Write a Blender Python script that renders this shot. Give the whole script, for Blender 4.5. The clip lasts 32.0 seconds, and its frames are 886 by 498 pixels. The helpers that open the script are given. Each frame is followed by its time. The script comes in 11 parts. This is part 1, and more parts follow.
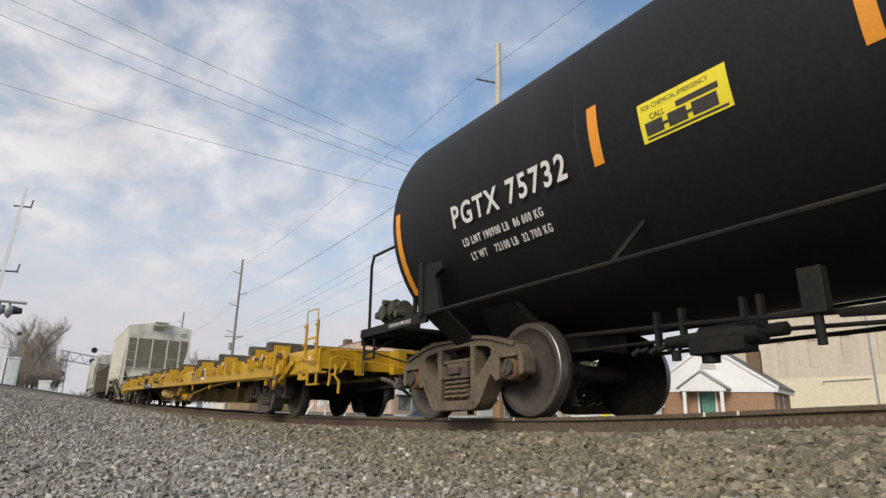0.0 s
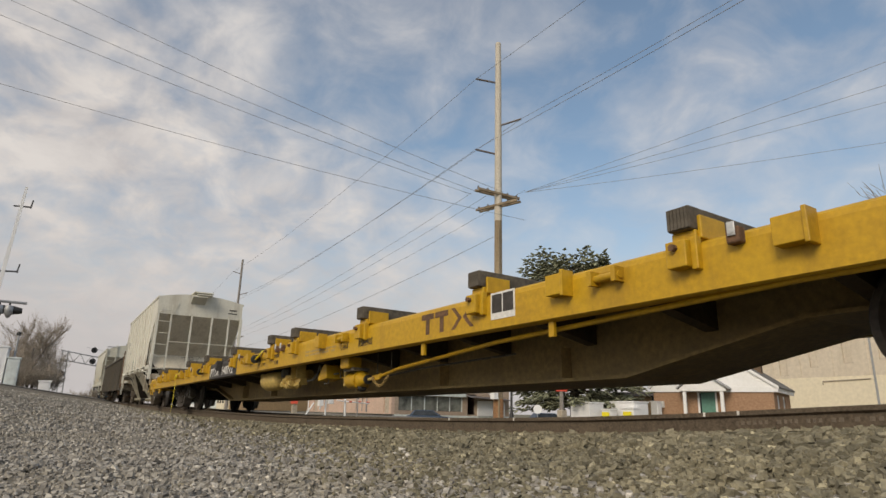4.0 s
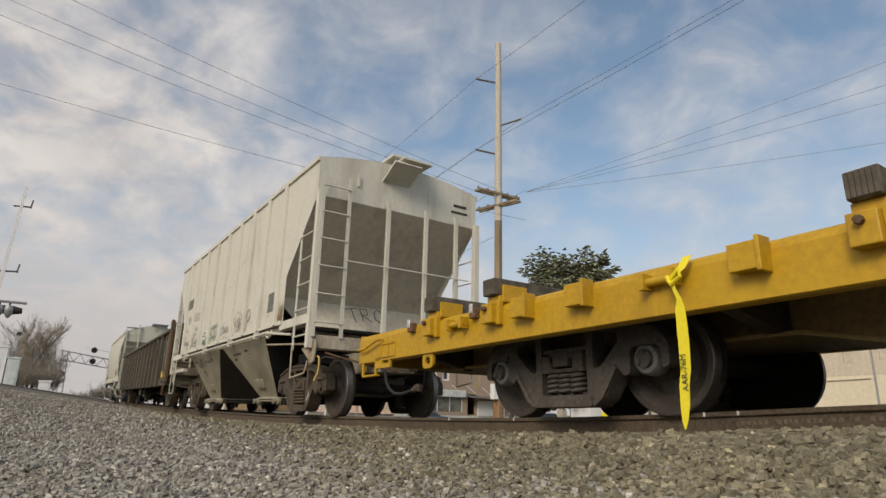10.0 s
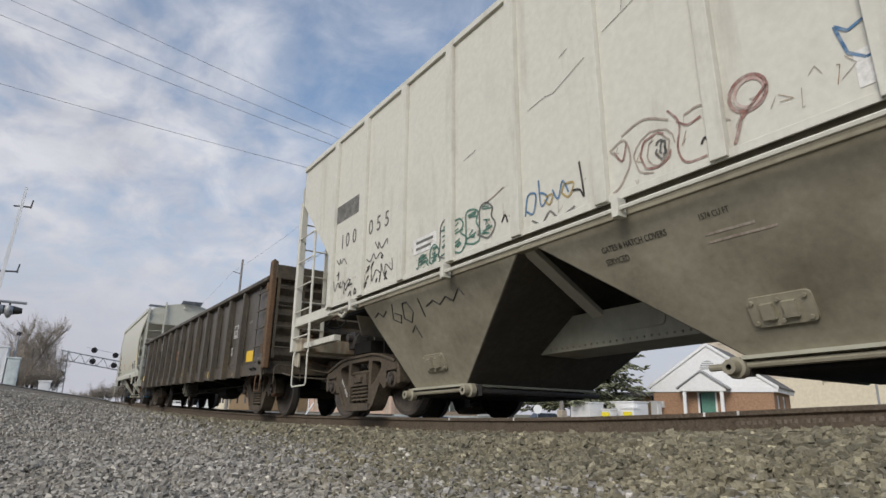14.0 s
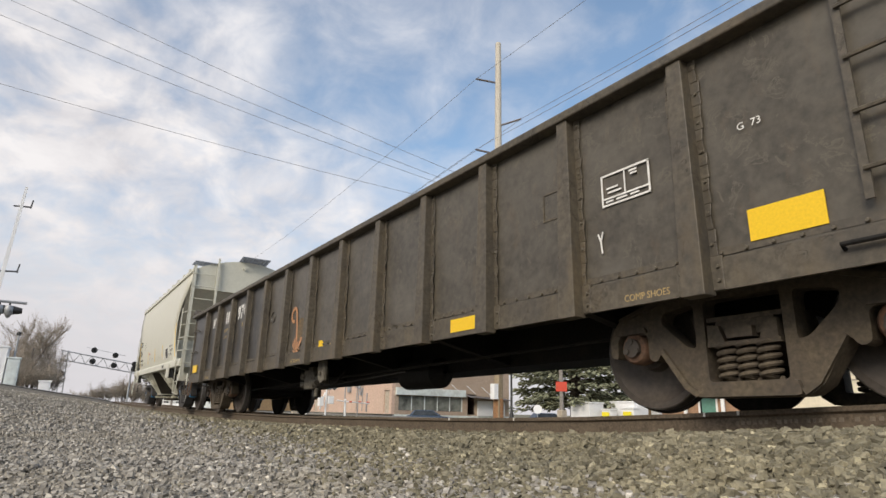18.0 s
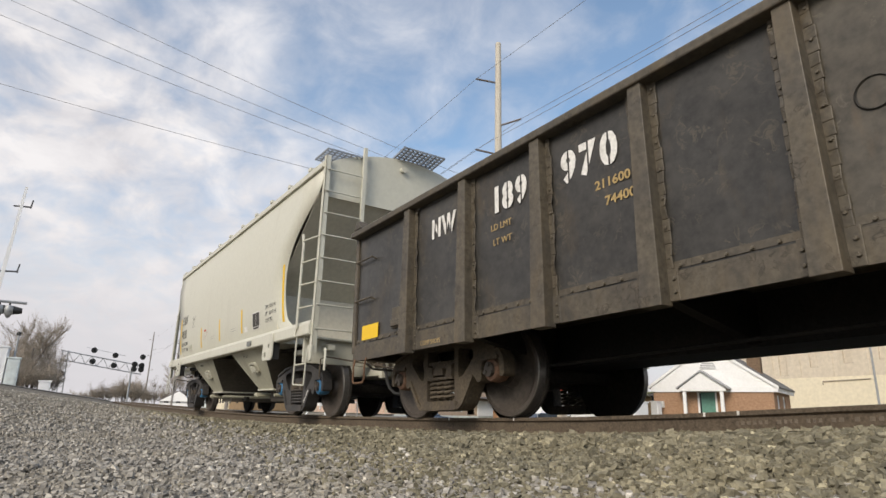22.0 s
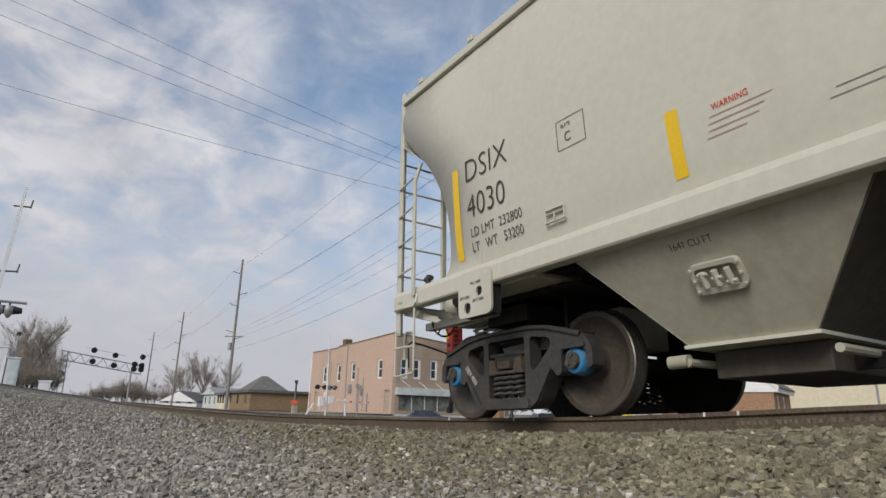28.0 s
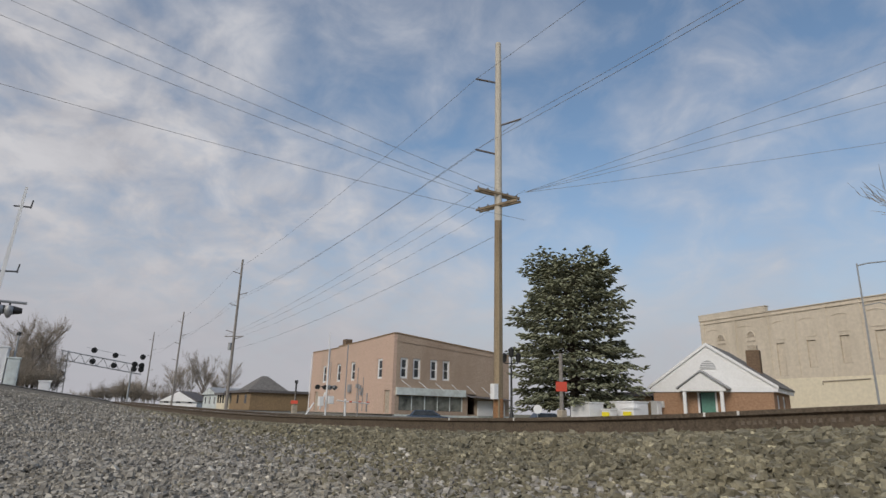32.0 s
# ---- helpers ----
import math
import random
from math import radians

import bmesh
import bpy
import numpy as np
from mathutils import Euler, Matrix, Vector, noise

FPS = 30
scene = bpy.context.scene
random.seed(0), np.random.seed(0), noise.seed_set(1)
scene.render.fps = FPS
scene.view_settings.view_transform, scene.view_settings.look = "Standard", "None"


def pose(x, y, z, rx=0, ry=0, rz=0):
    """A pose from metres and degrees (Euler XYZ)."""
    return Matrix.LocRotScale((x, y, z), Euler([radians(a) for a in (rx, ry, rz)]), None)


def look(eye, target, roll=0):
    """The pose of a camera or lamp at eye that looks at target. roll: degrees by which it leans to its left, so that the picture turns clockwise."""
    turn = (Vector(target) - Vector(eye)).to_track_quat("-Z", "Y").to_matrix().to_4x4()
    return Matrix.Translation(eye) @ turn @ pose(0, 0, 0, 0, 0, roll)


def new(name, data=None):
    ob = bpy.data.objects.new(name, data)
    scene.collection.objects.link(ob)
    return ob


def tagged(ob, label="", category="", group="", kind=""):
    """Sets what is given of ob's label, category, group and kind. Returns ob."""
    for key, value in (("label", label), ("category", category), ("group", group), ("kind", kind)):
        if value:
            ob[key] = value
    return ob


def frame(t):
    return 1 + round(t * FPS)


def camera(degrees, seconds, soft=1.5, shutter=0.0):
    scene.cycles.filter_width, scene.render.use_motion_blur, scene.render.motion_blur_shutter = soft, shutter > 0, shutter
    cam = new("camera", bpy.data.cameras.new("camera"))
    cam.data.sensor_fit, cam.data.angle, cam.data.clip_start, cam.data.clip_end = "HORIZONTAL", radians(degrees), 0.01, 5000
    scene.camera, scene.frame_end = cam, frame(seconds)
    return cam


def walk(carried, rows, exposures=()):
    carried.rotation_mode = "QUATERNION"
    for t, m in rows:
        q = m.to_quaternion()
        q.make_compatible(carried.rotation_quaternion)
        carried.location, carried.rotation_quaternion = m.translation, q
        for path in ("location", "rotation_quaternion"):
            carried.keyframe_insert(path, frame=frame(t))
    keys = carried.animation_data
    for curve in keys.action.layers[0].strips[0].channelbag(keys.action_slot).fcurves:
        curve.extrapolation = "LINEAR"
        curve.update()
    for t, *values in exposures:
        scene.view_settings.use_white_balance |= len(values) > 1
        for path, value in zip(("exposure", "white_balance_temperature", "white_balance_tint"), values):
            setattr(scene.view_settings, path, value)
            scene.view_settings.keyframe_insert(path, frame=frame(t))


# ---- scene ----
# The camera stands beside the track: x runs along the track (the train moves towards +x), y across it, z up.
EYE = Vector((0.0, 0.0, 0.30))
cam = camera(72.82, 32.0, soft=1.5, shutter=0.0)
VIEW = look(EYE, EYE + Vector((-0.8141, 0.5179, 0.2627)), 1.42)
walk(cam, [(0.0, VIEW), (32.0, VIEW)], exposures=[
    (0.0, 0.28, 6600, 10), (1.5, 0.15, 6750, 10), (3.0, 0.02, 7120, 10), (6.0, 0.05, 7250, 10), (10.0, 0.03, 7150, 10), (12.0, 0.06, 6850, 10), (14.0, 0.06, 6230, 10), (16.0, 0.24, 6550, 10),
    (18.0, 0.44, 6760, 10), (22.0, 0.44, 6740, 10), (25.0, 0.22, 6620, 10), (28.0, 0.02, 6380, 10), (30.0, -0.15, 6450, 10), (32.0, -0.19, 6450, 10)])

# ---- sky and sun ----
SUN_TURN, SUN_HIGH = 151.0, 33.0   # degrees clockwise from +y, and over the horizon
world = bpy.data.worlds.new("sky")
scene.world = world
world.use_nodes = True


def nodes_of(tree):
    tree.nodes.clear()
    links = tree.links

    def add(kind, **values):
        n = tree.nodes.new(kind)
        for key, value in values.items():
            if key in n.inputs:
                n.inputs[key].default_value = value
        return n
    return add, links.new


def ramp(n, stops):
    el = n.color_ramp.elements
    while len(el) > 1:
        el.remove(el[-1])
    for i, (at, col) in enumerate(stops):
        e = el[0] if i == 0 else el.new(at)
        e.position = at
        e.color = (*col, 1) if not isinstance(col, (int, float)) else (col, col, col, 1)
    return n


def build_sky():
    add, link = nodes_of(world.node_tree)
    sky = add("ShaderNodeTexSky")
    sky.sky_type, sky.sun_disc = "NISHITA", False
    sky.sun_elevation, sky.sun_rotation = radians(SUN_HIGH), radians(SUN_TURN)
    sky.altitude, sky.air_density, sky.dust_density, sky.ozone_density = 100, 1.0, 1.0, 2.2
    co = add("ShaderNodeTexCoord")
    # clouds lie on a flat layer overhead: divide the direction by its height
    sep = add("ShaderNodeSeparateXYZ")
    link(co.outputs["Generated"], sep.inputs[0])
    hi = add("ShaderNodeMath")
    hi.operation = "MAXIMUM"
    hi.inputs[1].default_value = 0.02
    link(sep.outputs["Z"], hi.inputs[0])
    lift = add("ShaderNodeMath")
    lift.operation = "ADD"
    lift.inputs[1].default_value = 0.42
    link(hi.outputs[0], lift.inputs[0])
    div = add("ShaderNodeVectorMath")
    div.operation = "DIVIDE"
    link(co.outputs["Generated"], div.inputs[0])
    link(lift.outputs[0], div.inputs[1])
    big = add("ShaderNodeTexNoise", Scale=1.9, Detail=4.0, Roughness=0.55, Distortion=0.3)
    small = add("ShaderNodeTexNoise", Scale=6.5, Detail=7.0, Roughness=0.56, Distortion=0.4)
    shift = add("ShaderNodeMapping")
    shift.inputs["Location"].default_value = (3.7, 1.4, 0.0)
    shift.inputs["Scale"].default_value = (1.0, 1.0, 0.35)
    link(div.outputs[0], shift.inputs[0])
    link(shift.outputs[0], big.inputs["Vector"])
    link(shift.outputs[0], small.inputs["Vector"])
    # more cloud towards the west and low down, clear blue towards the north-east
    side = add("ShaderNodeVectorMath")
    side.operation = "DOT_PRODUCT"
    side.inputs[1].default_value = (-0.62, -0.60, -0.42)
    link(co.outputs["Generated"], side.inputs[0])
    low = add("ShaderNodeMapRange")
    low.inputs["From Min"].default_value, low.inputs["From Max"].default_value = -0.18, 0.62
    low.inputs["To Min"].default_value, low.inputs["To Max"].default_value = 0.0, 0.30
    link(side.outputs["Value"], low.inputs["Value"])
    a = add("ShaderNodeMath")
    a.operation = "MULTIPLY_ADD"
    a.inputs[1].default_value = 0.62
    link(big.outputs["Fac"], a.inputs[0])
    link(low.outputs[0], a.inputs[2])
    b = add("ShaderNodeMath")
    b.operation = "MULTIPLY_ADD"
    b.inputs[1].default_value = 0.55
    link(small.outputs["Fac"], b.inputs[0])
    link(a.outputs[0], b.inputs[2])
    # small flakes of high cloud, thickest overhead to the west
    flakes = add("ShaderNodeTexNoise", Scale=24.0, Detail=4.0, Roughness=0.5, Distortion=0.2)
    link(shift.outputs[0], flakes.inputs["Vector"])
    mottle = add("ShaderNodeMapRange")
    mottle.inputs["From Min"].default_value, mottle.inputs["From Max"].default_value = -0.10, 0.45
    mottle.inputs["To Min"].default_value, mottle.inputs["To Max"].default_value = 0.05, 0.30
    link(side.outputs["Value"], mottle.inputs["Value"])
    even = add("ShaderNodeMath")
    even.operation = "SUBTRACT"
    even.inputs[1].default_value = 0.5
    link(flakes.outputs["Fac"], even.inputs[0])
    c = add("ShaderNodeMath")
    c.operation = "MULTIPLY_ADD"
    link(even.outputs[0], c.inputs[0])
    link(mottle.outputs[0], c.inputs[1])
    link(b.outputs[0], c.inputs[2])
    cover = ramp(add("ShaderNodeValToRGB"), [(0.46, 0.06), (0.62, 0.36), (0.86, 0.97)])
    link(c.outputs[0], cover.inputs[0])
    white = ramp(add("ShaderNodeValToRGB"), [(0.34, (5.7, 5.65, 6.05)), (0.66, (8.5, 8.35, 8.5))])
    link(small.outputs["Fac"], white.inputs[0])
    mix = add("ShaderNodeMix")
    mix.data_type = "RGBA"
    link(cover.outputs[0], mix.inputs[0])
    gain = add("ShaderNodeMix")
    gain.data_type, gain.blend_type = "RGBA", "MULTIPLY"
    gain.inputs[0].default_value = 1.0
    gain.inputs[7].default_value = (1.55, 1.75, 1.72, 1)
    link(sky.outputs[0], gain.inputs[6])
    link(gain.outputs[2], mix.inputs[6])
    link(white.outputs[0], mix.inputs[7])
    # an even pale veil that thickens towards the horizon
    haze = ramp(add("ShaderNodeValToRGB"), [(0.0, 0.97), (0.09, 0.86), (0.18, 0.56), (0.28, 0.24), (0.42, 0.05), (0.8, 0.0)])
    link(sep.outputs["Z"], haze.inputs[0])
    veil = add("ShaderNodeMix")
    veil.data_type = "RGBA"
    link(haze.outputs[0], veil.inputs[0])
    link(mix.outputs[2], veil.inputs[6])
    veil.inputs[7].default_value = (6.0, 5.92, 6.35, 1)
    bg = add("ShaderNodeBackground", Strength=0.085)
    link(veil.outputs[2], bg.inputs[0])
    out = add("ShaderNodeOutputWorld")
    link(bg.outputs[0], out.inputs[0])


build_sky()
sun_data = bpy.data.lights.new("sun", "SUN")
sun_data.energy, sun_data.angle, sun_data.color = 2.1, radians(26.0), (1.0, 0.90, 0.77)
sun = new("sun", sun_data)
az, hi = radians(SUN_TURN), radians(SUN_HIGH)
SUN_DIR = Vector((math.sin(az) * math.cos(hi), math.cos(az) * math.cos(hi), math.sin(hi)))
sun.matrix_world = look(SUN_DIR * 60, (0, 0, 0))


# ---- materials ----
def surface(name, base, rough=0.6, metal=0.0, grain=40.0, spread=0.12, dirt=None, dirt_amount=0.0, dirt_scale=2.0,
            streak=1.0, bump=0.15, bump_scale=None, island=0.0, per_object=0.0, second=None, second_amount=0.0, second_scale=5.0, flake=None, flake_scale=6.0):
    """A worn surface: base colour with fine grain, broad stains of a dirt colour (streak > 1 draws them out downwards),
    patches of a second colour, edges of lifted paint (flake), and fine relief."""
    m = bpy.data.materials.new(name)
    m.use_nodes = True
    add, link = nodes_of(m.node_tree)
    out = add("ShaderNodeOutputMaterial")
    bs = add("ShaderNodeBsdfPrincipled", Roughness=rough, Metallic=metal)
    link(bs.outputs[0], out.inputs[0])
    co = add("ShaderNodeTexCoord")
    fine = add("ShaderNodeTexNoise", Scale=grain, Detail=5.0, Roughness=0.6)
    link(co.outputs["Object"], fine.inputs["Vector"])
    lo = tuple(max(c * (1 - spread * 1.6), 0) for c in base)
    hi_ = tuple(min(c * (1 + spread * 1.6), 1) for c in base)
    col = ramp(add("ShaderNodeValToRGB"), [(0.3, lo), (0.7, hi_)])
    link(fine.outputs["Fac"], col.inputs[0])
    last = col.outputs[0]

    def over(last, colour, amount, scale, stretch, seed):
        mp = add("ShaderNodeMapping")
        mp.inputs["Scale"].default_value = (1, 1, 1 / stretch)
        mp.inputs["Location"].default_value = (seed, seed * 0.7, 0)
        link(co.outputs["Object"], mp.inputs[0])
        n = add("ShaderNodeTexNoise", Scale=scale, Detail=7.0, Roughness=0.65)
        link(mp.outputs[0], n.inputs["Vector"])
        cut = ramp(add("ShaderNodeValToRGB"), [(max(0.02, 0.62 - amount * 0.45), 0.0), (min(0.98, 0.86 - amount * 0.3), min(1.0, 0.35 + amount))])
        link(n.outputs["Fac"], cut.inputs[0])
        mx = add("ShaderNodeMix")
        mx.data_type = "RGBA"
        link(cut.outputs[0], mx.inputs[0])
        link(last, mx.inputs[6])
        mx.inputs[7].default_value = (*colour, 1)
        return mx.outputs[2], cut.outputs[0]
    if second:
        last, _ = over(last, second, second_amount, second_scale, 1.0, 4.2)
    if flake:
        # thin broken lines where the paint has lifted, gathered in patches
        n = add("ShaderNodeTexNoise", Scale=flake_scale, Detail=5.0, Roughness=0.62, Distortion=0.8)
        link(co.outputs["Object"], n.inputs["Vector"])
        line = ramp(add("ShaderNodeValToRGB"), [(0.0, 0.0), (0.555, 0.0), (0.575, 0.9), (0.60, 0.5), (0.63, 0.0)])
        link(n.outputs["Fac"], line.inputs[0])
        n2 = add("ShaderNodeTexNoise", Scale=flake_scale * 0.36, Detail=3.0)
        link(co.outputs["Object"], n2.inputs["Vector"])
        area = ramp(add("ShaderNodeValToRGB"), [(0.46, 0.0), (0.58, 1.0)])
        link(n2.outputs["Fac"], area.inputs[0])
        both = add("ShaderNodeMath")
        both.operation = "MULTIPLY"
        link(line.outputs[0], both.inputs[0])
        link(area.outputs[0], both.inputs[1])
        mx = add("ShaderNodeMix")
        mx.data_type = "RGBA"
        link(both.outputs[0], mx.inputs[0])
        link(last, mx.inputs[6])
        mx.inputs[7].default_value = (*flake, 1)
        last = mx.outputs[2]
    if dirt:
        last, mask = over(last, dirt, dirt_amount, dirt_scale, streak, 1.7)
    if island or per_object:
        if island:
            src = add("ShaderNodeNewGeometry").outputs["Random Per Island"]
        else:
            src = add("ShaderNodeObjectInfo").outputs["Random"]
        k = max(island, per_object)
        if island > 0.5:
            # broken stone: dark to pale, with a few white pieces
            tone = ramp(add("ShaderNodeValToRGB"), [(0.0, 0.28), (0.5, 0.47), (0.90, 0.62), (0.97, 0.66), (0.98, 1.0)])
            link(src, tone.inputs[0])
            src = tone.outputs[0]
        mr = add("ShaderNodeMapRange")
        mr.inputs["To Min"].default_value, mr.inputs["To Max"].default_value = (1 - k, 1 + k) if island <= 0.5 else (0.0, 2.1)
        link(src, mr.inputs["Value"])
        hs = add("ShaderNodeHueSaturation")
        link(mr.outputs[0], hs.inputs["Value"])
        link(last, hs.inputs["Color"])
        last = hs.outputs[0]
    link(last, bs.inputs["Base Color"])
    if bump:
        bn = add("ShaderNodeTexNoise", Scale=bump_scale or grain, Detail=6.0)
        link(co.outputs["Object"], bn.inputs["Vector"])
        bp = add("ShaderNodeBump", Strength=bump, Distance=0.01)
        link(bn.outputs["Fac"], bp.inputs["Height"])
        link(bp.outputs[0], bs.inputs["Normal"])
    return m


M = {
    "ballast": surface("ballast", (0.205, 0.182, 0.122), 0.9, grain=60, spread=0.25, island=0.55, bump=0.4, second=(0.175, 0.165, 0.125), second_amount=0.4, second_scale=1.1),
    "ballast_grey": surface("ballast_grey", (0.300, 0.280, 0.248), 0.9, grain=60, spread=0.25, island=0.55, bump=0.4, second=(0.27, 0.235, 0.165), second_amount=0.3, second_scale=0.8),
    "gravel": surface("gravel", (0.135, 0.118, 0.090), 0.95, grain=26, spread=0.55, dirt=(0.08, 0.07, 0.055), dirt_amount=0.35, dirt_scale=0.6, bump=1.0, bump_scale=22),
    "field": surface("field", (0.17, 0.15, 0.10), 0.95, grain=3, spread=0.3, dirt=(0.10, 0.10, 0.05), dirt_amount=0.5, dirt_scale=0.08, bump=0.5),
    "asphalt": surface("asphalt", (0.20, 0.19, 0.175), 0.9, grain=30, spread=0.2, dirt=(0.12, 0.115, 0.11), dirt_amount=0.4, dirt_scale=0.4),
    "rail_side": surface("rail_side", (0.105, 0.080, 0.056), 0.75, 0.2, grain=45, spread=0.35, dirt=(0.15, 0.115, 0.08), dirt_amount=0.45, dirt_scale=6, bump=0.3),
    "rail_top": surface("rail_top", (0.42, 0.40, 0.38), 0.32, 0.9, grain=30, spread=0.15, bump=0.05),
    "tie": surface("tie", (0.085, 0.07, 0.055), 0.9, grain=30, spread=0.35, dirt=(0.18, 0.16, 0.13), dirt_amount=0.4, dirt_scale=3, bump=0.5),
    "tank_black": surface("tank_black", (0.011, 0.011, 0.012), 0.60, grain=25, spread=0.2, dirt=(0.035, 0.03, 0.025), dirt_amount=0.22, dirt_scale=1.2, streak=5, bump=0.06),
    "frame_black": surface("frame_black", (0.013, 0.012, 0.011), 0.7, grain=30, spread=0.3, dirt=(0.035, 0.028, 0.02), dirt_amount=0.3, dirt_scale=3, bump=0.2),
    "yellow": surface("yellow", (0.50, 0.292, 0.013), 0.5, grain=20, spread=0.10, dirt=(0.19, 0.10, 0.025), dirt_amount=0.24, dirt_scale=2.6, streak=4, bump=0.08, second=(0.55, 0.345, 0.016), second_amount=0.32, second_scale=1.2),
    "tan": surface("tan", (0.40, 0.285, 0.12), 0.7, grain=20, spread=0.15, dirt=(0.24, 0.18, 0.10), dirt_amount=0.4, dirt_scale=1.5, bump=0.1),
    "cream_yellow": surface("cream_yellow", (0.56, 0.40, 0.12), 0.6, grain=20, spread=0.15, dirt=(0.28, 0.20, 0.09), dirt_amount=0.35, dirt_scale=6, bump=0.15),
    "grey_hopper": surface("grey_hopper", (0.62, 0.605, 0.53), 0.6, grain=16, spread=0.035, dirt=(0.22, 0.17, 0.11), dirt_amount=0.20, dirt_scale=2.6, streak=6, bump=0.08, second=(0.47, 0.455, 0.40), second_amount=0.18, second_scale=1.4),
    # real grime, with the shade on the bays mixed into the colour
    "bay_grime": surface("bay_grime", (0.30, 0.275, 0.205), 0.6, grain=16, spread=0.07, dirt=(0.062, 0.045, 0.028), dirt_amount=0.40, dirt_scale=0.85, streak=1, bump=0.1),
    # dark tone that paints the shade on faces under the hoppers
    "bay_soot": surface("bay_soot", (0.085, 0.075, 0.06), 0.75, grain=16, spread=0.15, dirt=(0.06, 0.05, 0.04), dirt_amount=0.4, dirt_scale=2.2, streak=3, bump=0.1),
    # dusty body paint, taken darker to include the bays' shade
    "bay_dust": surface("bay_dust", (0.42, 0.41, 0.325), 0.6, grain=14, spread=0.05, dirt=(0.22, 0.18, 0.12), dirt_amount=0.35, dirt_scale=1.8, streak=3, bump=0.06),
    "new_hopper": surface("new_hopper", (0.545, 0.535, 0.455), 0.45, grain=14, spread=0.03, dirt=(0.36, 0.33, 0.26), dirt_amount=0.15, dirt_scale=1.2, streak=4, bump=0.04),
    "gondola": surface("gondola", (0.086, 0.072, 0.052), 0.55, flake=(0.03, 0.022, 0.015), flake_scale=9.0, grain=22, spread=0.22, dirt=(0.15, 0.11, 0.06), dirt_amount=0.28, dirt_scale=3.4, streak=3, bump=0.4, bump_scale=9, second=(0.042, 0.038, 0.035), second_amount=0.40, second_scale=2.2),
    "gondola_sheet": surface("gondola_sheet", (0.064, 0.055, 0.042), 0.42, flake=(0.115, 0.10, 0.075), flake_scale=8.0, grain=14, spread=0.22, dirt=(0.15, 0.10, 0.055), dirt_amount=0.12, dirt_scale=7.0, streak=3, bump=0.7, bump_scale=1.8, second=(0.115, 0.102, 0.082), second_amount=0.42, second_scale=2.4),
    "rust": surface("rust", (0.16, 0.085, 0.045), 0.85, grain=30, spread=0.35, dirt=(0.08, 0.05, 0.03), dirt_amount=0.5, dirt_scale=4, bump=0.3),
    "truck_brown": surface("truck_brown", (0.092, 0.072, 0.048), 0.8, grain=28, spread=0.25, dirt=(0.05, 0.04, 0.035), dirt_amount=0.45, dirt_scale=4, bump=0.25),
    "truck_grey": surface("truck_grey", (0.085, 0.074, 0.063), 0.8, grain=28, spread=0.25, dirt=(0.045, 0.038, 0.033), dirt_amount=0.45, dirt_scale=4, bump=0.25),
    "truck_dark": surface("truck_dark", (0.045, 0.043, 0.043), 0.65, grain=28, spread=0.2, dirt=(0.10, 0.085, 0.07), dirt_amount=0.3, dirt_scale=4, bump=0.2),
    "wheel": surface("wheel", (0.080, 0.066, 0.054), 0.6, 0.1, grain=24, spread=0.2, dirt=(0.05, 0.04, 0.035), dirt_amount=0.45, dirt_scale=3, bump=0.15),
    # greasy black of inner faces and axles, darkened further for shade
    "wheel_shade": surface("wheel_shade", (0.022, 0.019, 0.016), 0.9, grain=24, spread=0.3, dirt=(0.035, 0.028, 0.022), dirt_amount=0.3, dirt_scale=3, bump=0.1),
    "tread": surface("tread", (0.21, 0.195, 0.18), 0.42, 0.75, grain=30, spread=0.1, bump=0.03),
    "cap_blue": surface("cap_blue", (0.035, 0.20, 0.42), 0.5, grain=30, spread=0.12, dirt=(0.10, 0.10, 0.09), dirt_amount=0.3, dirt_scale=8),
    "cap_grey": surface("cap_grey", (0.22, 0.23, 0.22), 0.55, 0.3, grain=30, spread=0.15, dirt=(0.10, 0.08, 0.06), dirt_amount=0.4, dirt_scale=8),
    "orange": surface("orange", (0.78, 0.30, 0.02), 0.45, grain=60, spread=0.05, bump=0.02),
    "marker_yellow": surface("marker_yellow", (0.78, 0.50, 0.012), 0.45, grain=60, spread=0.05, bump=0.02),
    "label_yellow": surface("label_yellow", (0.85, 0.72, 0.03), 0.45, grain=60, spread=0.04, bump=0.02),
    "white_paint": surface("white_paint", (0.72, 0.71, 0.68), 0.6, grain=30, spread=0.10, dirt=(0.4, 0.38, 0.34), dirt_amount=0.3, dirt_scale=8),
    "black_paint": surface("black_paint", (0.038, 0.034, 0.030), 0.6, grain=30, spread=0.15, dirt=(0.10, 0.09, 0.08), dirt_amount=0.3, dirt_scale=5),
    "timber": surface("timber", (0.085, 0.072, 0.056), 0.85, grain=18, spread=0.3, dirt=(0.16, 0.14, 0.11), dirt_amount=0.45, dirt_scale=6, bump=0.4),
    "rubber": surface("rubber", (0.02, 0.02, 0.02), 0.7, grain=30, spread=0.2),
    "red": surface("red", (0.55, 0.06, 0.03), 0.5, grain=30, spread=0.1),
}

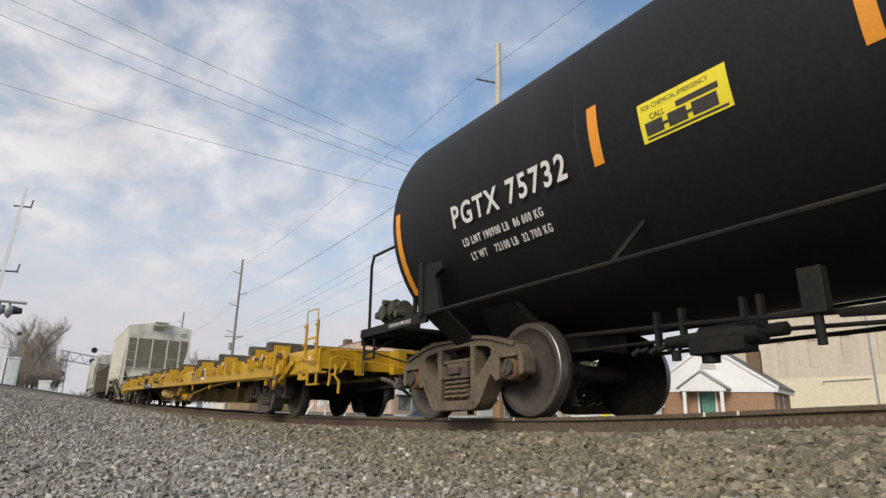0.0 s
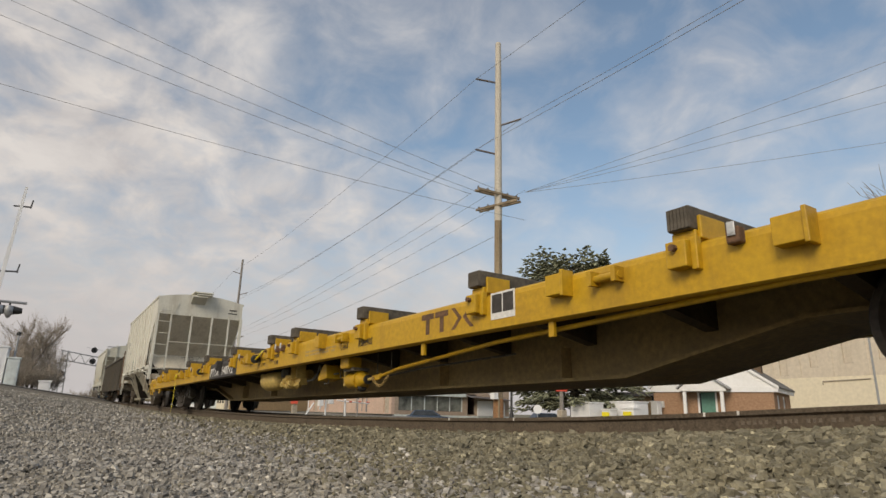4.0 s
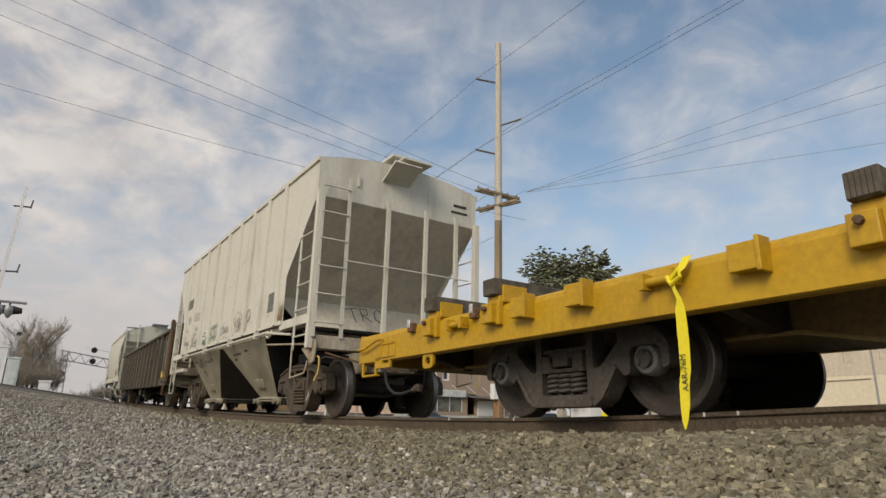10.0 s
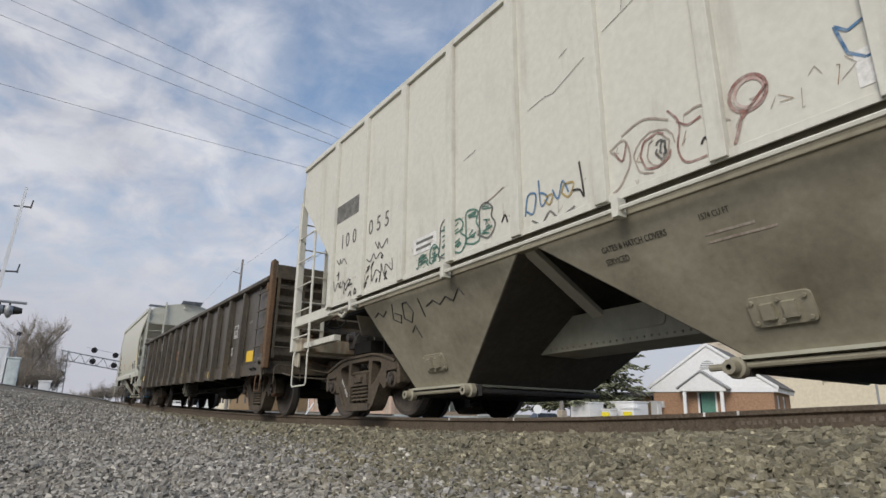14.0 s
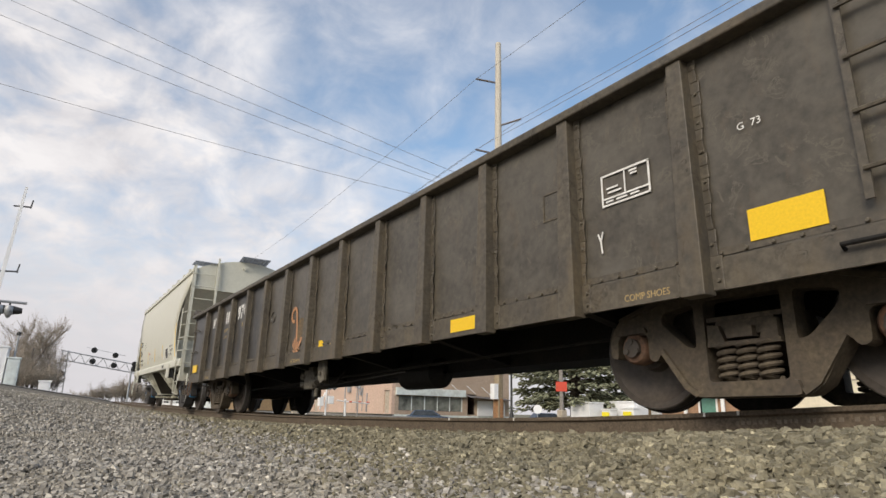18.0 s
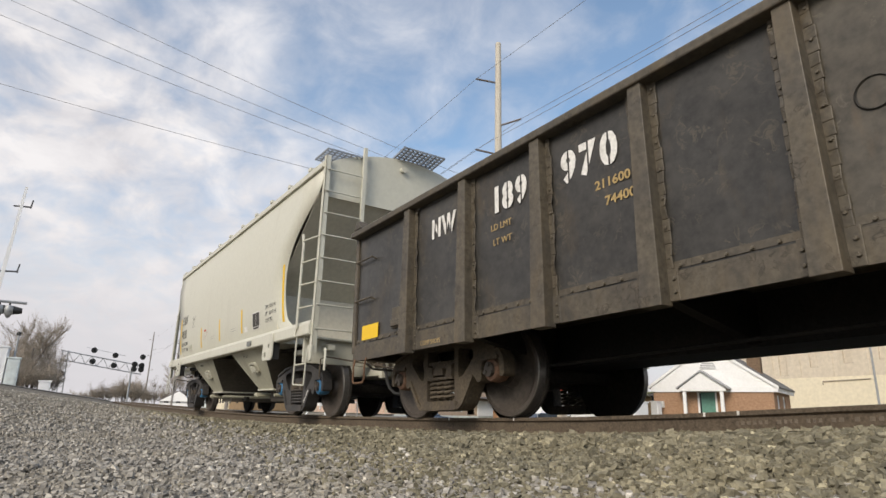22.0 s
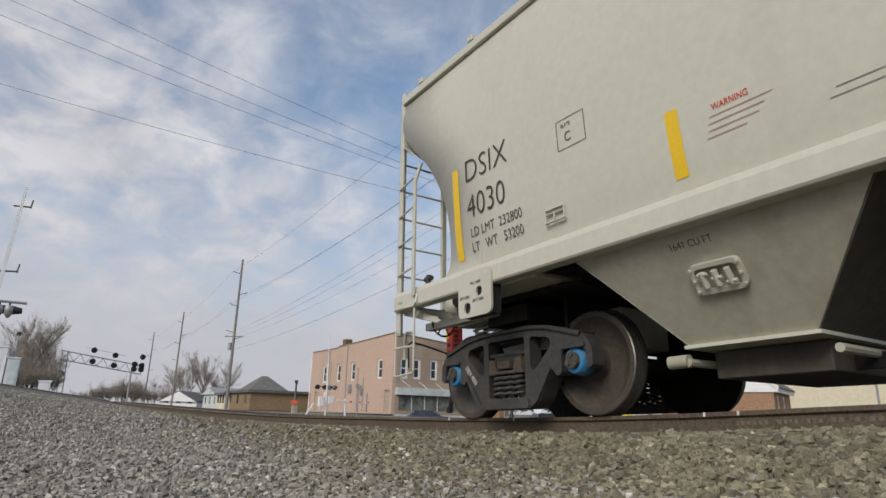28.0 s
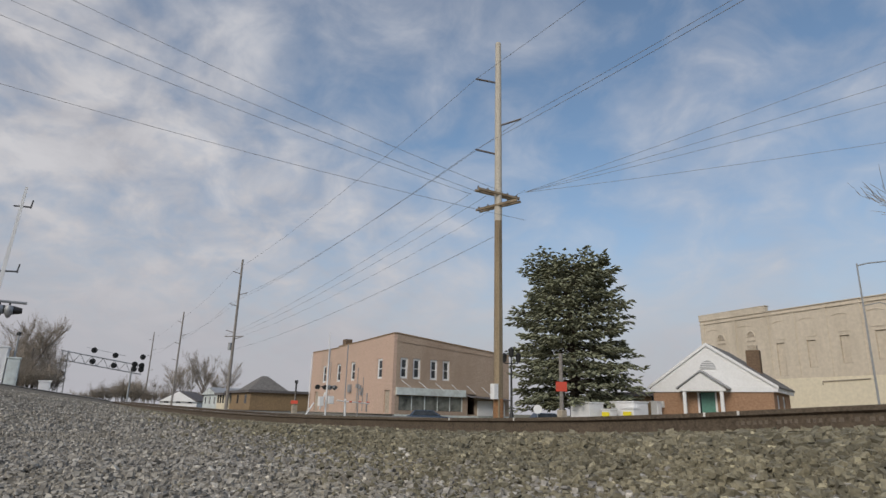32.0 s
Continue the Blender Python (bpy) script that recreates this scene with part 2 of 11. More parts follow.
M["gondola_black"] = surface("gondola_black", (0.031, 0.029, 0.026), 0.42, grain=14, spread=0.25, flake=(0.085, 0.073, 0.053), flake_scale=8.0, dirt=(0.11, 0.075, 0.035), dirt_amount=0.16, dirt_scale=3.0, streak=3, bump=0.7, bump_scale=1.8, second=(0.065, 0.060, 0.053), second_amount=0.40, second_scale=2.6)
M["truck_tan"] = surface("truck_tan", (0.145, 0.112, 0.076), 0.85, grain=28, spread=0.25, dirt=(0.06, 0.05, 0.038), dirt_amount=0.45, dirt_scale=4, bump=0.25)
M["marker_red"] = surface("marker_red", (0.34, 0.028, 0.022), 0.55, grain=20, spread=0.12, dirt=(0.09, 0.03, 0.025), dirt_amount=0.35, dirt_scale=7)
# brown of the cross beams, darkened for the shade below the deck
M["under_grime"] = surface("under_grime", (0.085, 0.062, 0.034), 0.8, grain=20, spread=0.2, dirt=(0.04, 0.03, 0.02), dirt_amount=0.4, dirt_scale=2, bump=0.1)
M["rail_mark"] = surface("rail_mark", (0.16, 0.13, 0.10), 0.8, grain=40, spread=0.2)
M["tag_grey"] = surface("tag_grey", (0.55, 0.56, 0.56), 0.45, 0.3, grain=30, spread=0.1)
M["valve_green"] = surface("valve_green", (0.05, 0.052, 0.042), 0.7, grain=24, spread=0.3, dirt=(0.10, 0.085, 0.06), dirt_amount=0.4, dirt_scale=8, bump=0.3)
M["slope_dusty"] = surface("slope_dusty", (0.64, 0.59, 0.49), 0.7, grain=12, spread=0.06, dirt=(0.20, 0.145, 0.09), dirt_amount=0.24, dirt_scale=2.6, streak=5, bump=0.08)
M["end_rusty"] = surface("end_rusty", (0.46, 0.42, 0.33), 0.7, grain=16, spread=0.1, dirt=(0.20, 0.12, 0.065), dirt_amount=0.55, dirt_scale=5, streak=3, bump=0.15)
M["panel_grey"] = surface("panel_grey", (0.17, 0.165, 0.15), 0.7, grain=9, spread=0.3, dirt=(0.10, 0.10, 0.09), dirt_amount=0.4, dirt_scale=6)
M["paint_faint"] = surface("paint_faint", (0.33, 0.27, 0.22), 0.6, grain=40, spread=0.2, dirt=(0.5, 0.47, 0.4), dirt_amount=0.4, dirt_scale=14)
M["rust_run"] = surface("rust_run", (0.27, 0.17, 0.085), 0.85, grain=30, spread=0.3, dirt=(0.45, 0.38, 0.28), dirt_amount=0.4, dirt_scale=9)
M["ochre_tag"] = surface("ochre_tag", (0.40, 0.30, 0.12), 0.6, grain=40, spread=0.2)
M["paint_maroon"] = surface("paint_maroon", (0.25, 0.12, 0.095), 0.6, grain=40, spread=0.2, dirt=(0.5, 0.47, 0.42), dirt_amount=0.45, dirt_scale=16)
M["paint_pink"] = surface("paint_pink", (0.44, 0.27, 0.23), 0.6, grain=40, spread=0.1, dirt=(0.54, 0.52, 0.47), dirt_amount=0.5, dirt_scale=12)
M["paint_blue"] = surface("paint_blue", (0.06, 0.16, 0.30), 0.6, grain=40, spread=0.2, dirt=(0.45, 0.46, 0.46), dirt_amount=0.4, dirt_scale=16)
M["paint_green"] = surface("paint_green", (0.10, 0.20, 0.155), 0.6, grain=40, spread=0.2)
M["valve_grime"] = surface("valve_grime", (0.15, 0.135, 0.105), 0.8, grain=24, spread=0.3, dirt=(0.05, 0.045, 0.04), dirt_amount=0.5, dirt_scale=9, bump=0.3)
M["orange_faded"] = surface("orange_faded", (0.47, 0.235, 0.115), 0.7, grain=30, spread=0.2, dirt=(0.20, 0.12, 0.08), dirt_amount=0.45, dirt_scale=8)
M["ochre_faded"] = surface("ochre_faded", (0.14, 0.09, 0.035), 0.7, grain=30, spread=0.3, dirt=(0.08, 0.07, 0.06), dirt_amount=0.6, dirt_scale=6)
M["cap_rust"] = surface("cap_rust", (0.17, 0.085, 0.048), 0.75, grain=24, spread=0.4, dirt=(0.10, 0.07, 0.05), dirt_amount=0.5, dirt_scale=9)
M["post_rust"] = surface("post_rust", (0.115, 0.075, 0.042), 0.8, grain=26, spread=0.3, dirt=(0.20, 0.095, 0.04), dirt_amount=0.45, dirt_scale=5, streak=4, bump=0.3, second=(0.06, 0.05, 0.042), second_amount=0.35, second_scale=3)
M["slope_dust"] = surface("slope_dust", (0.58, 0.545, 0.45), 0.6, grain=14, spread=0.05, dirt=(0.24, 0.19, 0.13), dirt_amount=0.18, dirt_scale=1.4, streak=4, bump=0.05)
M["faded_red"] = surface("faded_red", (0.42, 0.25, 0.20), 0.6, grain=30, spread=0.1)
M["letter_grey"] = surface("letter_grey", (0.085, 0.085, 0.08), 0.6, grain=30, spread=0.15)
M["galvanised"] = surface("galvanised", (0.25, 0.27, 0.30), 0.5, 0.4, grain=30, spread=0.15)
M["stucco"] = surface("stucco", (0.63, 0.555, 0.45), 0.9, grain=3, spread=0.06, dirt=(0.42, 0.36, 0.27), dirt_amount=0.3, dirt_scale=0.5, streak=5, bump=0.1)
M["stucco_pale"] = surface("stucco_pale", (0.75, 0.675, 0.52), 0.9, grain=3, spread=0.05, dirt=(0.52, 0.46, 0.33), dirt_amount=0.3, dirt_scale=0.4, streak=3, bump=0.1)
M["board"] = surface("board", (0.42, 0.365, 0.295), 0.85, grain=6, spread=0.2, dirt=(0.36, 0.29, 0.21), dirt_amount=0.4, dirt_scale=2, bump=0.2)
M["house_white"] = surface("house_white", (0.78, 0.78, 0.78), 0.6, grain=8, spread=0.03, dirt=(0.6, 0.6, 0.58), dirt_amount=0.2, dirt_scale=1, bump=0.05)
M["shingle"] = surface("shingle", (0.16, 0.15, 0.14), 0.9, grain=6, spread=0.3, dirt=(0.08, 0.08, 0.08), dirt_amount=0.3, dirt_scale=1, bump=0.4)
M["door_green"] = surface("door_green", (0.10, 0.24, 0.19), 0.4, grain=4, spread=0.1)
M["shop_glass"] = surface("shop_glass", (0.14, 0.15, 0.135), 0.25, grain=1.2, spread=0.4, dirt=(0.26, 0.26, 0.23), dirt_amount=0.4, dirt_scale=1.5, bump=0)
M["sign_band"] = surface("sign_band", (0.60, 0.65, 0.64), 0.7, grain=3, spread=0.08, dirt=(0.3, 0.3, 0.28), dirt_amount=0.35, dirt_scale=0.8)
M["pole_wood"] = surface("pole_wood", (0.33, 0.26, 0.17), 0.9, grain=14, spread=0.12, dirt=(0.13, 0.09, 0.055), dirt_amount=0.62, dirt_scale=1.5, streak=12, bump=0.4)
M["pole_base"] = surface("pole_base", (0.33, 0.17, 0.08), 0.9, grain=14, spread=0.3, dirt=(0.12, 0.08, 0.05), dirt_amount=0.5, dirt_scale=2, streak=8, bump=0.4)
M["pole_pale"] = surface("pole_pale", (0.52, 0.48, 0.41), 0.9, grain=14, spread=0.15, dirt=(0.27, 0.22, 0.16), dirt_amount=0.35, dirt_scale=1.5, streak=14, bump=0.3)
M["chain_dust"] = surface("chain_dust", (0.30, 0.20, 0.07), 0.8, grain=40, spread=0.2)
M["pole_far"] = surface("pole_far", (0.24, 0.22, 0.20), 0.9, grain=10, spread=0.2, bump=0.2)
M["insulator"] = surface("insulator", (0.12, 0.10, 0.09), 0.4, grain=20, spread=0.1)
M["wire"] = surface("wire", (0.20, 0.21, 0.235), 0.6, grain=5, spread=0.1, bump=0)
M["steel_grey"] = surface("steel_grey", (0.33, 0.34, 0.35), 0.5, 0.4, grain=10, spread=0.1)
M["signal_black"] = surface("signal_black", (0.02, 0.02, 0.02), 0.5, grain=20, spread=0.1)
M["needles"] = surface("needles", (0.205, 0.212, 0.135), 0.95, grain=6, spread=0.30, island=0.32, bump=0)
M["bark"] = surface("bark", (0.11, 0.085, 0.065), 0.9, grain=20, spread=0.3, bump=0.5)
M["twigs"] = surface("twigs", (0.33, 0.285, 0.235), 0.9, grain=5, spread=0.25, bump=0)
M["car_blue"] = surface("car_blue", (0.035, 0.06, 0.105), 0.3, grain=5, spread=0.05, bump=0)
M["brown_wall"] = surface("brown_wall", (0.26, 0.18, 0.10), 0.85, grain=4, spread=0.12, dirt=(0.16, 0.11, 0.07), dirt_amount=0.3, dirt_scale=0.6)
M["dark_roof"] = surface("dark_roof", (0.13, 0.12, 0.12), 0.9, grain=4, spread=0.2)
M["bark_pale"] = surface("bark_pale", (0.17, 0.145, 0.125), 0.9, grain=20, spread=0.3, bump=0.4)


# ---- mesh helpers ----
class Geo:
    """Collects vertices and faces; mi is the material slot of the faces to come, sm whether they shade smooth."""

    def __init__(self):
        self.v, self.f, self.s, self.m, self.mi = [], [], [], [], 0

    def add(self, verts, faces, smooth=False):
        n = len(self.v)
        self.v += [tuple(p) for p in verts]
        self.f += [tuple(i + n for i in q) for q in faces]
        self.s += [smooth] * len(faces)
        self.m += [self.mi] * len(faces)
        return self

    def box(self, x0, x1, y0, y1, z0, z1):
        x0, x1, y0, y1, z0, z1 = min(x0, x1), max(x0, x1), min(y0, y1), max(y0, y1), min(z0, z1), max(z0, z1)
        return self.add([(x0, y0, z0), (x1, y0, z0), (x1, y1, z0), (x0, y1, z0), (x0, y0, z1), (x1, y0, z1), (x1, y1, z1), (x0, y1, z1)],
                        [(0, 3, 2, 1), (4, 5, 6, 7), (0, 1, 5, 4), (1, 2, 6, 5), (2, 3, 7, 6), (3, 0, 4, 7)])

    def prism(self, outline, a, b, axis="y"):
        """A flat outline drawn out from a to b along an axis; the outline is (x, z), (y, z) or (x, y)."""
        put = {"y": lambda p, t: (p[0], t, p[1]), "x": lambda p, t: (t, p[0], p[1]), "z": lambda p, t: (p[0], p[1], t)}[axis]
        n = len(outline)
        area = sum(outline[i][0] * outline[(i + 1) % n][1] - outline[(i + 1) % n][0] * outline[i][1] for i in range(n))
        flip = (area > 0) == (axis == "y")
        fs = [tuple(range(n)), tuple(range(2 * n - 1, n - 1, -1))] + [(i, i + n, (i + 1) % n + n, (i + 1) % n) for i in range(n)]
        if a > b:
            flip = not flip
        if not flip:
            fs = [q[::-1] for q in fs]
        return self.add([put(p, a) for p in outline] + [put(p, b) for p in outline], fs)

    def hull(self, lower, upper):
        """Joins two loops of the same count, closed at both ends."""
        n = len(lower)
        return self.add(list(lower) + list(upper), [tuple(range(n))[::-1], tuple(range(n, 2 * n))] + [(i, (i + 1) % n, (i + 1) % n + n, i + n) for i in range(n)])

    def rod(self, p, q, r, n=8, r2=None, caps=True):
        p, q = Vector(p), Vector(q)
        r2 = r if r2 is None else r2
        e = (q - p).normalized()
        s = e.orthogonal().normalized()
        t = e.cross(s)
        ring = [(math.cos(2 * math.pi * i / n), math.sin(2 * math.pi * i / n)) for i in range(n)]
        a = [p + (s * c + t * d) * r for c, d in ring]
        b = [q + (s * c + t * d) * r2 for c, d in ring]
        self.add(a + b, [(i, (i + 1) % n, (i + 1) % n + n, i + n) for i in range(n)], True)
        if caps:
            self.add(a, [tuple(range(n))[::-1]])
            self.add(b, [tuple(range(n))])
        return self

    def tube(self, pts, r, n=8):
        pts = [Vector(p) for p in pts]
        rings, s = [], None
        for i, p in enumerate(pts):
            e = (pts[min(i + 1, len(pts) - 1)] - pts[max(i - 1, 0)]).normalized()
            s = e.orthogonal().normalized() if s is None else (s - e * s.dot(e)).normalized()
            t = e.cross(s)
            rings += [p + (s * math.cos(2 * math.pi * k / n) + t * math.sin(2 * math.pi * k / n)) * r for k in range(n)]
        fs = [(i * n + k, i * n + (k + 1) % n, (i + 1) * n + (k + 1) % n, (i + 1) * n + k) for i in range(len(pts) - 1) for k in range(n)]
        self.add(rings, fs, True)
        self.add(rings[:n], [tuple(range(n))[::-1]])
        return self.add(rings[-n:], [tuple(range(n))])

    def lathe(self, profile, n=32, axis="y", at=(0, 0, 0)):
        """Turns (distance along the axis, radius) pairs round an axis through at."""
        vs = []
        for d, r in profile:
            for k in range(n):
                c, s = math.cos(2 * math.pi * k / n) * r, math.sin(2 * math.pi * k / n) * r
                p = {"y": (c, d, s), "x": (d, c, s), "z": (c, s, d)}[axis]
                vs.append((p[0] + at[0], p[1] + at[1], p[2] + at[2]))
        fs = [(i * n + k, (i + 1) * n + k, (i + 1) * n + (k + 1) % n, i * n + (k + 1) % n) for i in range(len(profile) - 1) for k in range(n)]
        if axis == "x":
            fs = [q[::-1] for q in fs]
        return self.add(vs, fs, True)


def mesh_of(name, geo, mats):
    me = bpy.data.meshes.new(name)
    me.from_pydata(geo.v, [], geo.f)
    for m in (mats if isinstance(mats, (list, tuple)) else [mats]):
        me.materials.append(M[m] if isinstance(m, str) else m)
    me.polygons.foreach_set("use_smooth", geo.s)
    me.polygons.foreach_set("material_index", geo.m)
    me.update()
    if any(geo.s) and len(geo.f) < 6000:
        me.set_sharp_from_angle(angle=radians(38))
    return me


def part(name, geo, mats, parent=None, label="", bevel=0.0, at=None):
    """Links one mesh as one object, under a thing or a part."""
    me = geo if isinstance(geo, bpy.types.Mesh) else mesh_of(name, geo, mats)
    ob = new(name, me)
    if parent is not None:
        ob.parent = parent
    if at is not None:
        ob.matrix_basis = at
    if label:
        ob["label"] = label
    if bevel:
        bv = ob.modifiers.new("edges", "BEVEL")
        bv.width, bv.segments, bv.limit_method, bv.angle_limit = bevel, 2, "ANGLE", radians(40)
    return ob


def lettering(text, size, mat, parent, at, name="lettering", width=1.0, depth=0.001, align="LEFT", bold=0.0, spacing=1.0):
    """Words in the built-in font as a thin mesh."""
    cu = bpy.data.curves.new(name, "FONT")
    cu.body, cu.size, cu.extrude, cu.align_x, cu.resolution_u, cu.offset = text, size, depth, align, 3, bold
    cu.space_character = spacing
    tmp = bpy.data.objects.new(name, cu)
    me = bpy.data.meshes.new_from_object(tmp)
    bpy.data.objects.remove(tmp)
    bpy.data.curves.remove(cu)
    me.transform(Matrix.Diagonal((width, 1, 1, 1)))
    me.materials.clear()
    me.materials.append(M[mat])
    ob = new(name, me)
    ob.parent = parent
    ob.matrix_basis = at
    return ob


def stencil(text, size, mat, parent, x, y, z, width=1.0, bold=0.0, gap=0.02, pitch=1.0):
    """Stencilled characters, each cut through by the bridge of its stencil."""
    for ch in text:
        ob = lettering(ch, size, mat, parent, facing(x, y, z), width=width, bold=bold)
        bm = bmesh.new()
        bm.from_mesh(ob.data)
        a, b = min(v.co.x for v in bm.verts), max(v.co.x for v in bm.verts)
        for c in ([0.5] if ch not in "NMW" else [0.36, 0.66]):
            if b - a < size * 0.3:
                continue
            for e in (-gap / 2, gap / 2):
                bmesh.ops.bisect_plane(bm, geom=bm.verts[:] + bm.edges[:] + bm.faces[:], plane_co=(a + (b - a) * c + e, 0, 0), plane_no=(1, 0, 0))
            mid = a + (b - a) * c
            bmesh.ops.delete(bm, geom=[f for f in bm.faces if abs(f.calc_center_median().x - mid) < gap * 0.49], context="FACES")
        bm.to_mesh(ob.data)
        bm.free()
        x += (b + (0.10 * size if b - a > size * 0.3 else 0.16 * size)) * pitch


def facing(x, y, z, tilt=0.0):
    """The pose of lettering on a side that looks towards -y."""
    return pose(x, y, z, 90 + tilt, 0, 0)


# ---- the line of the track ----
LINE_X = (-120, -60, -35, -22, -15, -11, -8, -6, -4.5, -3, -1.5, 0, 2, 5, 12, 40)
LINE_Y = (0.02, 0.31, -0.06, -0.238, -0.245, -0.177, -0.093, -0.029, 0.019, 0.067, 0.113, 0.157, 0.212, 0.283, 0.379, 0.016)
LINE_Z = (0.051, 0.19, -0.02, -0.133, -0.177, -0.175, -0.142, -0.116, -0.082, -0.025, 0.06, 0.125, 0.18, 0.24, 0.32, 0.25)
TRACK_Y, RAIL_TOP = 4.806, 0.359


def natural(xs, ys):
    """A natural cubic spline through points."""
    xs, ys = np.array(xs, float), np.array(ys, float)
    n, h = len(xs), np.diff(xs)
    A, B = np.zeros((n, n)), np.zeros(n)
    A[0, 0] = A[-1, -1] = 1
    for i in range(1, n - 1):
        A[i, i - 1:i + 2] = h[i - 1], 2 * (h[i - 1] + h[i]), h[i]
        B[i] = 6 * ((ys[i + 1] - ys[i]) / h[i] - (ys[i] - ys[i - 1]) / h[i - 1])
    m = np.linalg.solve(A, B)

    def value(x):
        x = min(max(float(x), xs[0]), xs[-1])
        i = min(max(int(np.searchsorted(xs, x)) - 1, 0), n - 2)
        a, b = (xs[i + 1] - x) / h[i], (x - xs[i]) / h[i]
        return float(a * ys[i] + b * ys[i + 1] + ((a ** 3 - a) * m[i] + (b ** 3 - b) * m[i + 1]) * h[i] ** 2 / 6)
    return value


line_y, line_z = natural(LINE_X, LINE_Y), natural(LINE_X, LINE_Z)


def track(x):
    return Vector((x, TRACK_Y + line_y(x), RAIL_TOP + line_z(x)))

for key in ("tank_black", "frame_black", "wheel_shade"):
    next(n for n in M[key].node_tree.nodes if n.type == "BSDF_PRINCIPLED").inputs["Specular IOR Level"].default_value = 0.25
# ---- ground, ballast and track ----

def smooth(a, b, x):
    t = min(max((x - a) / (b - a), 0.0), 1.0)   # a > b falls instead of rising
    return t * t * (3 - 2 * t)


def ground_z(x, y):
    """The lie of the land: a gravel strip that rises to the ballast of the track, and away to the west."""
    bed = RAIL_TOP + line_z(x) - 0.185
    near = 0.02 + 0.02 * math.sin(x * 1.3 + y) * math.exp(-abs(x) * 0.05)
    if x < -4:
        near += max(0.45, min(1.25, 0.90 - 0.135 * y * 40 / -x)) * min((-x - 4) / 36, 1.0)
    if x > 0:
        near += 0.05 * smooth(0, 3, x)
    if y < TRACK_Y:
        f = min(max((-x - 8) / 30, 0.0), 1.0)
        return near + (bed - near) * smooth(0.9 + 2.0 * f, 3.6 + 0.3 * f, y)
    dip = -0.85 * smooth(-51.2, -49.5, x) * smooth(-36.0, -39.5, x) * smooth(26.4, 28.0, y) * smooth(52.0, 46.0, y)
    return bed + (-0.12 - bed) * smooth(7.2, 9.5, y) + dip


def build_ground():
    xs = sorted({round(s * v, 3) for s in (-1, 1) for v in [0.25 * i for i in range(0, 60)] + [15 + 1.0 * i for i in range(0, 30)] + [45 + 1.0 * i for i in range(0, 8)] + [55 + 5 * i for i in range(0, 14)] + [140, 200, 320, 600, 1200, 2500]})
    ys = sorted({round(v, 3) for v in [0.2 * i - 2 for i in range(0, 60)] + [-2.5, -3.5, -5, -8, -12, -20, -40, -90, -200, -500, -1200, -2500, 10.5, 12, 15, 20, 24, 26.4, 28, 34, 40, 46, 52, 60, 80, 140, 250, 500, 1200, 2500]})
    vs = []
    for y in ys:
        for x in xs:
            z = ground_z(x, y)
            if abs(y) > 12 or abs(x) > 45:
                z += 0.05 * noise.noise((x * 0.05, y * 0.05, 0))
            vs.append((x, y, z + 0.012 * noise.noise((x * 3, y * 3, 1))))
    n = len(xs)
    g = Geo()
    fs = [(j * n + i, j * n + i + 1, (j + 1) * n + i + 1, (j + 1) * n + i) for j in range(len(ys) - 1) for i in range(n - 1)]
    g.add(vs, fs, True)
    for k, q in enumerate(fs):
        y, x = vs[q[0]][1], vs[q[0]][0]
        g.m[k] = 0 if -20 <= y < 9 and -140 < x < 60 else 1
    tagged(part("ground", g, ["gravel", "field"]), "grey gravel ground beside the railway, dry grass farther off", "ground", kind="structure")


build_ground()


def heights(xy):
    """The ground's height at many spots, from a fine grid."""
    gx, gy = np.arange(-30, 8.01, 0.1), np.arange(-8, 6.01, 0.1)
    grid = np.array([[ground_z(x, y) for y in gy] for x in gx])
    fx, fy = np.clip((xy[:, 0] + 30) / 0.1, 0, len(gx) - 1.001), np.clip((xy[:, 1] + 8) / 0.1, 0, len(gy) - 1.001)
    i, j = fx.astype(int), fy.astype(int)
    u, w = fx - i, fy - j
    return (grid[i, j] * (1 - u) + grid[i + 1, j] * u) * (1 - w) + (grid[i, j + 1] * (1 - u) + grid[i + 1, j + 1] * u) * w


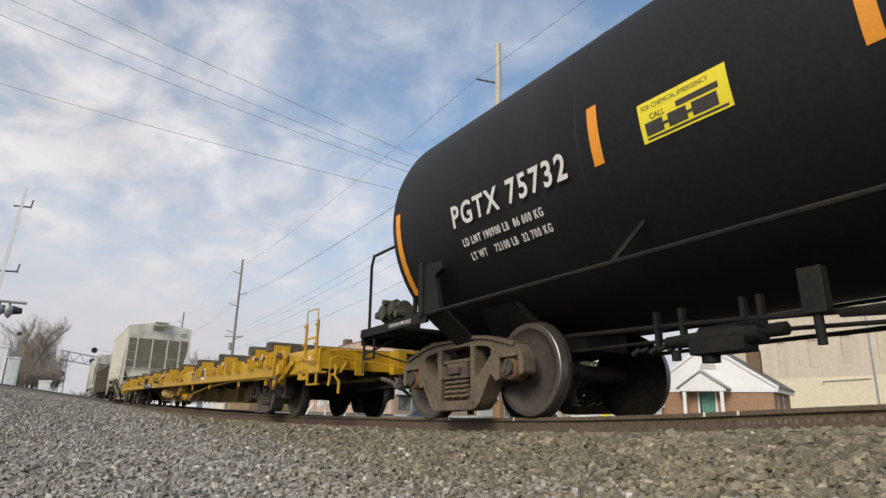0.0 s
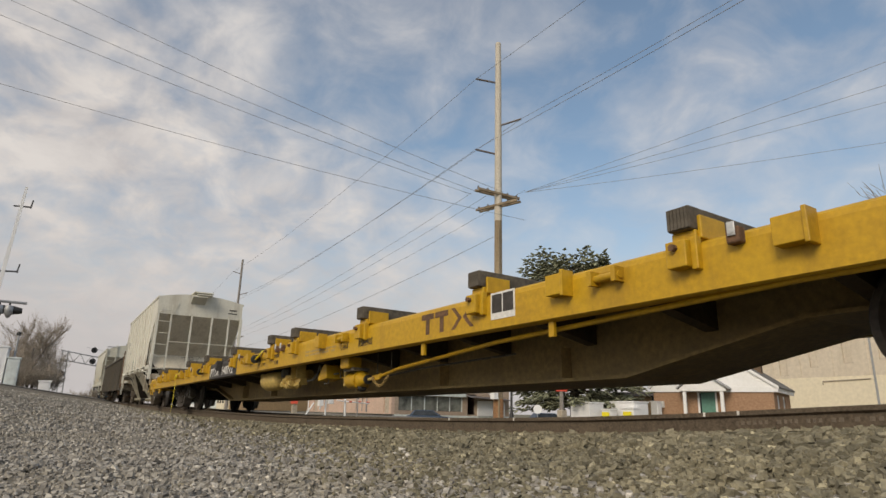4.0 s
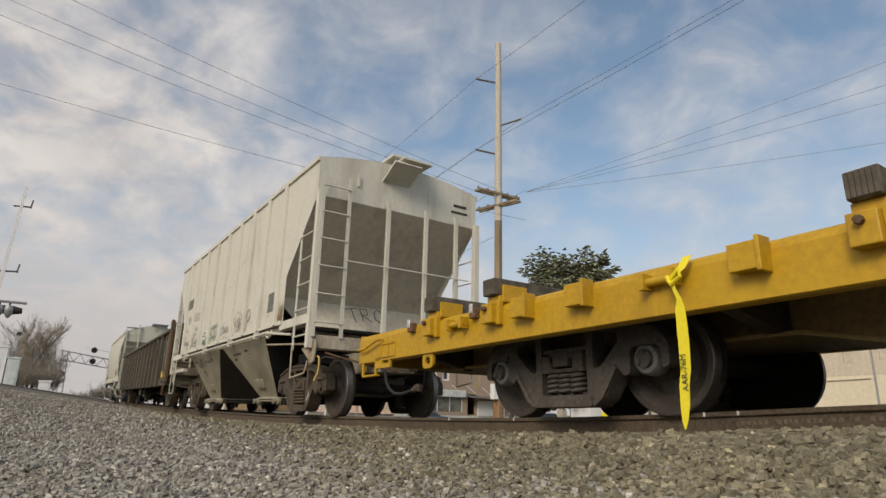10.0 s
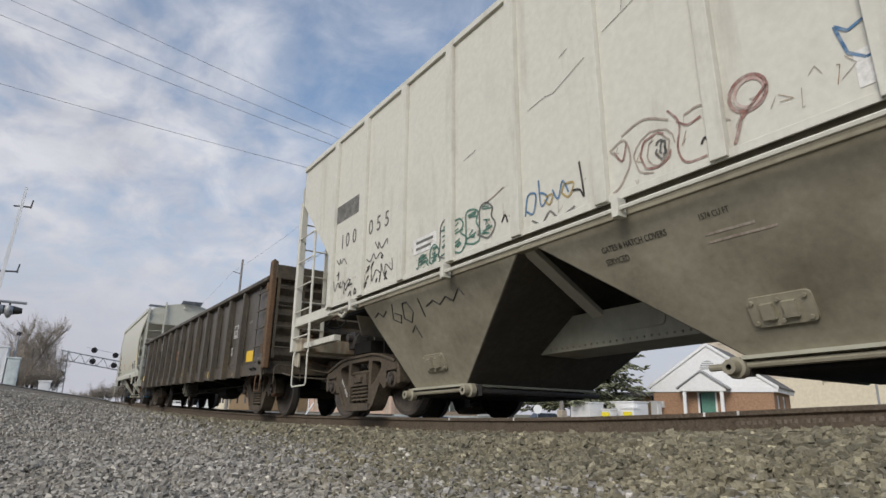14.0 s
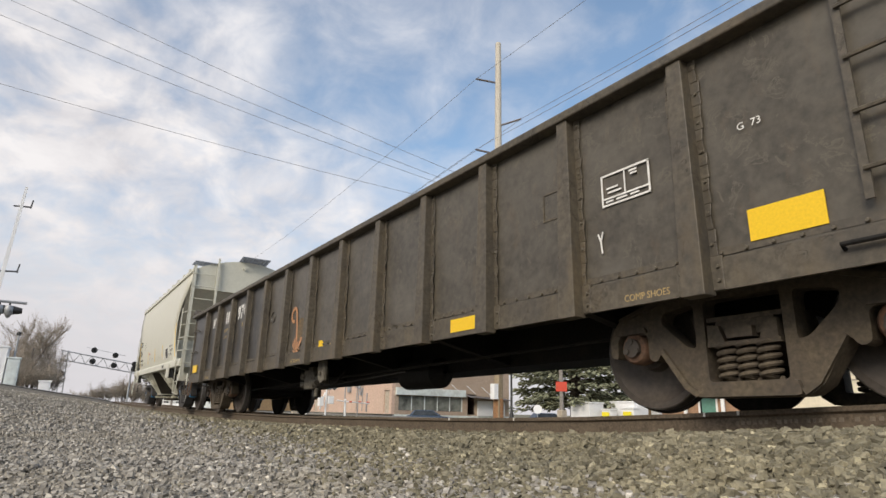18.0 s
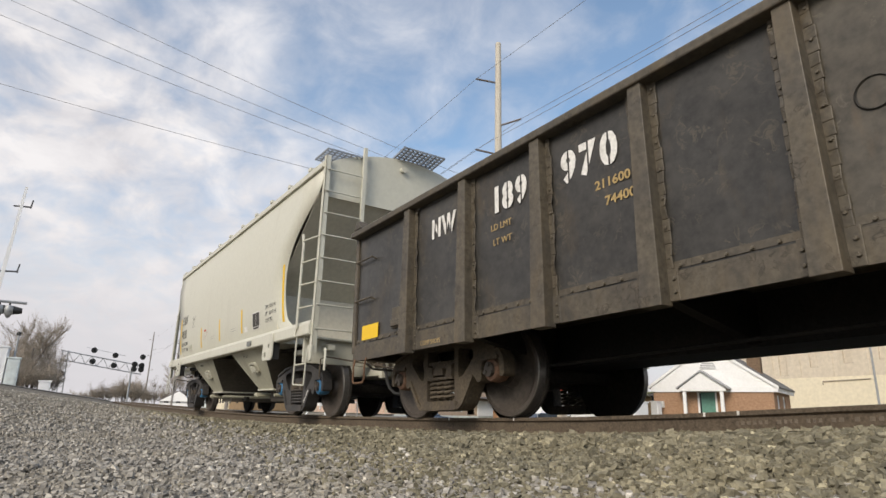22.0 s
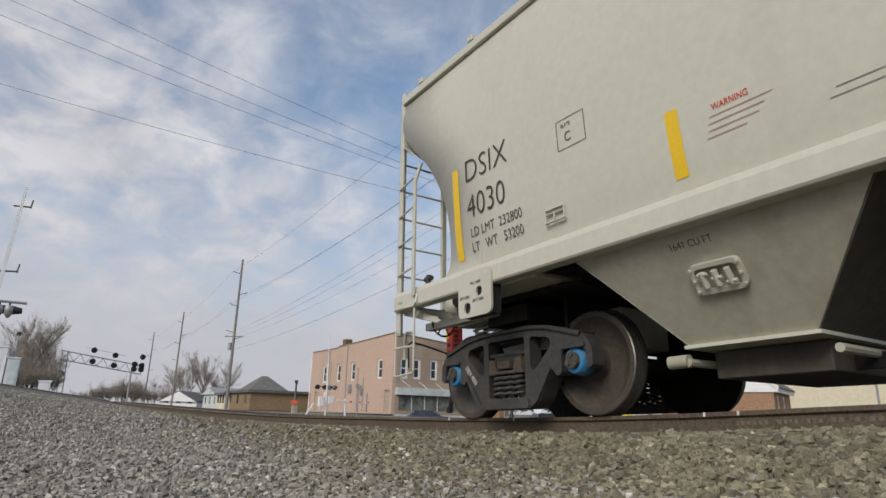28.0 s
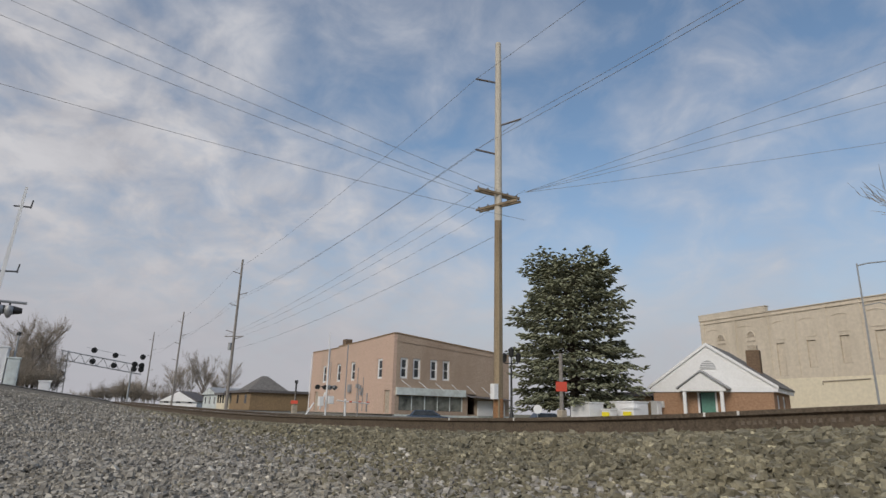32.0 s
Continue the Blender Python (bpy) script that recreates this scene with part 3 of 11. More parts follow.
def stones(name, count, spots, lo, hi, label, seed):
    """Loose stones: rough lumps set at spots(k) -> x, y; all in one mesh."""
    rng = np.random.default_rng(seed)
    ico = np.array([(-1, -1, -1), (1, -1, -1), (1, 1, -1), (-1, 1, -1), (-1, -1, 1), (1, -1, 1), (1, 1, 1), (-1, 1, 1)]) / 1.5
    tri = np.array([(0, 2, 1), (0, 3, 2), (4, 5, 6), (4, 6, 7), (0, 1, 5), (0, 5, 4), (1, 2, 6), (1, 6, 5), (2, 3, 7), (2, 7, 6), (3, 0, 4), (3, 4, 7)])
    xy = spots(rng, count)
    z = heights(xy)
    size = rng.uniform(lo, hi, count) * rng.choice([0.7, 1.0, 1.0, 1.35], count)
    size *= 1 + 0.4 * np.clip((xy[:, 1] - 0.9) / 1.8, 0, 1) * (xy[:, 0] > -14)
    v = ico[None] * rng.uniform(0.42, 1.22, (count, 8, 3)) * np.stack([rng.uniform(0.9, 1.35, count), rng.uniform(0.75, 1.1, count), rng.uniform(0.55, 0.95, count)], 1)[:, None]
    ang = rng.uniform(0, 2 * np.pi, count)
    tip = rng.normal(0, 0.6, count)
    c, s = np.cos(tip), np.sin(tip)
    v = np.stack([v[..., 0] * c[:, None] - v[..., 2] * s[:, None], v[..., 1], v[..., 0] * s[:, None] + v[..., 2] * c[:, None]], -1)
    c, s = np.cos(ang), np.sin(ang)
    v = np.stack([v[..., 0] * c[:, None] - v[..., 1] * s[:, None], v[..., 0] * s[:, None] + v[..., 1] * c[:, None], v[..., 2]], -1)
    v = v * (size * 0.5)[:, None, None] + np.stack([xy[:, 0], xy[:, 1], z + size * rng.uniform(-0.05, 0.45, count)], 1)[:, None]
    f = (tri[None] + 8 * np.arange(count)[:, None, None]).reshape(-1, 3)
    me = bpy.data.meshes.new(name)
    me.vertices.add(count * 8)
    me.vertices.foreach_set("co", v.reshape(-1))
    me.loops.add(len(f) * 3)
    me.loops.foreach_set("vertex_index", f.reshape(-1))
    me.polygons.add(len(f))
    me.polygons.foreach_set("loop_start", np.arange(len(f)) * 3)
    me.polygons.foreach_set("use_smooth", np.zeros(len(f), dtype=bool))
    me.materials.append(M["ballast"])
    me.materials.append(M["ballast_grey"])
    grey = xy[:, 1] + rng.normal(0, 0.35, count) < 1.25 - 0.05 * np.minimum(xy[:, 0], 0)
    me.polygons.foreach_set("material_index", np.repeat(grey.astype(np.int32), len(tri)))
    me.update()
    me.validate()
    tagged(new(name, me), label, "ballast", kind="stuff")


def near_spots(rng, n):
    """Denser on the strip beside the track, thinner on the ground all round."""
    d = 0.9 * (7.5 / 0.9) ** rng.uniform(0, 1, n) ** 0.8
    a = np.radians(rng.uniform(14, 104, n))
    rest = rng.uniform(0, 1, n) < 0.16
    d = np.where(rest, 0.3 + 5.5 * np.sqrt(rng.uniform(0, 1, n)), d)
    a = np.where(rest, np.radians(rng.uniform(0, 360, n)), a)
    xy = np.stack([-np.sin(a) * d, np.cos(a) * d], 1)
    xy[:, 1] = np.minimum(xy[:, 1], 3.92 - np.abs(rng.normal(0, 0.3, n)))
    return xy


def far_spots(rng, n):
    d = rng.uniform(6, 26, n)
    a = np.radians(rng.uniform(60, 100, n))
    xy = np.stack([-np.sin(a) * d, np.cos(a) * d], 1)
    xy[:, 1] = np.minimum(xy[:, 1], 3.8 - np.abs(rng.normal(0, 0.4, n)))
    return xy


def shoulder_spots(rng, n):
    return np.stack([rng.uniform(-24, 6, n), rng.uniform(2.5, 3.98, n)], 1)


stones("loose_gravel", 112000, near_spots, 0.011, 0.030, "grey crushed stone gravel around the camera", 1)
stones("far_gravel", 30000, far_spots, 0.024, 0.046, "grey crushed stone gravel along the track", 2)
stones("track_ballast", 52000, shoulder_spots, 0.021, 0.045, "grey-brown crushed stone ballast against the rail", 3)


def build_rail(side, name):
    """A rail in profile, swept along the track."""
    head = [(-0.035, 0.0), (0.035, 0.0), (0.037, -0.03), (0.012, -0.045), (0.009, -0.13), (0.07, -0.158), (0.072, -0.17), (-0.072, -0.17), (-0.07, -0.158), (-0.009, -0.13), (-0.012, -0.045), (-0.037, -0.03)]
    xs = [-130 + 5 * i for i in range(14)] + [-60 + 1.0 * i for i in range(81)] + [25, 30, 40]
    g, n = Geo(), len(head)
    vs = []
    for x in xs:
        p = track(x)
        vs += [(x, p.y + side * 0.755 + d, p.z + h) for d, h in head]
    for i in range(len(xs) - 1):
        for k in range(n):
            g.mi = 1 if k == 0 else 0
            g.add([], [])
            g.f.append((i * n + k, i * n + (k + 1) % n, (i + 1) * n + (k + 1) % n, (i + 1) * n + k))
            g.s.append(False)
            g.m.append(g.mi)
    g.v = vs
    ob = part(name, g, ["rail_side", "rail_top"])
    return tagged(ob, "rusty brown steel rail with a worn bright head", "rail", "rails", "structure")


near_rail = build_rail(-1, "rail")
rng = random.Random(2)
x = -2.62
while x < -1.5:
    w = rng.uniform(0.012, 0.03)
    if rng.random() < 0.8:
        p = track(x)
        part("rolled_mark", Geo().box(x, x + w, p.y - 0.755 - 0.0135, p.y - 0.755 - 0.008, p.z - 0.092, p.z - 0.066), "rail_mark", near_rail)
    x += w + 0.018
for x in (-6.04, -4.91, -2.80, -2.54):
    # pale paint ticks across the edge of the head
    p = track(x)
    part("paint_tick", Geo().box(x - 0.008, x + 0.008, p.y - 0.755 - 0.040, p.y - 0.755 - 0.02, p.z - 0.028, p.z + 0.002), "white_paint", near_rail)
build_rail(1, "rail")
tie_mesh = mesh_of("sleeper", Geo().box(-0.115, 0.115, -1.3, 1.3, -0.36, -0.178), "tie")
bed_thing = tagged(new("track_sleepers"), "weathered timber sleepers bedded in ballast under the rails", "sleepers", kind="structure")
for i in range(90):
    x = -45 + i * 0.52
    p = track(x)
    part("sleeper", tie_mesh, None, bed_thing, at=pose(x, p.y, p.z))
# ---- the train: shared parts ----
from mathutils.geometry import tessellate_polygon

SHARED = {}


def shared(key, make):
    """One mesh for all alike parts."""
    if key not in SHARED:
        SHARED[key] = make()
    return SHARED[key]


def wheelset_mesh(r):
    g = Geo()
    for s in (-1, 1):
        inner, outer = s * 0.685, s * 0.83
        prof = [(inner, 0.09), (inner, r - 0.10), (s * 0.69, r + 0.002), (s * 0.70, r + 0.026), (s * 0.722, r + 0.024), (s * 0.737, r + 0.002)]
        prof2 = [(s * 0.737, r + 0.002), (outer - s * 0.008, r - 0.002), (outer, r - 0.012)]
        prof3 = [(outer, r - 0.012), (outer, r - 0.055), (s * 0.80, r - 0.085), (s * 0.762, r * 0.62), (s * 0.79, r * 0.36), (s * 0.86, r * 0.31), (s * 0.86, 0.09)]
        for i, pr in enumerate((prof, prof2, prof3)):
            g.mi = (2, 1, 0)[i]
            g.lathe(pr if s < 0 else pr, 40)
            if s > 0:
                k = len(pr) - 1
                g.f[-k * 40:] = [q[::-1] for q in g.f[-k * 40:]]
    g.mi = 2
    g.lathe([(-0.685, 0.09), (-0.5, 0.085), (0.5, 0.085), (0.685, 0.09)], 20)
    g.mi = 0
    g.lathe([(-1.1, 0.0), (-1.1, 0.07), (-0.86, 0.085)], 16)
    g.lathe([(0.86, 0.085), (1.1, 0.07), (1.1, 0.0)], 16)
    return mesh_of("wheelset", g, ["wheel", "tread", "wheel_shade"])


def plate(g, outer, holes, a, b):
    """A flat (x, z) outline with holes, drawn out from y = a to y = b."""
    loops = [outer] + holes
    flat = [[Vector((x, z, 0)) for x, z in lp] for lp in loops]
    tris = tessellate_polygon(flat)
    pts = [p for lp in loops for p in lp]
    n = len(pts)
    vs = [(x, a, z) for x, z in pts] + [(x, b, z) for x, z in pts]
    fs = []
    for t in tris:
        (x0, z0), (x1, z1), (x2, z2) = (pts[i] for i in t)
        t = t if (x1 - x0) * (z2 - z0) - (x2 - x0) * (z1 - z0) > 0 else t[::-1]
        fs += [tuple(t), tuple(i + n for i in t[::-1])]
    k = 0
    for j, lp in enumerate(loops):
        m = len(lp)
        area = sum(lp[i][0] * lp[(i + 1) % m][1] - lp[(i + 1) % m][0] * lp[i][1] for i in range(m))
        for i in range(m):
            q = (k + i, k + i + n, k + (i + 1) % m + n, k + (i + 1) % m)
            fs.append(q if (area > 0) == (j > 0) else q[::-1])
        k += m
    return g.add(vs, fs)


def rounded(pts, r, n=4):
    """The outline with its corners cut round."""
    out = []
    for i, p in enumerate(pts):
        p, a, b = Vector(p), Vector(pts[i - 1]), Vector(pts[(i + 1) % len(pts)])
        u, v = a - p, b - p
        d = min(r, u.length * 0.45, v.length * 0.45)
        s, e = p + u.normalized() * d, p + v.normalized() * d
        for j in range(n + 1):
            t = j / n
            q = s * (1 - t) ** 2 + p * 2 * t * (1 - t) + e * t * t
            out.append((q.x, q.y))
    return out


def sideframe_mesh(r, mat):
    """A cast side frame, seen as (x, z): arched top chord, jaws over the bearings, struts down to the spring seat, three windows."""
    g, k, h = Geo(), 0.889 if r > 0.43 else 0.864, r
    half = [(0.33, h + 0.375), (0.60, h + 0.345), (k - 0.06, h + 0.285), (k + 0.11, h + 0.235), (k + 0.215, h + 0.11), (k + 0.215, h - 0.06), (k + 0.15, h - 0.08), (k + 0.14, h + 0.10),
            (k - 0.14, h + 0.10), (k - 0.145, h - 0.10), (k - 0.21, h - 0.12), (k - 0.265, h - 0.04), (0.46, 0.13), (0.36, 0.07)]
    outer = rounded(half + [(-x, z) for x, z in half[::-1]], 0.05, 3)
    side = [(0.345, h + 0.275), (0.60, h + 0.235), (0.625, h + 0.165), (0.42, h - 0.03), (0.345, h - 0.05)]
    holes = [rounded(side, 0.05, 3), rounded([(-x, z) for x, z in side], 0.05, 3), rounded([(-0.27, 0.175), (-0.27, h + 0.28), (0.27, h + 0.28), (0.27, 0.175)], 0.03, 3)]
    plate(g, outer, holes, -0.075, 0.075)
    # flanges along the lower struts and the spring seat
    g.prism(rounded([(-0.35, 0.075), (-0.33, 0.17), (0.33, 0.17), (0.35, 0.075)], 0.03, 2), -0.115, 0.115)
    for s in (-1, 1):
        g.prism([(s * 0.36, 0.075), (s * 0.45, 0.135), (s * (k - 0.26), h - 0.055), (s * (k - 0.285), h - 0.03), (s * 0.42, 0.165), (s * 0.34, 0.11)], -0.105, 0.105)
        g.prism(rounded([(s * (k - 0.15), h + 0.105), (s * (k - 0.13), h + 0.15), (s * (k + 0.13), h + 0.15), (s * (k + 0.15), h + 0.105)], 0.02, 2), -0.10, 0.10)
    g.prism([(-0.26, h + 0.125), (-0.26, h + 0.155), (0.26, h + 0.155), (0.26, h + 0.125)], -0.06, 0.06)
    # raised lips round the windows and along the top chord
    for s in (-1, 1):
        lip = [(s * 0.33, h + 0.375), (s * 0.60, h + 0.345), (s * (k - 0.06), h + 0.285), (s * (k + 0.11), h + 0.235), (s * (k + 0.09), h + 0.205), (s * (k - 0.08), h + 0.252), (s * 0.59, h + 0.312), (s * 0.33, h + 0.342)]
        g.prism(lip, -0.10, 0.10)
    g.prism([(-0.34, h + 0.34), (-0.34, h + 0.372), (0.34, h + 0.372), (0.34, h + 0.34)], -0.10, 0.10)
    return mesh_of("side_frame", g, mat)


def spring_mesh(z0, z1, mat):
    turns = 5
    pts = [(0.060 * math.cos(a), 0.060 * math.sin(a), z0 + (z1 - z0) * a / (2 * math.pi * turns)) for a in [i * math.pi / 5 for i in range(turns * 10 + 1)]]
    return mesh_of("spring", Geo().tube(pts, 0.017, 6), mat)


def cap_mesh(mat):
    g = Geo()
    g.lathe([(-0.078, 0.0), (-0.078, 0.06), (-0.062, 0.068), (-0.056, 0.105), (-0.035, 0.122), (0.06, 0.127), (0.11, 0.11)], 28)
    g.mi = 1
    for a in (90, 210, 330):
        x, z = 0.052 * math.cos(radians(a)), 0.052 * math.sin(radians(a))
        g.rod((x, -0.105, z), (x, -0.06, z), 0.026, 6)
    return mesh_of("bearing_cap", g, [mat, "truck_grey"])


def build_truck(car, x, r, frame_mat, cap):
    """A four-wheeled truck under a car; returns its wheelsets."""
    k = 0.889 if r > 0.43 else 0.864
    g = Geo()
    g.prism([(-1.05, r + 0.02), (-1.05, r + 0.15), (-0.5, r + 0.22), (0.5, r + 0.22), (1.05, r + 0.15), (1.05, r + 0.02), (0.5, r - 0.12), (-0.5, r - 0.12)], -0.2, 0.2, "x")
    g.rod((0, 0, r + 0.2), (0, 0, r + 0.34), 0.2, 16)
    truck = part("truck", g, frame_mat, car, at=pose(x, 0, 0))
    side = shared(("side", r, frame_mat), lambda: sideframe_mesh(r, frame_mat))
    springs = shared(("spring", r, frame_mat), lambda: spring_mesh(0.18, r - 0.03, frame_mat))
    cap_me = shared(("cap", cap), lambda: cap_mesh(cap))
    wheels = shared(("wheel", r), lambda: wheelset_mesh(r))
    sets = []
    for s in (-1, 1):
        sf = part("side_frame", side, None, truck, at=pose(0, s * 1.0, 0), bevel=0.020)
        for i in (-1, 0, 1):
            part("spring", springs, None, truck, at=pose(i * 0.14, s * 1.035, 0))
        part("friction_wedge", shared(("wedge", r), lambda: mesh_of("friction_wedge", Geo().box(-0.25, 0.25, -0.07, 0.06, r - 0.05, r - 0.02).prism([(-0.24, r - 0.02), (-0.12, r - 0.02), (-0.16, r + 0.09), (-0.24, r + 0.10)], -0.075, 0.05).prism([(0.24, r - 0.02), (0.12, r - 0.02), (0.16, r + 0.09), (0.24, r + 0.10)], -0.075, 0.05).box(-0.10, 0.08, -0.085, 0.05, r + 0.0, r + 0.07), "truck_brown")), None, truck, at=pose(0, s * 1.02, 0))
        for e in (-1, 1):
            part("bearing_cap", cap_me, None, truck, at=pose(e * k, s * 1.01, r, 0, 0, 0 if s < 0 else 180))
            part("brake_shoe", shared(("shoe", r), lambda: mesh_of("brake_shoe", Geo().prism([(0, -0.16), (0.06, -0.12), (0.085, 0.0), (0.06, 0.12), (0, 0.16), (0.03, 0.0)], -0.045, 0.045), "truck_dark")), None, truck,
                 at=pose(e * (k - r - 0.085), s * 0.76, r - 0.03, 0, 0, 0 if e > 0 else 180))
    for e in (-1, 1):
        sets.append(part("wheelset", wheels, None, truck, at=pose(e * k, 0, r)))
    return [(w, r) for w in sets]


def build_coupler(car, x, s, mat, z=0.86, lever_mat=None):
    """Shank, cast head with its knuckle, the air hose beside it and the lever that lifts the lock; s is the end it points to."""
    g = Geo()
    g.hull([(x - s * 0.3, -0.075, z - 0.10), (x - s * 0.3, 0.075, z - 0.10), (x - s * 0.3, 0.075, z + 0.09), (x - s * 0.3, -0.075, z + 0.09)][::s], [(x + s * 0.56, -0.062, z - 0.075), (x + s * 0.56, 0.062, z - 0.075), (x + s * 0.56, 0.062, z + 0.07), (x + s * 0.56, -0.062, z + 0.07)][::s])
    g.prism([(x + s * 0.50, -0.10), (x + s * 0.60, -0.18), (x + s * 0.80, -0.16), (x + s * 0.78, -0.08), (x + s * 0.70, 0.0), (x + s * 0.72, 0.08), (x + s * 0.86, 0.14), (x + s * 0.80, 0.19), (x + s * 0.56, 0.15)], z - 0.13, z + 0.12, "z")
    c = part("coupler", g, mat, car, "rusty cast steel coupler", bevel=0.02)
    knuckle = Geo().prism([(x + s * 0.72, -0.15), (x + s * 0.84, -0.16), (x + s * 0.90, -0.09), (x + s * 0.86, -0.02), (x + s * 0.78, -0.04)], z - 0.16, z + 0.15, "z")
    part("knuckle", knuckle, mat, c, bevel=0.02)
    part("knuckle_pin", Geo().rod((x + s * 0.79, -0.12, z - 0.17), (x + s * 0.79, -0.12, z + 0.18), 0.026, 10), mat, c)
    part("top_lug", Geo().box(x + s * 0.58, x + s * 0.70, -0.06, 0.06, z + 0.12, z + 0.16), mat, c, bevel=0.01)
    part("lock_lifter", Geo().box(x + s * 0.56, x + s * 0.66, -0.10, 0.10, z - 0.20, z - 0.13), mat, c, bevel=0.01)
    h = Geo()
    # hangs from its angle cock and sweeps in to its mate under the couplers
    drop = ((0.02, -0.36, 0.06), (0.14, -0.36, 0.07), (0.20, -0.36, 0.12), (0.23, -0.35, 0.20), (0.26, -0.34, 0.32), (0.31, -0.32, 0.42), (0.40, -0.28, 0.49), (0.52, -0.22, 0.50), (0.66, -0.16, 0.46), (0.78, -0.12, 0.42))
    hose = part("air_hose", h.tube([(x + s * a, b, z - c) for a, b, c in drop], 0.024, 8), "rubber", car, "black rubber brake hose")
    cock = Geo().rod((x - s * 0.10, -0.36, z - 0.06), (x + s * 0.16, -0.36, z - 0.07), 0.036, 10).box(x + s * 0.02, x + s * 0.10, -0.40, -0.32, z - 0.04, z + 0.02).rod((x + s * 0.06, -0.36, z + 0.01), (x + s * 0.19, -0.36, z + 0.03), 0.012, 6)
    part("angle_cock", cock, mat, hose)
    part("glad_hand", Geo().rod((x + s * 0.72, -0.14, z - 0.445), (x + s * 0.86, -0.10, z - 0.40), 0.04, 10).box(x + s * 0.78, x + s * 0.90, -0.14, -0.06, z - 0.46, z - 0.38), mat, hose)
    lever = Geo().tube([(x + s * 0.06, -1.36, z - 0.30), (x + s * 0.07, -1.36, z - 0.04), (x + s * 0.10, -1.30, z + 0.0), (x + s * 0.14, -1.1, z - 0.02), (x + s * 0.30, -0.5, z - 0.10), (x + s * 0.52, -0.2, z - 0.15), (x + s * 0.60, -0.02, z - 0.14)], 0.011, 6)
    part("uncoupling_lever", lever, lever_mat or mat, car, "bent steel uncoupling rod")
    return c


def ladder(car, x0, x1, y, z0, z1, n, mat, label="", r=0.013, along="x", flat=0.03):
    """Two upright flats and n round rungs; along y for a ladder on an end."""
    g = Geo()
    if along == "x":
        for x in (x0, x1):
            g.box(x - flat, x + flat, y - 0.008, y + 0.008, z0, z1)
    else:
        for v in (x0, x1):
            g.box(y - 0.008, y + 0.008, v - flat, v + flat, z0, z1)
    lad = part("ladder", g, mat, car, label)
    for i in range(n):
        z = z0 + (z1 - z0) * (i + 0.5) / n
        rg = Geo()
        if along == "x":
            rg.rod((x0, y - 0.02, z), (x1, y - 0.02, z), r, 6)
        else:
            rg.rod((y + 0.02, x0, z), (y + 0.02, x1, z), r, 6)
        part("rung", rg, mat, lad)
    return lad


def stirrup(car, x, y, z1, z0, w, mat, r=0.016):
    g = Geo().tube([(x - w / 2, y + 0.02, z1), (x - w / 2, y, z1 - 0.1), (x - w / 2, y, z0 + 0.03), (x - w / 2 + 0.03, y, z0), (x + w / 2 - 0.03, y, z0), (x + w / 2, y, z0 + 0.03), (x + w / 2, y, z1 - 0.1), (x + w / 2, y + 0.02, z1)], r, 6)
    return part("step", g, mat, car)


def loft(g, sections, close=False):
    """Skins a row of loops of points of the same count."""
    n = len(sections[0])
    vs = [p for s in sections for p in s]
    fs = [(i * n + k, i * n + (k + 1) % n, (i + 1) * n + (k + 1) % n, (i + 1) * n + k) for i in range(len(sections) - 1) for k in range(n if close else n - 1)]
    return g.add(vs, fs, True)
CARS = []   # thing, centre along the train, half the distance between truck centres, wheelsets


def new_car(name, label, category, mid, half):
    car = tagged(new(name), label, category)
    sets = []
    CARS.append((car, mid, half, sets))
    return car, sets




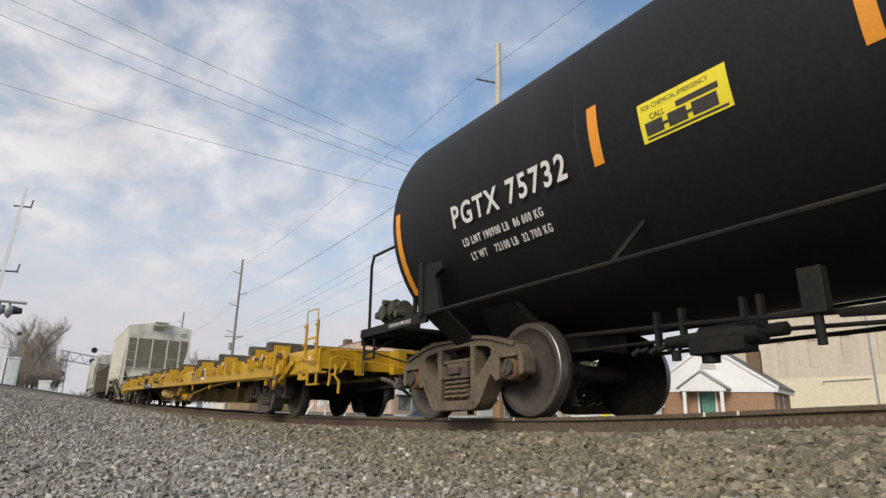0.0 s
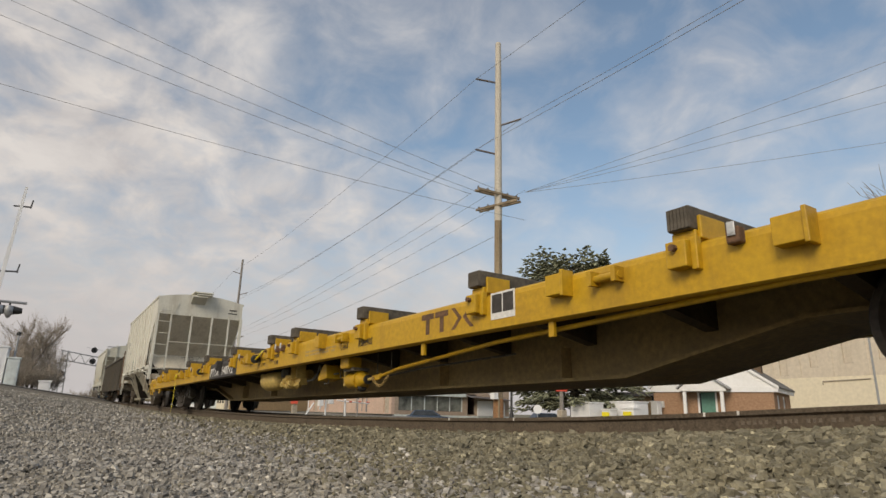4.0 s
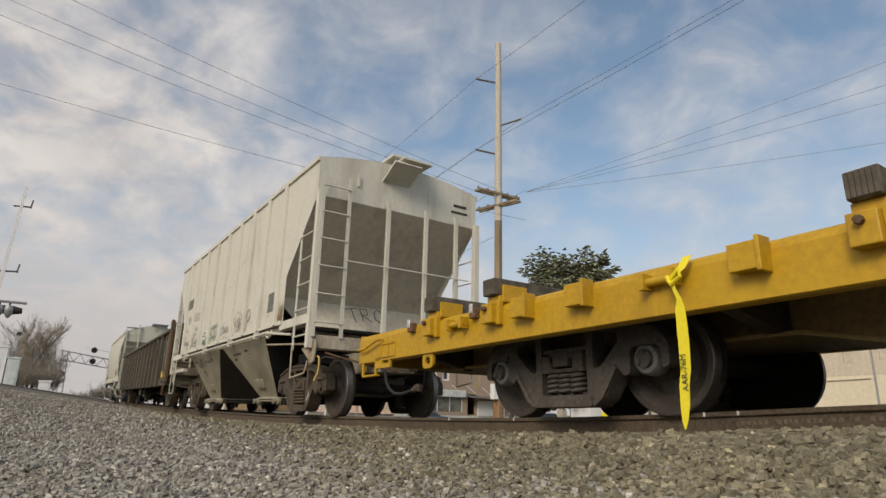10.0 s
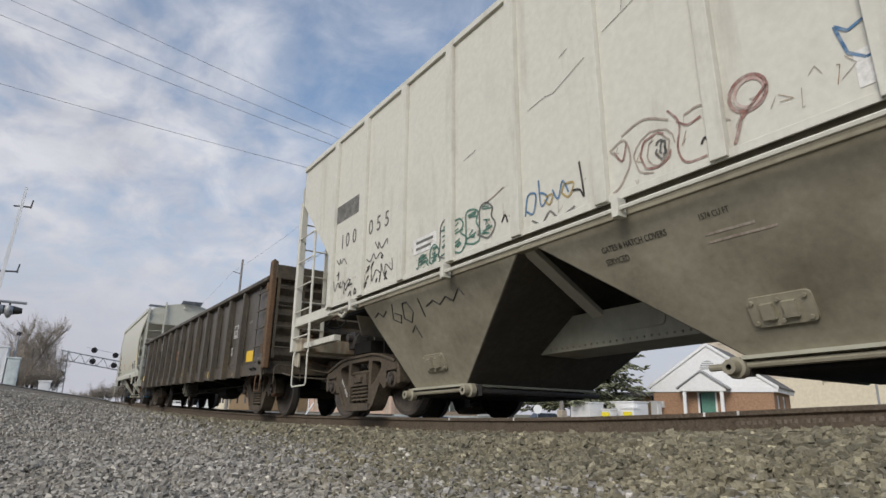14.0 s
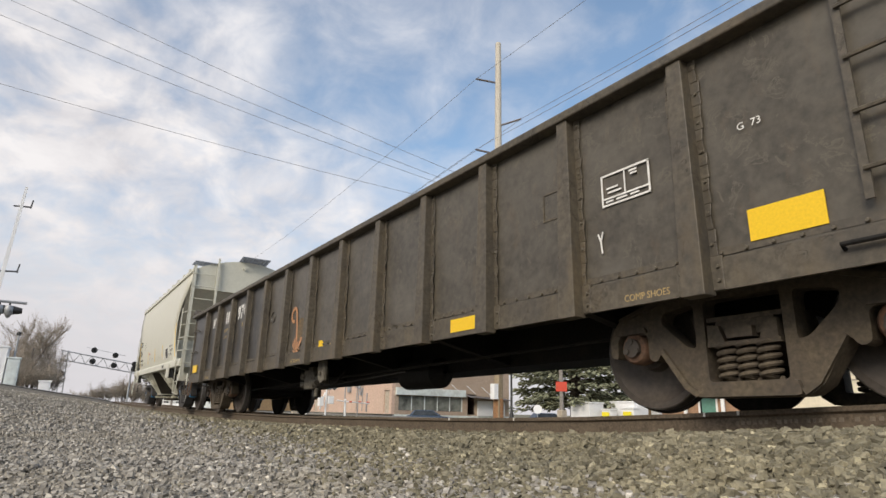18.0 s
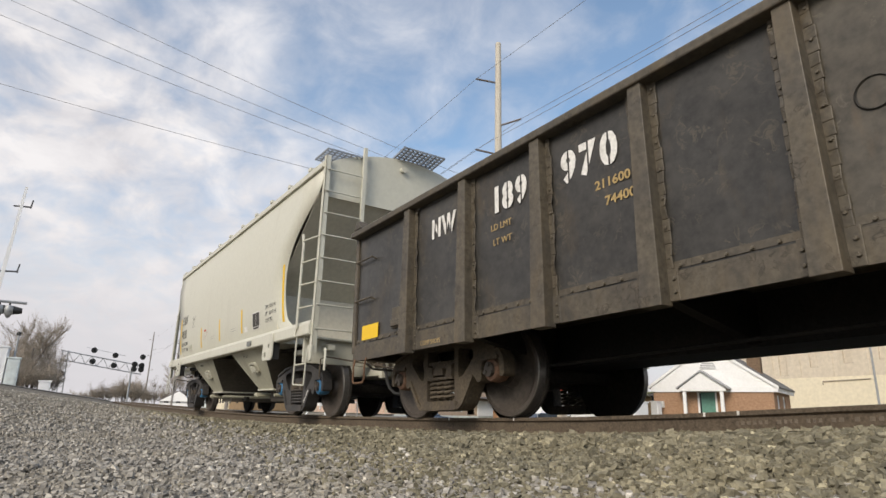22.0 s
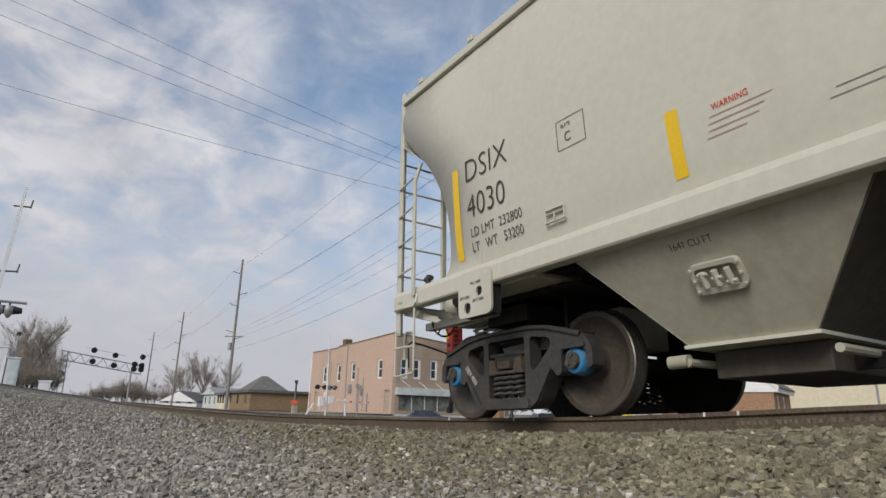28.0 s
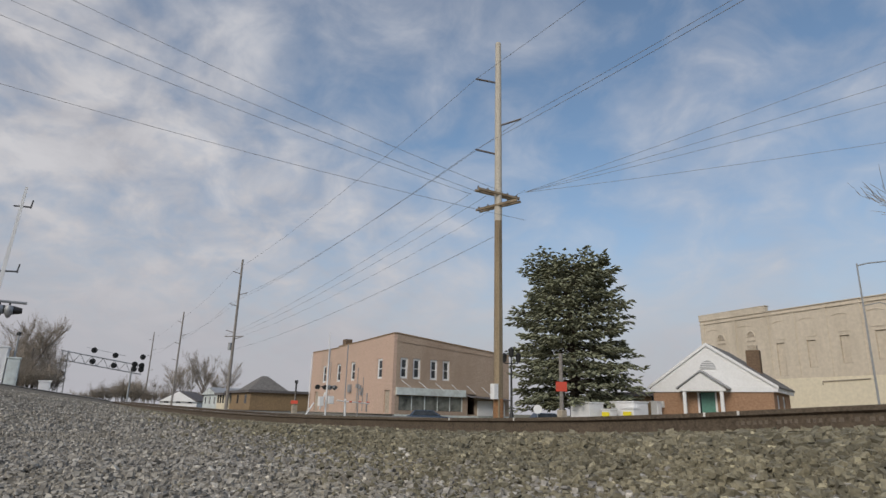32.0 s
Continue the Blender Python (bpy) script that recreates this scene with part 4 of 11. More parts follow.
# ---- black tank car ----
def build_tank_car():
    mid = 0.43
    car, sets = new_car("tank_car", "black railway tank car with orange reflective stripes and white lettering", "tank car", mid, 5.6)
    X = lambda x: x - mid
    R, ZC, L = 1.50, 2.325, 6.80
    prof = []
    for i in range(9):
        a = math.pi / 2 * i / 8
        prof.append((-L + 0.52 - 0.52 * math.cos(a), max(R * math.sin(a), 0.002)))
    body = prof + [(-3, R), (0, R), (3, R)] + [(-x, r) for x, r in prof[::-1]]
    g = Geo().lathe(body, 72, "x", (0, 0, ZC))
    tank = part("tank", g, "tank_black", car)
    for x in (-3.3, 0.2, 3.6):
        part("weld_seam", Geo().lathe([(x - 0.012, R), (x - 0.006, R + 0.004), (x + 0.006, R + 0.004), (x + 0.012, R)], 72, "x", (0, 0, ZC)), "tank_black", tank)
    g = Geo().lathe([(ZC + R - 0.05, 0.42), (ZC + R + 0.32, 0.42), (ZC + R + 0.36, 0.38), (ZC + R + 0.36, 0.0)], 28, "z")
    part("dome", g, "tank_black", tank)

    def patch(x0, x1, z0, z1, mat, name, label, lift=0.004):
        """A sheet laid on the curved side."""
        g, n = Geo(), 8
        for k in range(n):
            za, zb = z0 + (z1 - z0) * k / n, z0 + (z1 - z0) * (k + 1) / n
            ya, yb = (-math.sqrt((R + lift) ** 2 - (z - ZC) ** 2) for z in (za, zb))
            g.add([(x0, ya, za), (x1, ya, za), (x1, yb, zb), (x0, yb, zb)], [(0, 1, 2, 3)], True)
        return part(name, g, mat, car, label)
    for x in (-2.68, -0.74, 1.6, 3.9):
        patch(X(x) - 0.05, X(x) + 0.05, 1.90, 2.40, "orange", "reflector_strip", "orange reflective strip")
    patch(X(-5.77) - 0.05, X(-5.77) + 0.05, 1.42, 2.38, "orange", "reflector_strip", "orange reflective strip")
    patch(X(-2.25), X(-1.55), 1.90, 2.20, "label_yellow", "notice", "yellow emergency notice panel", 0.004)
    lean = lambda z: -math.degrees(math.asin((z - ZC) / R))

    def words(text, x, z, size, mat, width=1.0, bold=0.0, spacing=1.0):
        y = -math.sqrt(R * R - (z + size * 0.35 - ZC) ** 2) - 0.0025
        lettering(text, size, mat, car, facing(x, y, z, lean(z + size * 0.35)), width=width, bold=bold, spacing=spacing)
    words("PGTX 75732", X(-4.66), 1.905, 0.32, "white_paint", 0.82, 0.007, 1.22)
    words("LD LMT 190900 LB  86 600 KG", X(-4.58), 1.70, 0.112, "white_paint", 0.68, 0.003, 1.2)
    words("LT WT    72100 LB  32 700 KG", X(-4.52), 1.555, 0.110, "white_paint", 0.68, 0.003, 1.2)
    words("FOR CHEMICAL EMERGENCY", X(-2.22), 2.135, 0.052, "black_paint", 0.80)
    words("CALL", X(-2.16), 2.055, 0.062, "black_paint", 0.86)
    patch(X(-1.94), X(-1.62), 2.058, 2.10, "black_paint", "lettering", "", 0.007)
    for i, w in enumerate((0.13, 0.02, 0.13, 0.02, 0.17)):   # the telephone number, as bars
        x = X(-2.21) + (0, 0.15, 0.19, 0.34, 0.38)[i]
        h = 0.095 if w > 0.05 else 0.02
        z = 1.945 if w > 0.05 else 1.98
        patch(x, x + w + 0.02, z, z + h, "black_paint", "lettering", "", 0.007)
    patch(X(-2.21), X(-1.58), 1.915, 1.930, "black_paint", "lettering", "", 0.007)
    # saddles, underframe, end platforms
    for s in (-1, 1):
        g = Geo()
        x0, x1 = sorted((s * 4.55, s * 5.55))
        g.hull([(x0 + 0.1, -0.6, 0.78), (x1 - 0.15, -0.6, 0.78), (x1 - 0.15, 0.6, 0.78), (x0 + 0.1, 0.6, 0.78)], [(x0 + 0.3, -1.0, 1.12), (x1 - 0.15, -1.0, 1.12), (x1 - 0.15, 1.0, 1.12), (x0 + 0.3, 1.0, 1.12)])
        part("saddle", g, "frame_black", car)
        for y in (-1, 1):
            g = Geo().prism([(s * 5.71, 1.65), (s * 5.30, 1.60), (s * 5.30, 1.52), (s * 5.44, 1.46), (s * 5.34, 1.07), (s * 5.62, 1.03), (s * 5.70, 1.10)], y * 1.40, y * 1.47)
            g.box(s * 5.72, s * 5.64, y * 1.38, y * 1.50, 1.05, 1.66)
            g.hull([(s * 5.30, y * 1.40, 1.10), (s * 5.62, y * 1.40, 1.04), (s * 5.62, y * 1.46, 1.04), (s * 5.30, y * 1.46, 1.10)], [(s * 5.26, y * 0.95, 0.74), (s * 5.58, y * 0.95, 0.72), (s * 5.58, y * 1.02, 0.72), (s * 5.26, y * 1.02, 0.74)])
            part("bolster_post", g, "frame_black", car, "upright black cradle post", bevel=0.01)
            part("platform_beam", Geo().box(s * 5.6, s * 7.14, y * 1.43, y * 1.47, 0.99, 1.09), "frame_black", car)
        g = Geo().box(s * 4.4, s * 7.25, -0.32, 0.32, 0.66, 1.0)
        part("stub_sill", g, "frame_black", car)
        g = Geo()
        g.box(s * 6.35, s * 7.15, -1.42, 1.42, 1.02, 1.06)
        g.box(s * 7.10, s * 7.16, -1.45, 1.45, 0.90, 1.06)
        for k in range(7):
            y = -1.4 + k * 0.46
            g.box(s * 6.4, s * 7.1, y, y + 0.04, 0.96, 1.02)
        part("platform", g, "frame_black", car, bevel=0.006)
        for y in (-1.42, 1.42):
            g = Geo().tube([(s * 7.0, y, 1.04), (s * 7.0, y, 1.92), (s * 6.94, y, 2.04), (s * 6.75, y * 0.97, 2.07), (s * 6.1, y * 0.98, 2.06)], 0.02, 8)
            part("handrail", g, "frame_black", car)
            g = Geo().tube([(s * 7.12, y, 1.0), (s * 7.12, y, 0.72), (s * 6.85, y, 0.72), (s * 6.85, y, 1.0)], 0.018, 6)
            g.rod((s * 7.12, y, 0.78), (s * 6.6, y * 0.8, 1.0), 0.014, 6)
            part("step", g, "frame_black", car)
            part("brace", Geo().rod((s * 6.5, y * 0.98, 1.05), (s * 5.6, y, 1.12), 0.016, 6), "frame_black", car)
        build_coupler(car, s * 7.2, s, "truck_brown")
    g = Geo()
    g.box(-7.02, -6.52, -1.20, -0.95, 1.06, 1.22)
    for dx, dz, r, w in ((0.0, 0.0, 0.13, 0.24), (0.27, 0.02, 0.11, 0.16), (0.10, 0.12, 0.06, 0.12), (-0.06, -0.02, 0.07, 0.10), (0.42, -0.06, 0.07, 0.10)):
        g.rod((-7.0 + dx, -1.15, 1.30 + dz), (-7.0 + dx + w, -1.15, 1.30 + dz), r, 12)
        g.rod((-7.0 + dx + w * 0.5, -1.32, 1.30 + dz), (-7.0 + dx + w * 0.5, -1.0, 1.30 + dz), r * 0.7, 10)
    part("brake_valve", g, "valve_green", car, "grimy green-black brake valve on the end platform", bevel=0.012)
    part("vent_stack", Geo().tube([(-6.42, -1.1, 1.06), (-6.42, -1.1, 1.42), (-6.36, -1.1, 1.46)], 0.03, 8), "frame_black", car)
    lettering("2 INCH HP COMP SHOES", 0.062, "white_paint", car, facing(-6.40, -1.474, 1.02), width=0.72)
    # side running pipe on brackets
    for y in (-1, 1):
        part("side_rail", Geo().tube([(-5.55, y * 1.50, 1.06), (-2, y * 1.52, 1.06), (2, y * 1.52, 1.06), (5.55, y * 1.50, 1.06)], 0.021, 8), "frame_black", car, "black side handrail pipe")
        for x in (-3.17, 0.0, 3.17):
            part("bracket", Geo().rod((x + 0.14, y * 1.50, 1.06), (x + 0.24, y * 1.20, 1.42), 0.020, 6), "frame_black", car)
    # brake rigging under the belly
    part("brake_pipe", Geo().tube([(-4.4, -0.6, 0.76), (-3.0, -0.6, 0.70), (-1.8, -0.6, 0.63), (1.5, -0.6, 0.62), (4.4, -0.6, 0.70)], 0.022, 8), "frame_black", car)
    part("brake_pipe", Geo().tube([(-4.4, -0.5, 0.62), (-3.2, -0.55, 0.60), (-2.2, -0.6, 0.56), (-1.0, -0.55, 0.50)], 0.016, 8), "frame_black", car)
    part("brake_rod", Geo().tube([(-4.3, 0.3, 0.62), (0, 0.3, 0.62), (4.3, 0.35, 0.62)], 0.02, 8), "frame_black", car)
    part("release_rod", Geo().tube([(-2.6, -0.7, 0.66), (-1.9, -0.75, 0.60), (-1.3, -0.8, 0.57), (-0.6, -1.1, 0.60)], 0.010, 6), "frame_black", car)
    for x in (-3.33, -3.09, -2.57, -2.44, -1.2, 0.6, 2.2, 3.4):
        part("pipe_hanger", Geo().box(x - 0.018, x + 0.018, -0.63, -0.57, 0.52, 0.84), "frame_black", car)
    g = Geo().lathe([(-3.25, 0.02), (-3.25, 0.05), (-2.95, 0.06), (-2.93, 0.09), (-2.45, 0.09), (-2.43, 0.05), (-2.28, 0.05), (-2.26, 0.02)], 16, "x", (0, -0.6, 0.57))
    part("brake_cylinder", g, "frame_black", car)
    g = Geo().box(-3.0, -2.55, -0.7, -0.5, 0.44, 0.55).rod((-2.88, -0.6, 0.46), (-2.88, -0.6, 0.38), 0.07, 10).rod((-3.18, -0.6, 0.5), (-3.18, -0.6, 0.42), 0.04, 8)
    for k in range(6):
        g.rod((-3.6 + 0.09 * k, -0.62, 0.50 + 0.02 * (k % 2)), (-3.55 + 0.09 * k, -0.58, 0.55), 0.025, 6)
    part("brake_valve", g, "frame_black", car, bevel=0.008)
    part("skid_plate", Geo().box(-2.0, -1.85, -0.97, -0.87, 0.58, 0.88), "frame_black", car, bevel=0.01)
    part("drain_stub", Geo().rod((-1.93, -0.92, 0.58), (-1.93, -0.92, 0.39), 0.03, 10), "frame_black", car)
    part("hand_valve", Geo().tube([(-1.85, -0.8, 0.58), (-1.55, -0.85, 0.55), (-1.45, -0.9, 0.50)], 0.02, 6).rod((-1.5, -0.95, 0.52), (-1.5, -0.78, 0.52), 0.035, 8), "frame_black", car)
    part("outlet_valve", Geo().lathe([(0.40, 0.06), (0.45, 0.14), (0.58, 0.16), (0.74, 0.22)], 18, "z", (0.3, 0, 0)), "frame_black", car)
    sets += build_truck(car, -5.6, 0.457, "truck_tan", "rust") + build_truck(car, 5.6, 0.457, "truck_tan", "rust")


build_tank_car()


# ---- yellow flat car with load risers ----
def build_flat_car():
    mid = -21.01
    car, sets = new_car("flat_car", "long yellow railway flat car with timber load risers", "flat car", mid, 9.755)
    X = lambda x: x - mid
    A, B, Y = X(-33.93), X(-7.61), 1.50
    Z0, Z1 = 0.63, 0.985
    black0, black1 = X(-25.85), X(-23.65)
    for s in (-1, 1):
        for a, b, mat in ((A, black0, "yellow"), (black0, black1, "black_paint"), (black1, B, "yellow")):
            g = Geo()
            # a channel with rolled upper edge, open towards the middle
            sec = [(Y - 0.02, Z0), (Y, Z0 + 0.01), (Y, Z1 - 0.07), (Y - 0.012, Z1 - 0.03), (Y - 0.04, Z1 - 0.008), (Y - 0.09, Z1), (Y - 0.30, Z1), (Y - 0.30, Z1 - 0.03), (Y - 0.10, Z1 - 0.03), (Y - 0.045, Z1 - 0.07), (Y - 0.045, Z0 + 0.03), (Y - 0.12, Z0 + 0.03), (Y - 0.12, Z0)]
            g.prism([(s * y, z) for y, z in sec], a, b, "x")
            part("side_sill", g, mat, car)
    g = Geo().box(A + 0.02, B - 0.02, -1.19, 1.19, Z1 - 0.06, Z1 - 0.02)
    # black here paints the shade seen under the deck
    part("deck", g, "frame_black", car, "black steel deck, underside shade put into its colour")
    # fish-belly centre sill
    belly = [(X(-33.6), 0.60), (X(-29.0), 0.58), (X(-27.4), 0.24), (X(-14.6), 0.24), (X(-13.0), 0.58), (X(-8.0), 0.60), (X(-8.0), 0.93), (X(-33.6), 0.93)]
    for y in (-0.42, 0.38):
        part("centre_sill", Geo().prism(belly, y, y + 0.04), "tan", car, "dusty tan fish-belly centre sill")
    flange = Geo()
    for p, q in zip(belly[:5], belly[1:6]):
        flange.hull([(p[0], -0.56, p[1] - 0.03), (q[0], -0.56, q[1] - 0.03), (q[0], 0.56, q[1] - 0.03), (p[0], 0.56, p[1] - 0.03)], [(p[0], -0.56, p[1]), (q[0], -0.56, q[1]), (q[0], 0.56, q[1]), (p[0], 0.56, p[1])])
    part("flange", flange, "tan", car)
    for x in [X(-33.0) + i * 1.28 for i in range(20)]:
        if min(abs(x - 9.755), abs(x + 9.755)) < 1.25:
            continue
        for s in (-1, 1):
            g = Geo()
            g.hull([(x - 0.06, s * 1.44, 0.74), (x + 0.06, s * 1.44, 0.74), (x + 0.06, s * 0.44, 0.55), (x - 0.06, s * 0.44, 0.55)][::s], [(x - 0.06, s * 1.44, 0.90), (x + 0.06, s * 1.44, 0.90), (x + 0.06, s * 0.44, 0.90), (x - 0.06, s * 0.44, 0.90)][::s])
            part("cross_beam", g, "under_grime", car)
    # risers: a timber across the deck in steel brackets
    for x in (-9.80, -10.90, -13.25, -15.50, -17.93, -20.33, -21.48, -23.82, -26.12, -28.10, -31.16, -32.18):
        x = X(x)
        body = part("load_riser", Geo().box(x - 0.085, x + 0.085, -1.58, 1.58, 1.05, 1.21), "timber", car, "weathered dark timber riser in yellow brackets", bevel=0.012)
        for s in (-1, 1):
            mat = "black_paint" if black0 < x < black1 - 0.1 else "yellow"
            g = Geo()
            g.box(x - 0.10, x + 0.05, s * 1.47, s * 1.60, 0.80, 0.98)
            g.box(x + 0.05, x + 0.10, s * 1.49, s * 1.55, 0.78, 1.0)
            g.box(x - 0.09, x + 0.09, s * 1.30, s * 1.53, 0.98, 1.05)
            g.box(x + 0.085, x + 0.115, s * 1.22, s * 1.50, 0.99, 1.15)
            part("bracket", g, "yellow", body, bevel=0.008)
            g = Geo().rod((x - 0.03, s * 1.60, 0.93), (x - 0.03, s * 1.64, 0.93), 0.025, 6)
            part("bolt", g, "rust", body)
            for k in range(6):
                part("end_slat", shared("end_slat", lambda: mesh_of("end_slat", Geo().box(-0.011, 0.011, -0.003, 0.003, 1.06, 1.20), "timber")), None, body, at=pose(x - 0.068 + k * 0.027, s * 1.584, 0))
    # stake pockets
    for x in (-11.85, -12.55, -14.4, -19.25, -22.65, -24.93, -27.2, -28.75, -30.1, -30.75):
        for s in (-1, 1):
            x_ = X(x)
            g = Geo().box(x_ - 0.10, x_ + 0.10, s * 1.49, s * 1.60, 0.80, 0.97).box(x_ + 0.08, x_ + 0.11, s * 1.49, s * 1.62, 0.78, 0.99)
            part("stake_pocket", g, "black_paint" if black0 < x_ < black1 else "yellow", car, bevel=0.006)
    # winches and small fittings on the sill
    for x in (-10.35, -13.9, -18.5, -22.95, -26.45, -29.35, -31.7):
        x_ = X(x)
        g = Geo()
        g.rod((x_ - 0.13, -1.55, 0.86), (x_ + 0.13, -1.55, 0.86), 0.03, 10)
        for e in (-0.13, 0.10):
            g.box(x_ + e - 0.02, x_ + e + 0.02, -1.60, -1.49, 0.81, 0.92)
        part("winch", g, "yellow", car, "yellow strap winch")
    for x in (-9.35, -10.1, -10.62, -12.9, -20.9, -21.15, -23.3, -27.6, -31.45, -32.6):
        x_ = X(x)
        g = Geo().box(x_ - 0.03, x_ + 0.03, -1.55, -1.49, 0.90, 1.0).rod((x_, -1.58, 0.985), (x_, -1.49, 0.985), 0.035, 10)
        tie = part("tie_down", Geo().box(x_ - 0.045, x_ + 0.045, -1.565, -1.49, 0.885, 0.99), "rust", car, "rusty tie-down anchor with a bright tag", bevel=0.012)
        part("tag", Geo().box(x_ - 0.026, x_ + 0.026, -1.578, -1.568, 0.93, 1.02).rod((x_, -1.585, 0.955), (x_, -1.575, 0.955), 0.016, 8), "tag_grey", tie, bevel=0.006)
    # the loose yellow strap that hangs from a winch
    g = Geo()
    x_ = X(-29.2)
    # along the strap: sideways, height, distance from the sill, half width
    run = ((0.05, 0.985, 0.01, 0.035), (0.02, 0.90, 0.05, 0.035), (-0.04, 0.84, 0.075, 0.02), (-0.02, 0.77, 0.085, 0.014), (0.01, 0.70, 0.085, 0.018), (0.01, 0.64, 0.085, 0.036), (0.012, 0.52, 0.085, 0.040), (0.012, 0.40, 0.085, 0.040), (0.008, 0.26, 0.085, 0.037), (-0.008, 0.17, 0.09, 0.036), (-0.012, 0.05, 0.095, 0.034), (-0.018, -0.04, 0.10, 0.022), (-0.022, -0.09, 0.10, 0.006))
    loft(g, [[(x_ + a - w, -1.52 - c, z), (x_ + a - w, -1.524 - c, z), (x_ + a + w, -1.529 - c, z), (x_ + a + w, -1.525 - c, z)] for a, z, c, w in run], True)
    strap = part("hanging_strap", g, "label_yellow", car, "loose bright yellow webbing strap hanging down")
    # the knot over the winch
    g = Geo().tube([(x_ - 0.07, -1.60, 0.86), (x_ - 0.03, -1.625, 0.80), (x_ + 0.04, -1.62, 0.84), (x_ + 0.02, -1.61, 0.89), (x_ - 0.06, -1.61, 0.82)], 0.014, 6)
    part("strap_knot", g, "label_yellow", strap)
    lettering("AAR-76M", 0.056, "black_paint", car, pose(x_ + 0.022, -1.622, 0.13, 90, -90, 0), width=1.0)
    for x in (-22.1, -26.4):
        x_ = X(x)
        g = Geo().hull([(x_ - 0.05, -1.56, 0.82), (x_ + 0.05, -1.62, 0.82), (x_ + 0.05, -1.635, 0.83), (x_ - 0.05, -1.575, 0.83)], [(x_ - 0.02, -1.50, 0.99), (x_ + 0.09, -1.50, 0.99), (x_ + 0.09, -1.48, 1.0), (x_ - 0.02, -1.48, 1.0)])
        part("strap_roll", Geo().rod((x_ - 0.11, -1.585, 0.84), (x_ - 0.01, -1.585, 0.84), 0.075, 16), "rubber", car, "rolled black webbing on a winch")
        part("strap_end", g, "label_yellow", car, "bright yellow webbing strap on a winch")
    # lettering
    put = lambda text, x, z, size, mat, width=1.0, bold=0.0: lettering(text, size, mat, car, facing(X(x), -Y - 0.006, z), width=width, bold=bold)
    put("PTTX", -25.76, 0.69, 0.245, "white_paint", 1.22, 0.006)
    put("140772", -24.80, 0.69, 0.245, "white_paint", 1.20, 0.006)
    put("LD LMT", -22.05, 0.80, 0.085, "black_paint", 0.95)
    put("LT WT", -22.05, 0.70, 0.085, "black_paint", 0.95)
    put("210300", -21.38, 0.80, 0.10, "black_paint", 0.9)
    put("75700", -21.36, 0.69, 0.10, "black_paint", 0.9)
    for k, (x, w) in enumerate(((-19.92, 0.16), (-19.72, 0.42), (-19.26, 0.28), (-18.94, 0.14))):
        part("lettering", Geo().box(X(x), X(x) + w, -Y - 0.003, -Y, 0.775, 0.80), "tan", car)
        part("lettering", Geo().box(X(x), X(x) + w * 0.8, -Y - 0.003, -Y, 0.725, 0.75), "tan", car)
    stencil("RSH", 0.125, "black_paint", car, X(-18.08), -Y - 0.005, 0.715, 0.78, 0.003, 0.008)
    stencil("90S", 0.125, "black_paint", car, X(-17.86), -Y - 0.005, 0.715, 0.78, 0.003, 0.008)
    put("L-89-4", -18.62, 0.715, 0.09, "black_paint", 0.95)
    put("EXCEEDS", -22.44, 0.84, 0.055, "rust", 0.9)
    put("PLATE", -22.40, 0.79, 0.055, "rust", 0.9)
    put("F", -22.31, 0.71, 0.07, "rust", 0.9)
    ring = Geo()
    for k in range(32):
        a, b = 2 * math.pi * k / 32, 2 * math.pi * (k + 1) / 32
        ring.add([(X(-22.29) + r * 1.05 * math.cos(t), -Y - 0.004, 0.81 + r * math.sin(t)) for r, t in ((0.15, a), (0.16, a), (0.16, b), (0.15, b))], [(3, 2, 1, 0)])
    part("lettering", ring, "rust", car)
    # the owner's mark as plain shapes
    g = Geo()
    for x in (0.0, 0.27):
        g.box(X(-16.55) + x, X(-16.55) + x + 0.24, -Y - 0.004, -Y, 0.86, 0.92).box(X(-16.55) + x + 0.09, X(-16.55) + x + 0.16, -Y - 0.004, -Y, 0.70, 0.86)
    g.prism([(X(-15.98), 0.92), (X(-15.92), 0.92), (X(-15.80), 0.81), (X(-15.92), 0.70), (X(-15.98), 0.70), (X(-15.86), 0.81)], -Y - 0.004, -Y)
    g.prism([(X(-15.66), 0.92), (X(-15.60), 0.92), (X(-15.72), 0.81), (X(-15.60), 0.70), (X(-15.66), 0.70), (X(-15.78), 0.81)], -Y - 0.004, -Y)
    part("owner_mark", g, "rust", car, "red-brown owner's mark")
    g = Geo().box(X(-15.18) - 0.15, X(-15.18) + 0.19, -Y - 0.005, -Y, 0.72, 0.97)
    panel = part("stencil_panel", g, "white_paint", car, "white-edged stencil panel")
    for dx in (-0.13, 0.03):
        part("panel_field", Geo().box(X(-15.18) + dx, X(-15.18) + dx + 0.14, -Y - 0.009, -Y - 0.004, 0.78, 0.95), "black_paint", panel)
    # air reservoir, valves, brake cylinder and rods under the near side
    g = Geo().lathe([(X(-22.82), 0.02), (X(-22.79), 0.10), (X(-22.72), 0.15), (X(-22.62), 0.17), (X(-22.10), 0.17), (X(-22.0), 0.15), (X(-21.93), 0.09), (X(-21.91), 0.01)], 24, "x", (0, -1.13, 0.47))
    part("air_reservoir", g, "cream_yellow", car, "dusty cream-yellow air reservoir")
    part("reservoir_bracket", Geo().box(X(-22.98), X(-22.80), -1.2, -1.08, 0.48, 0.62), "cream_yellow", car)
    part("reservoir_bracket", Geo().box(X(-21.92), X(-21.82), -1.16, -1.06, 0.52, 0.66), "cap_grey", car)
    rng = random.Random(4)
    g = Geo().box(X(-21.56), X(-20.94), -1.16, -1.04, 0.36, 0.46)
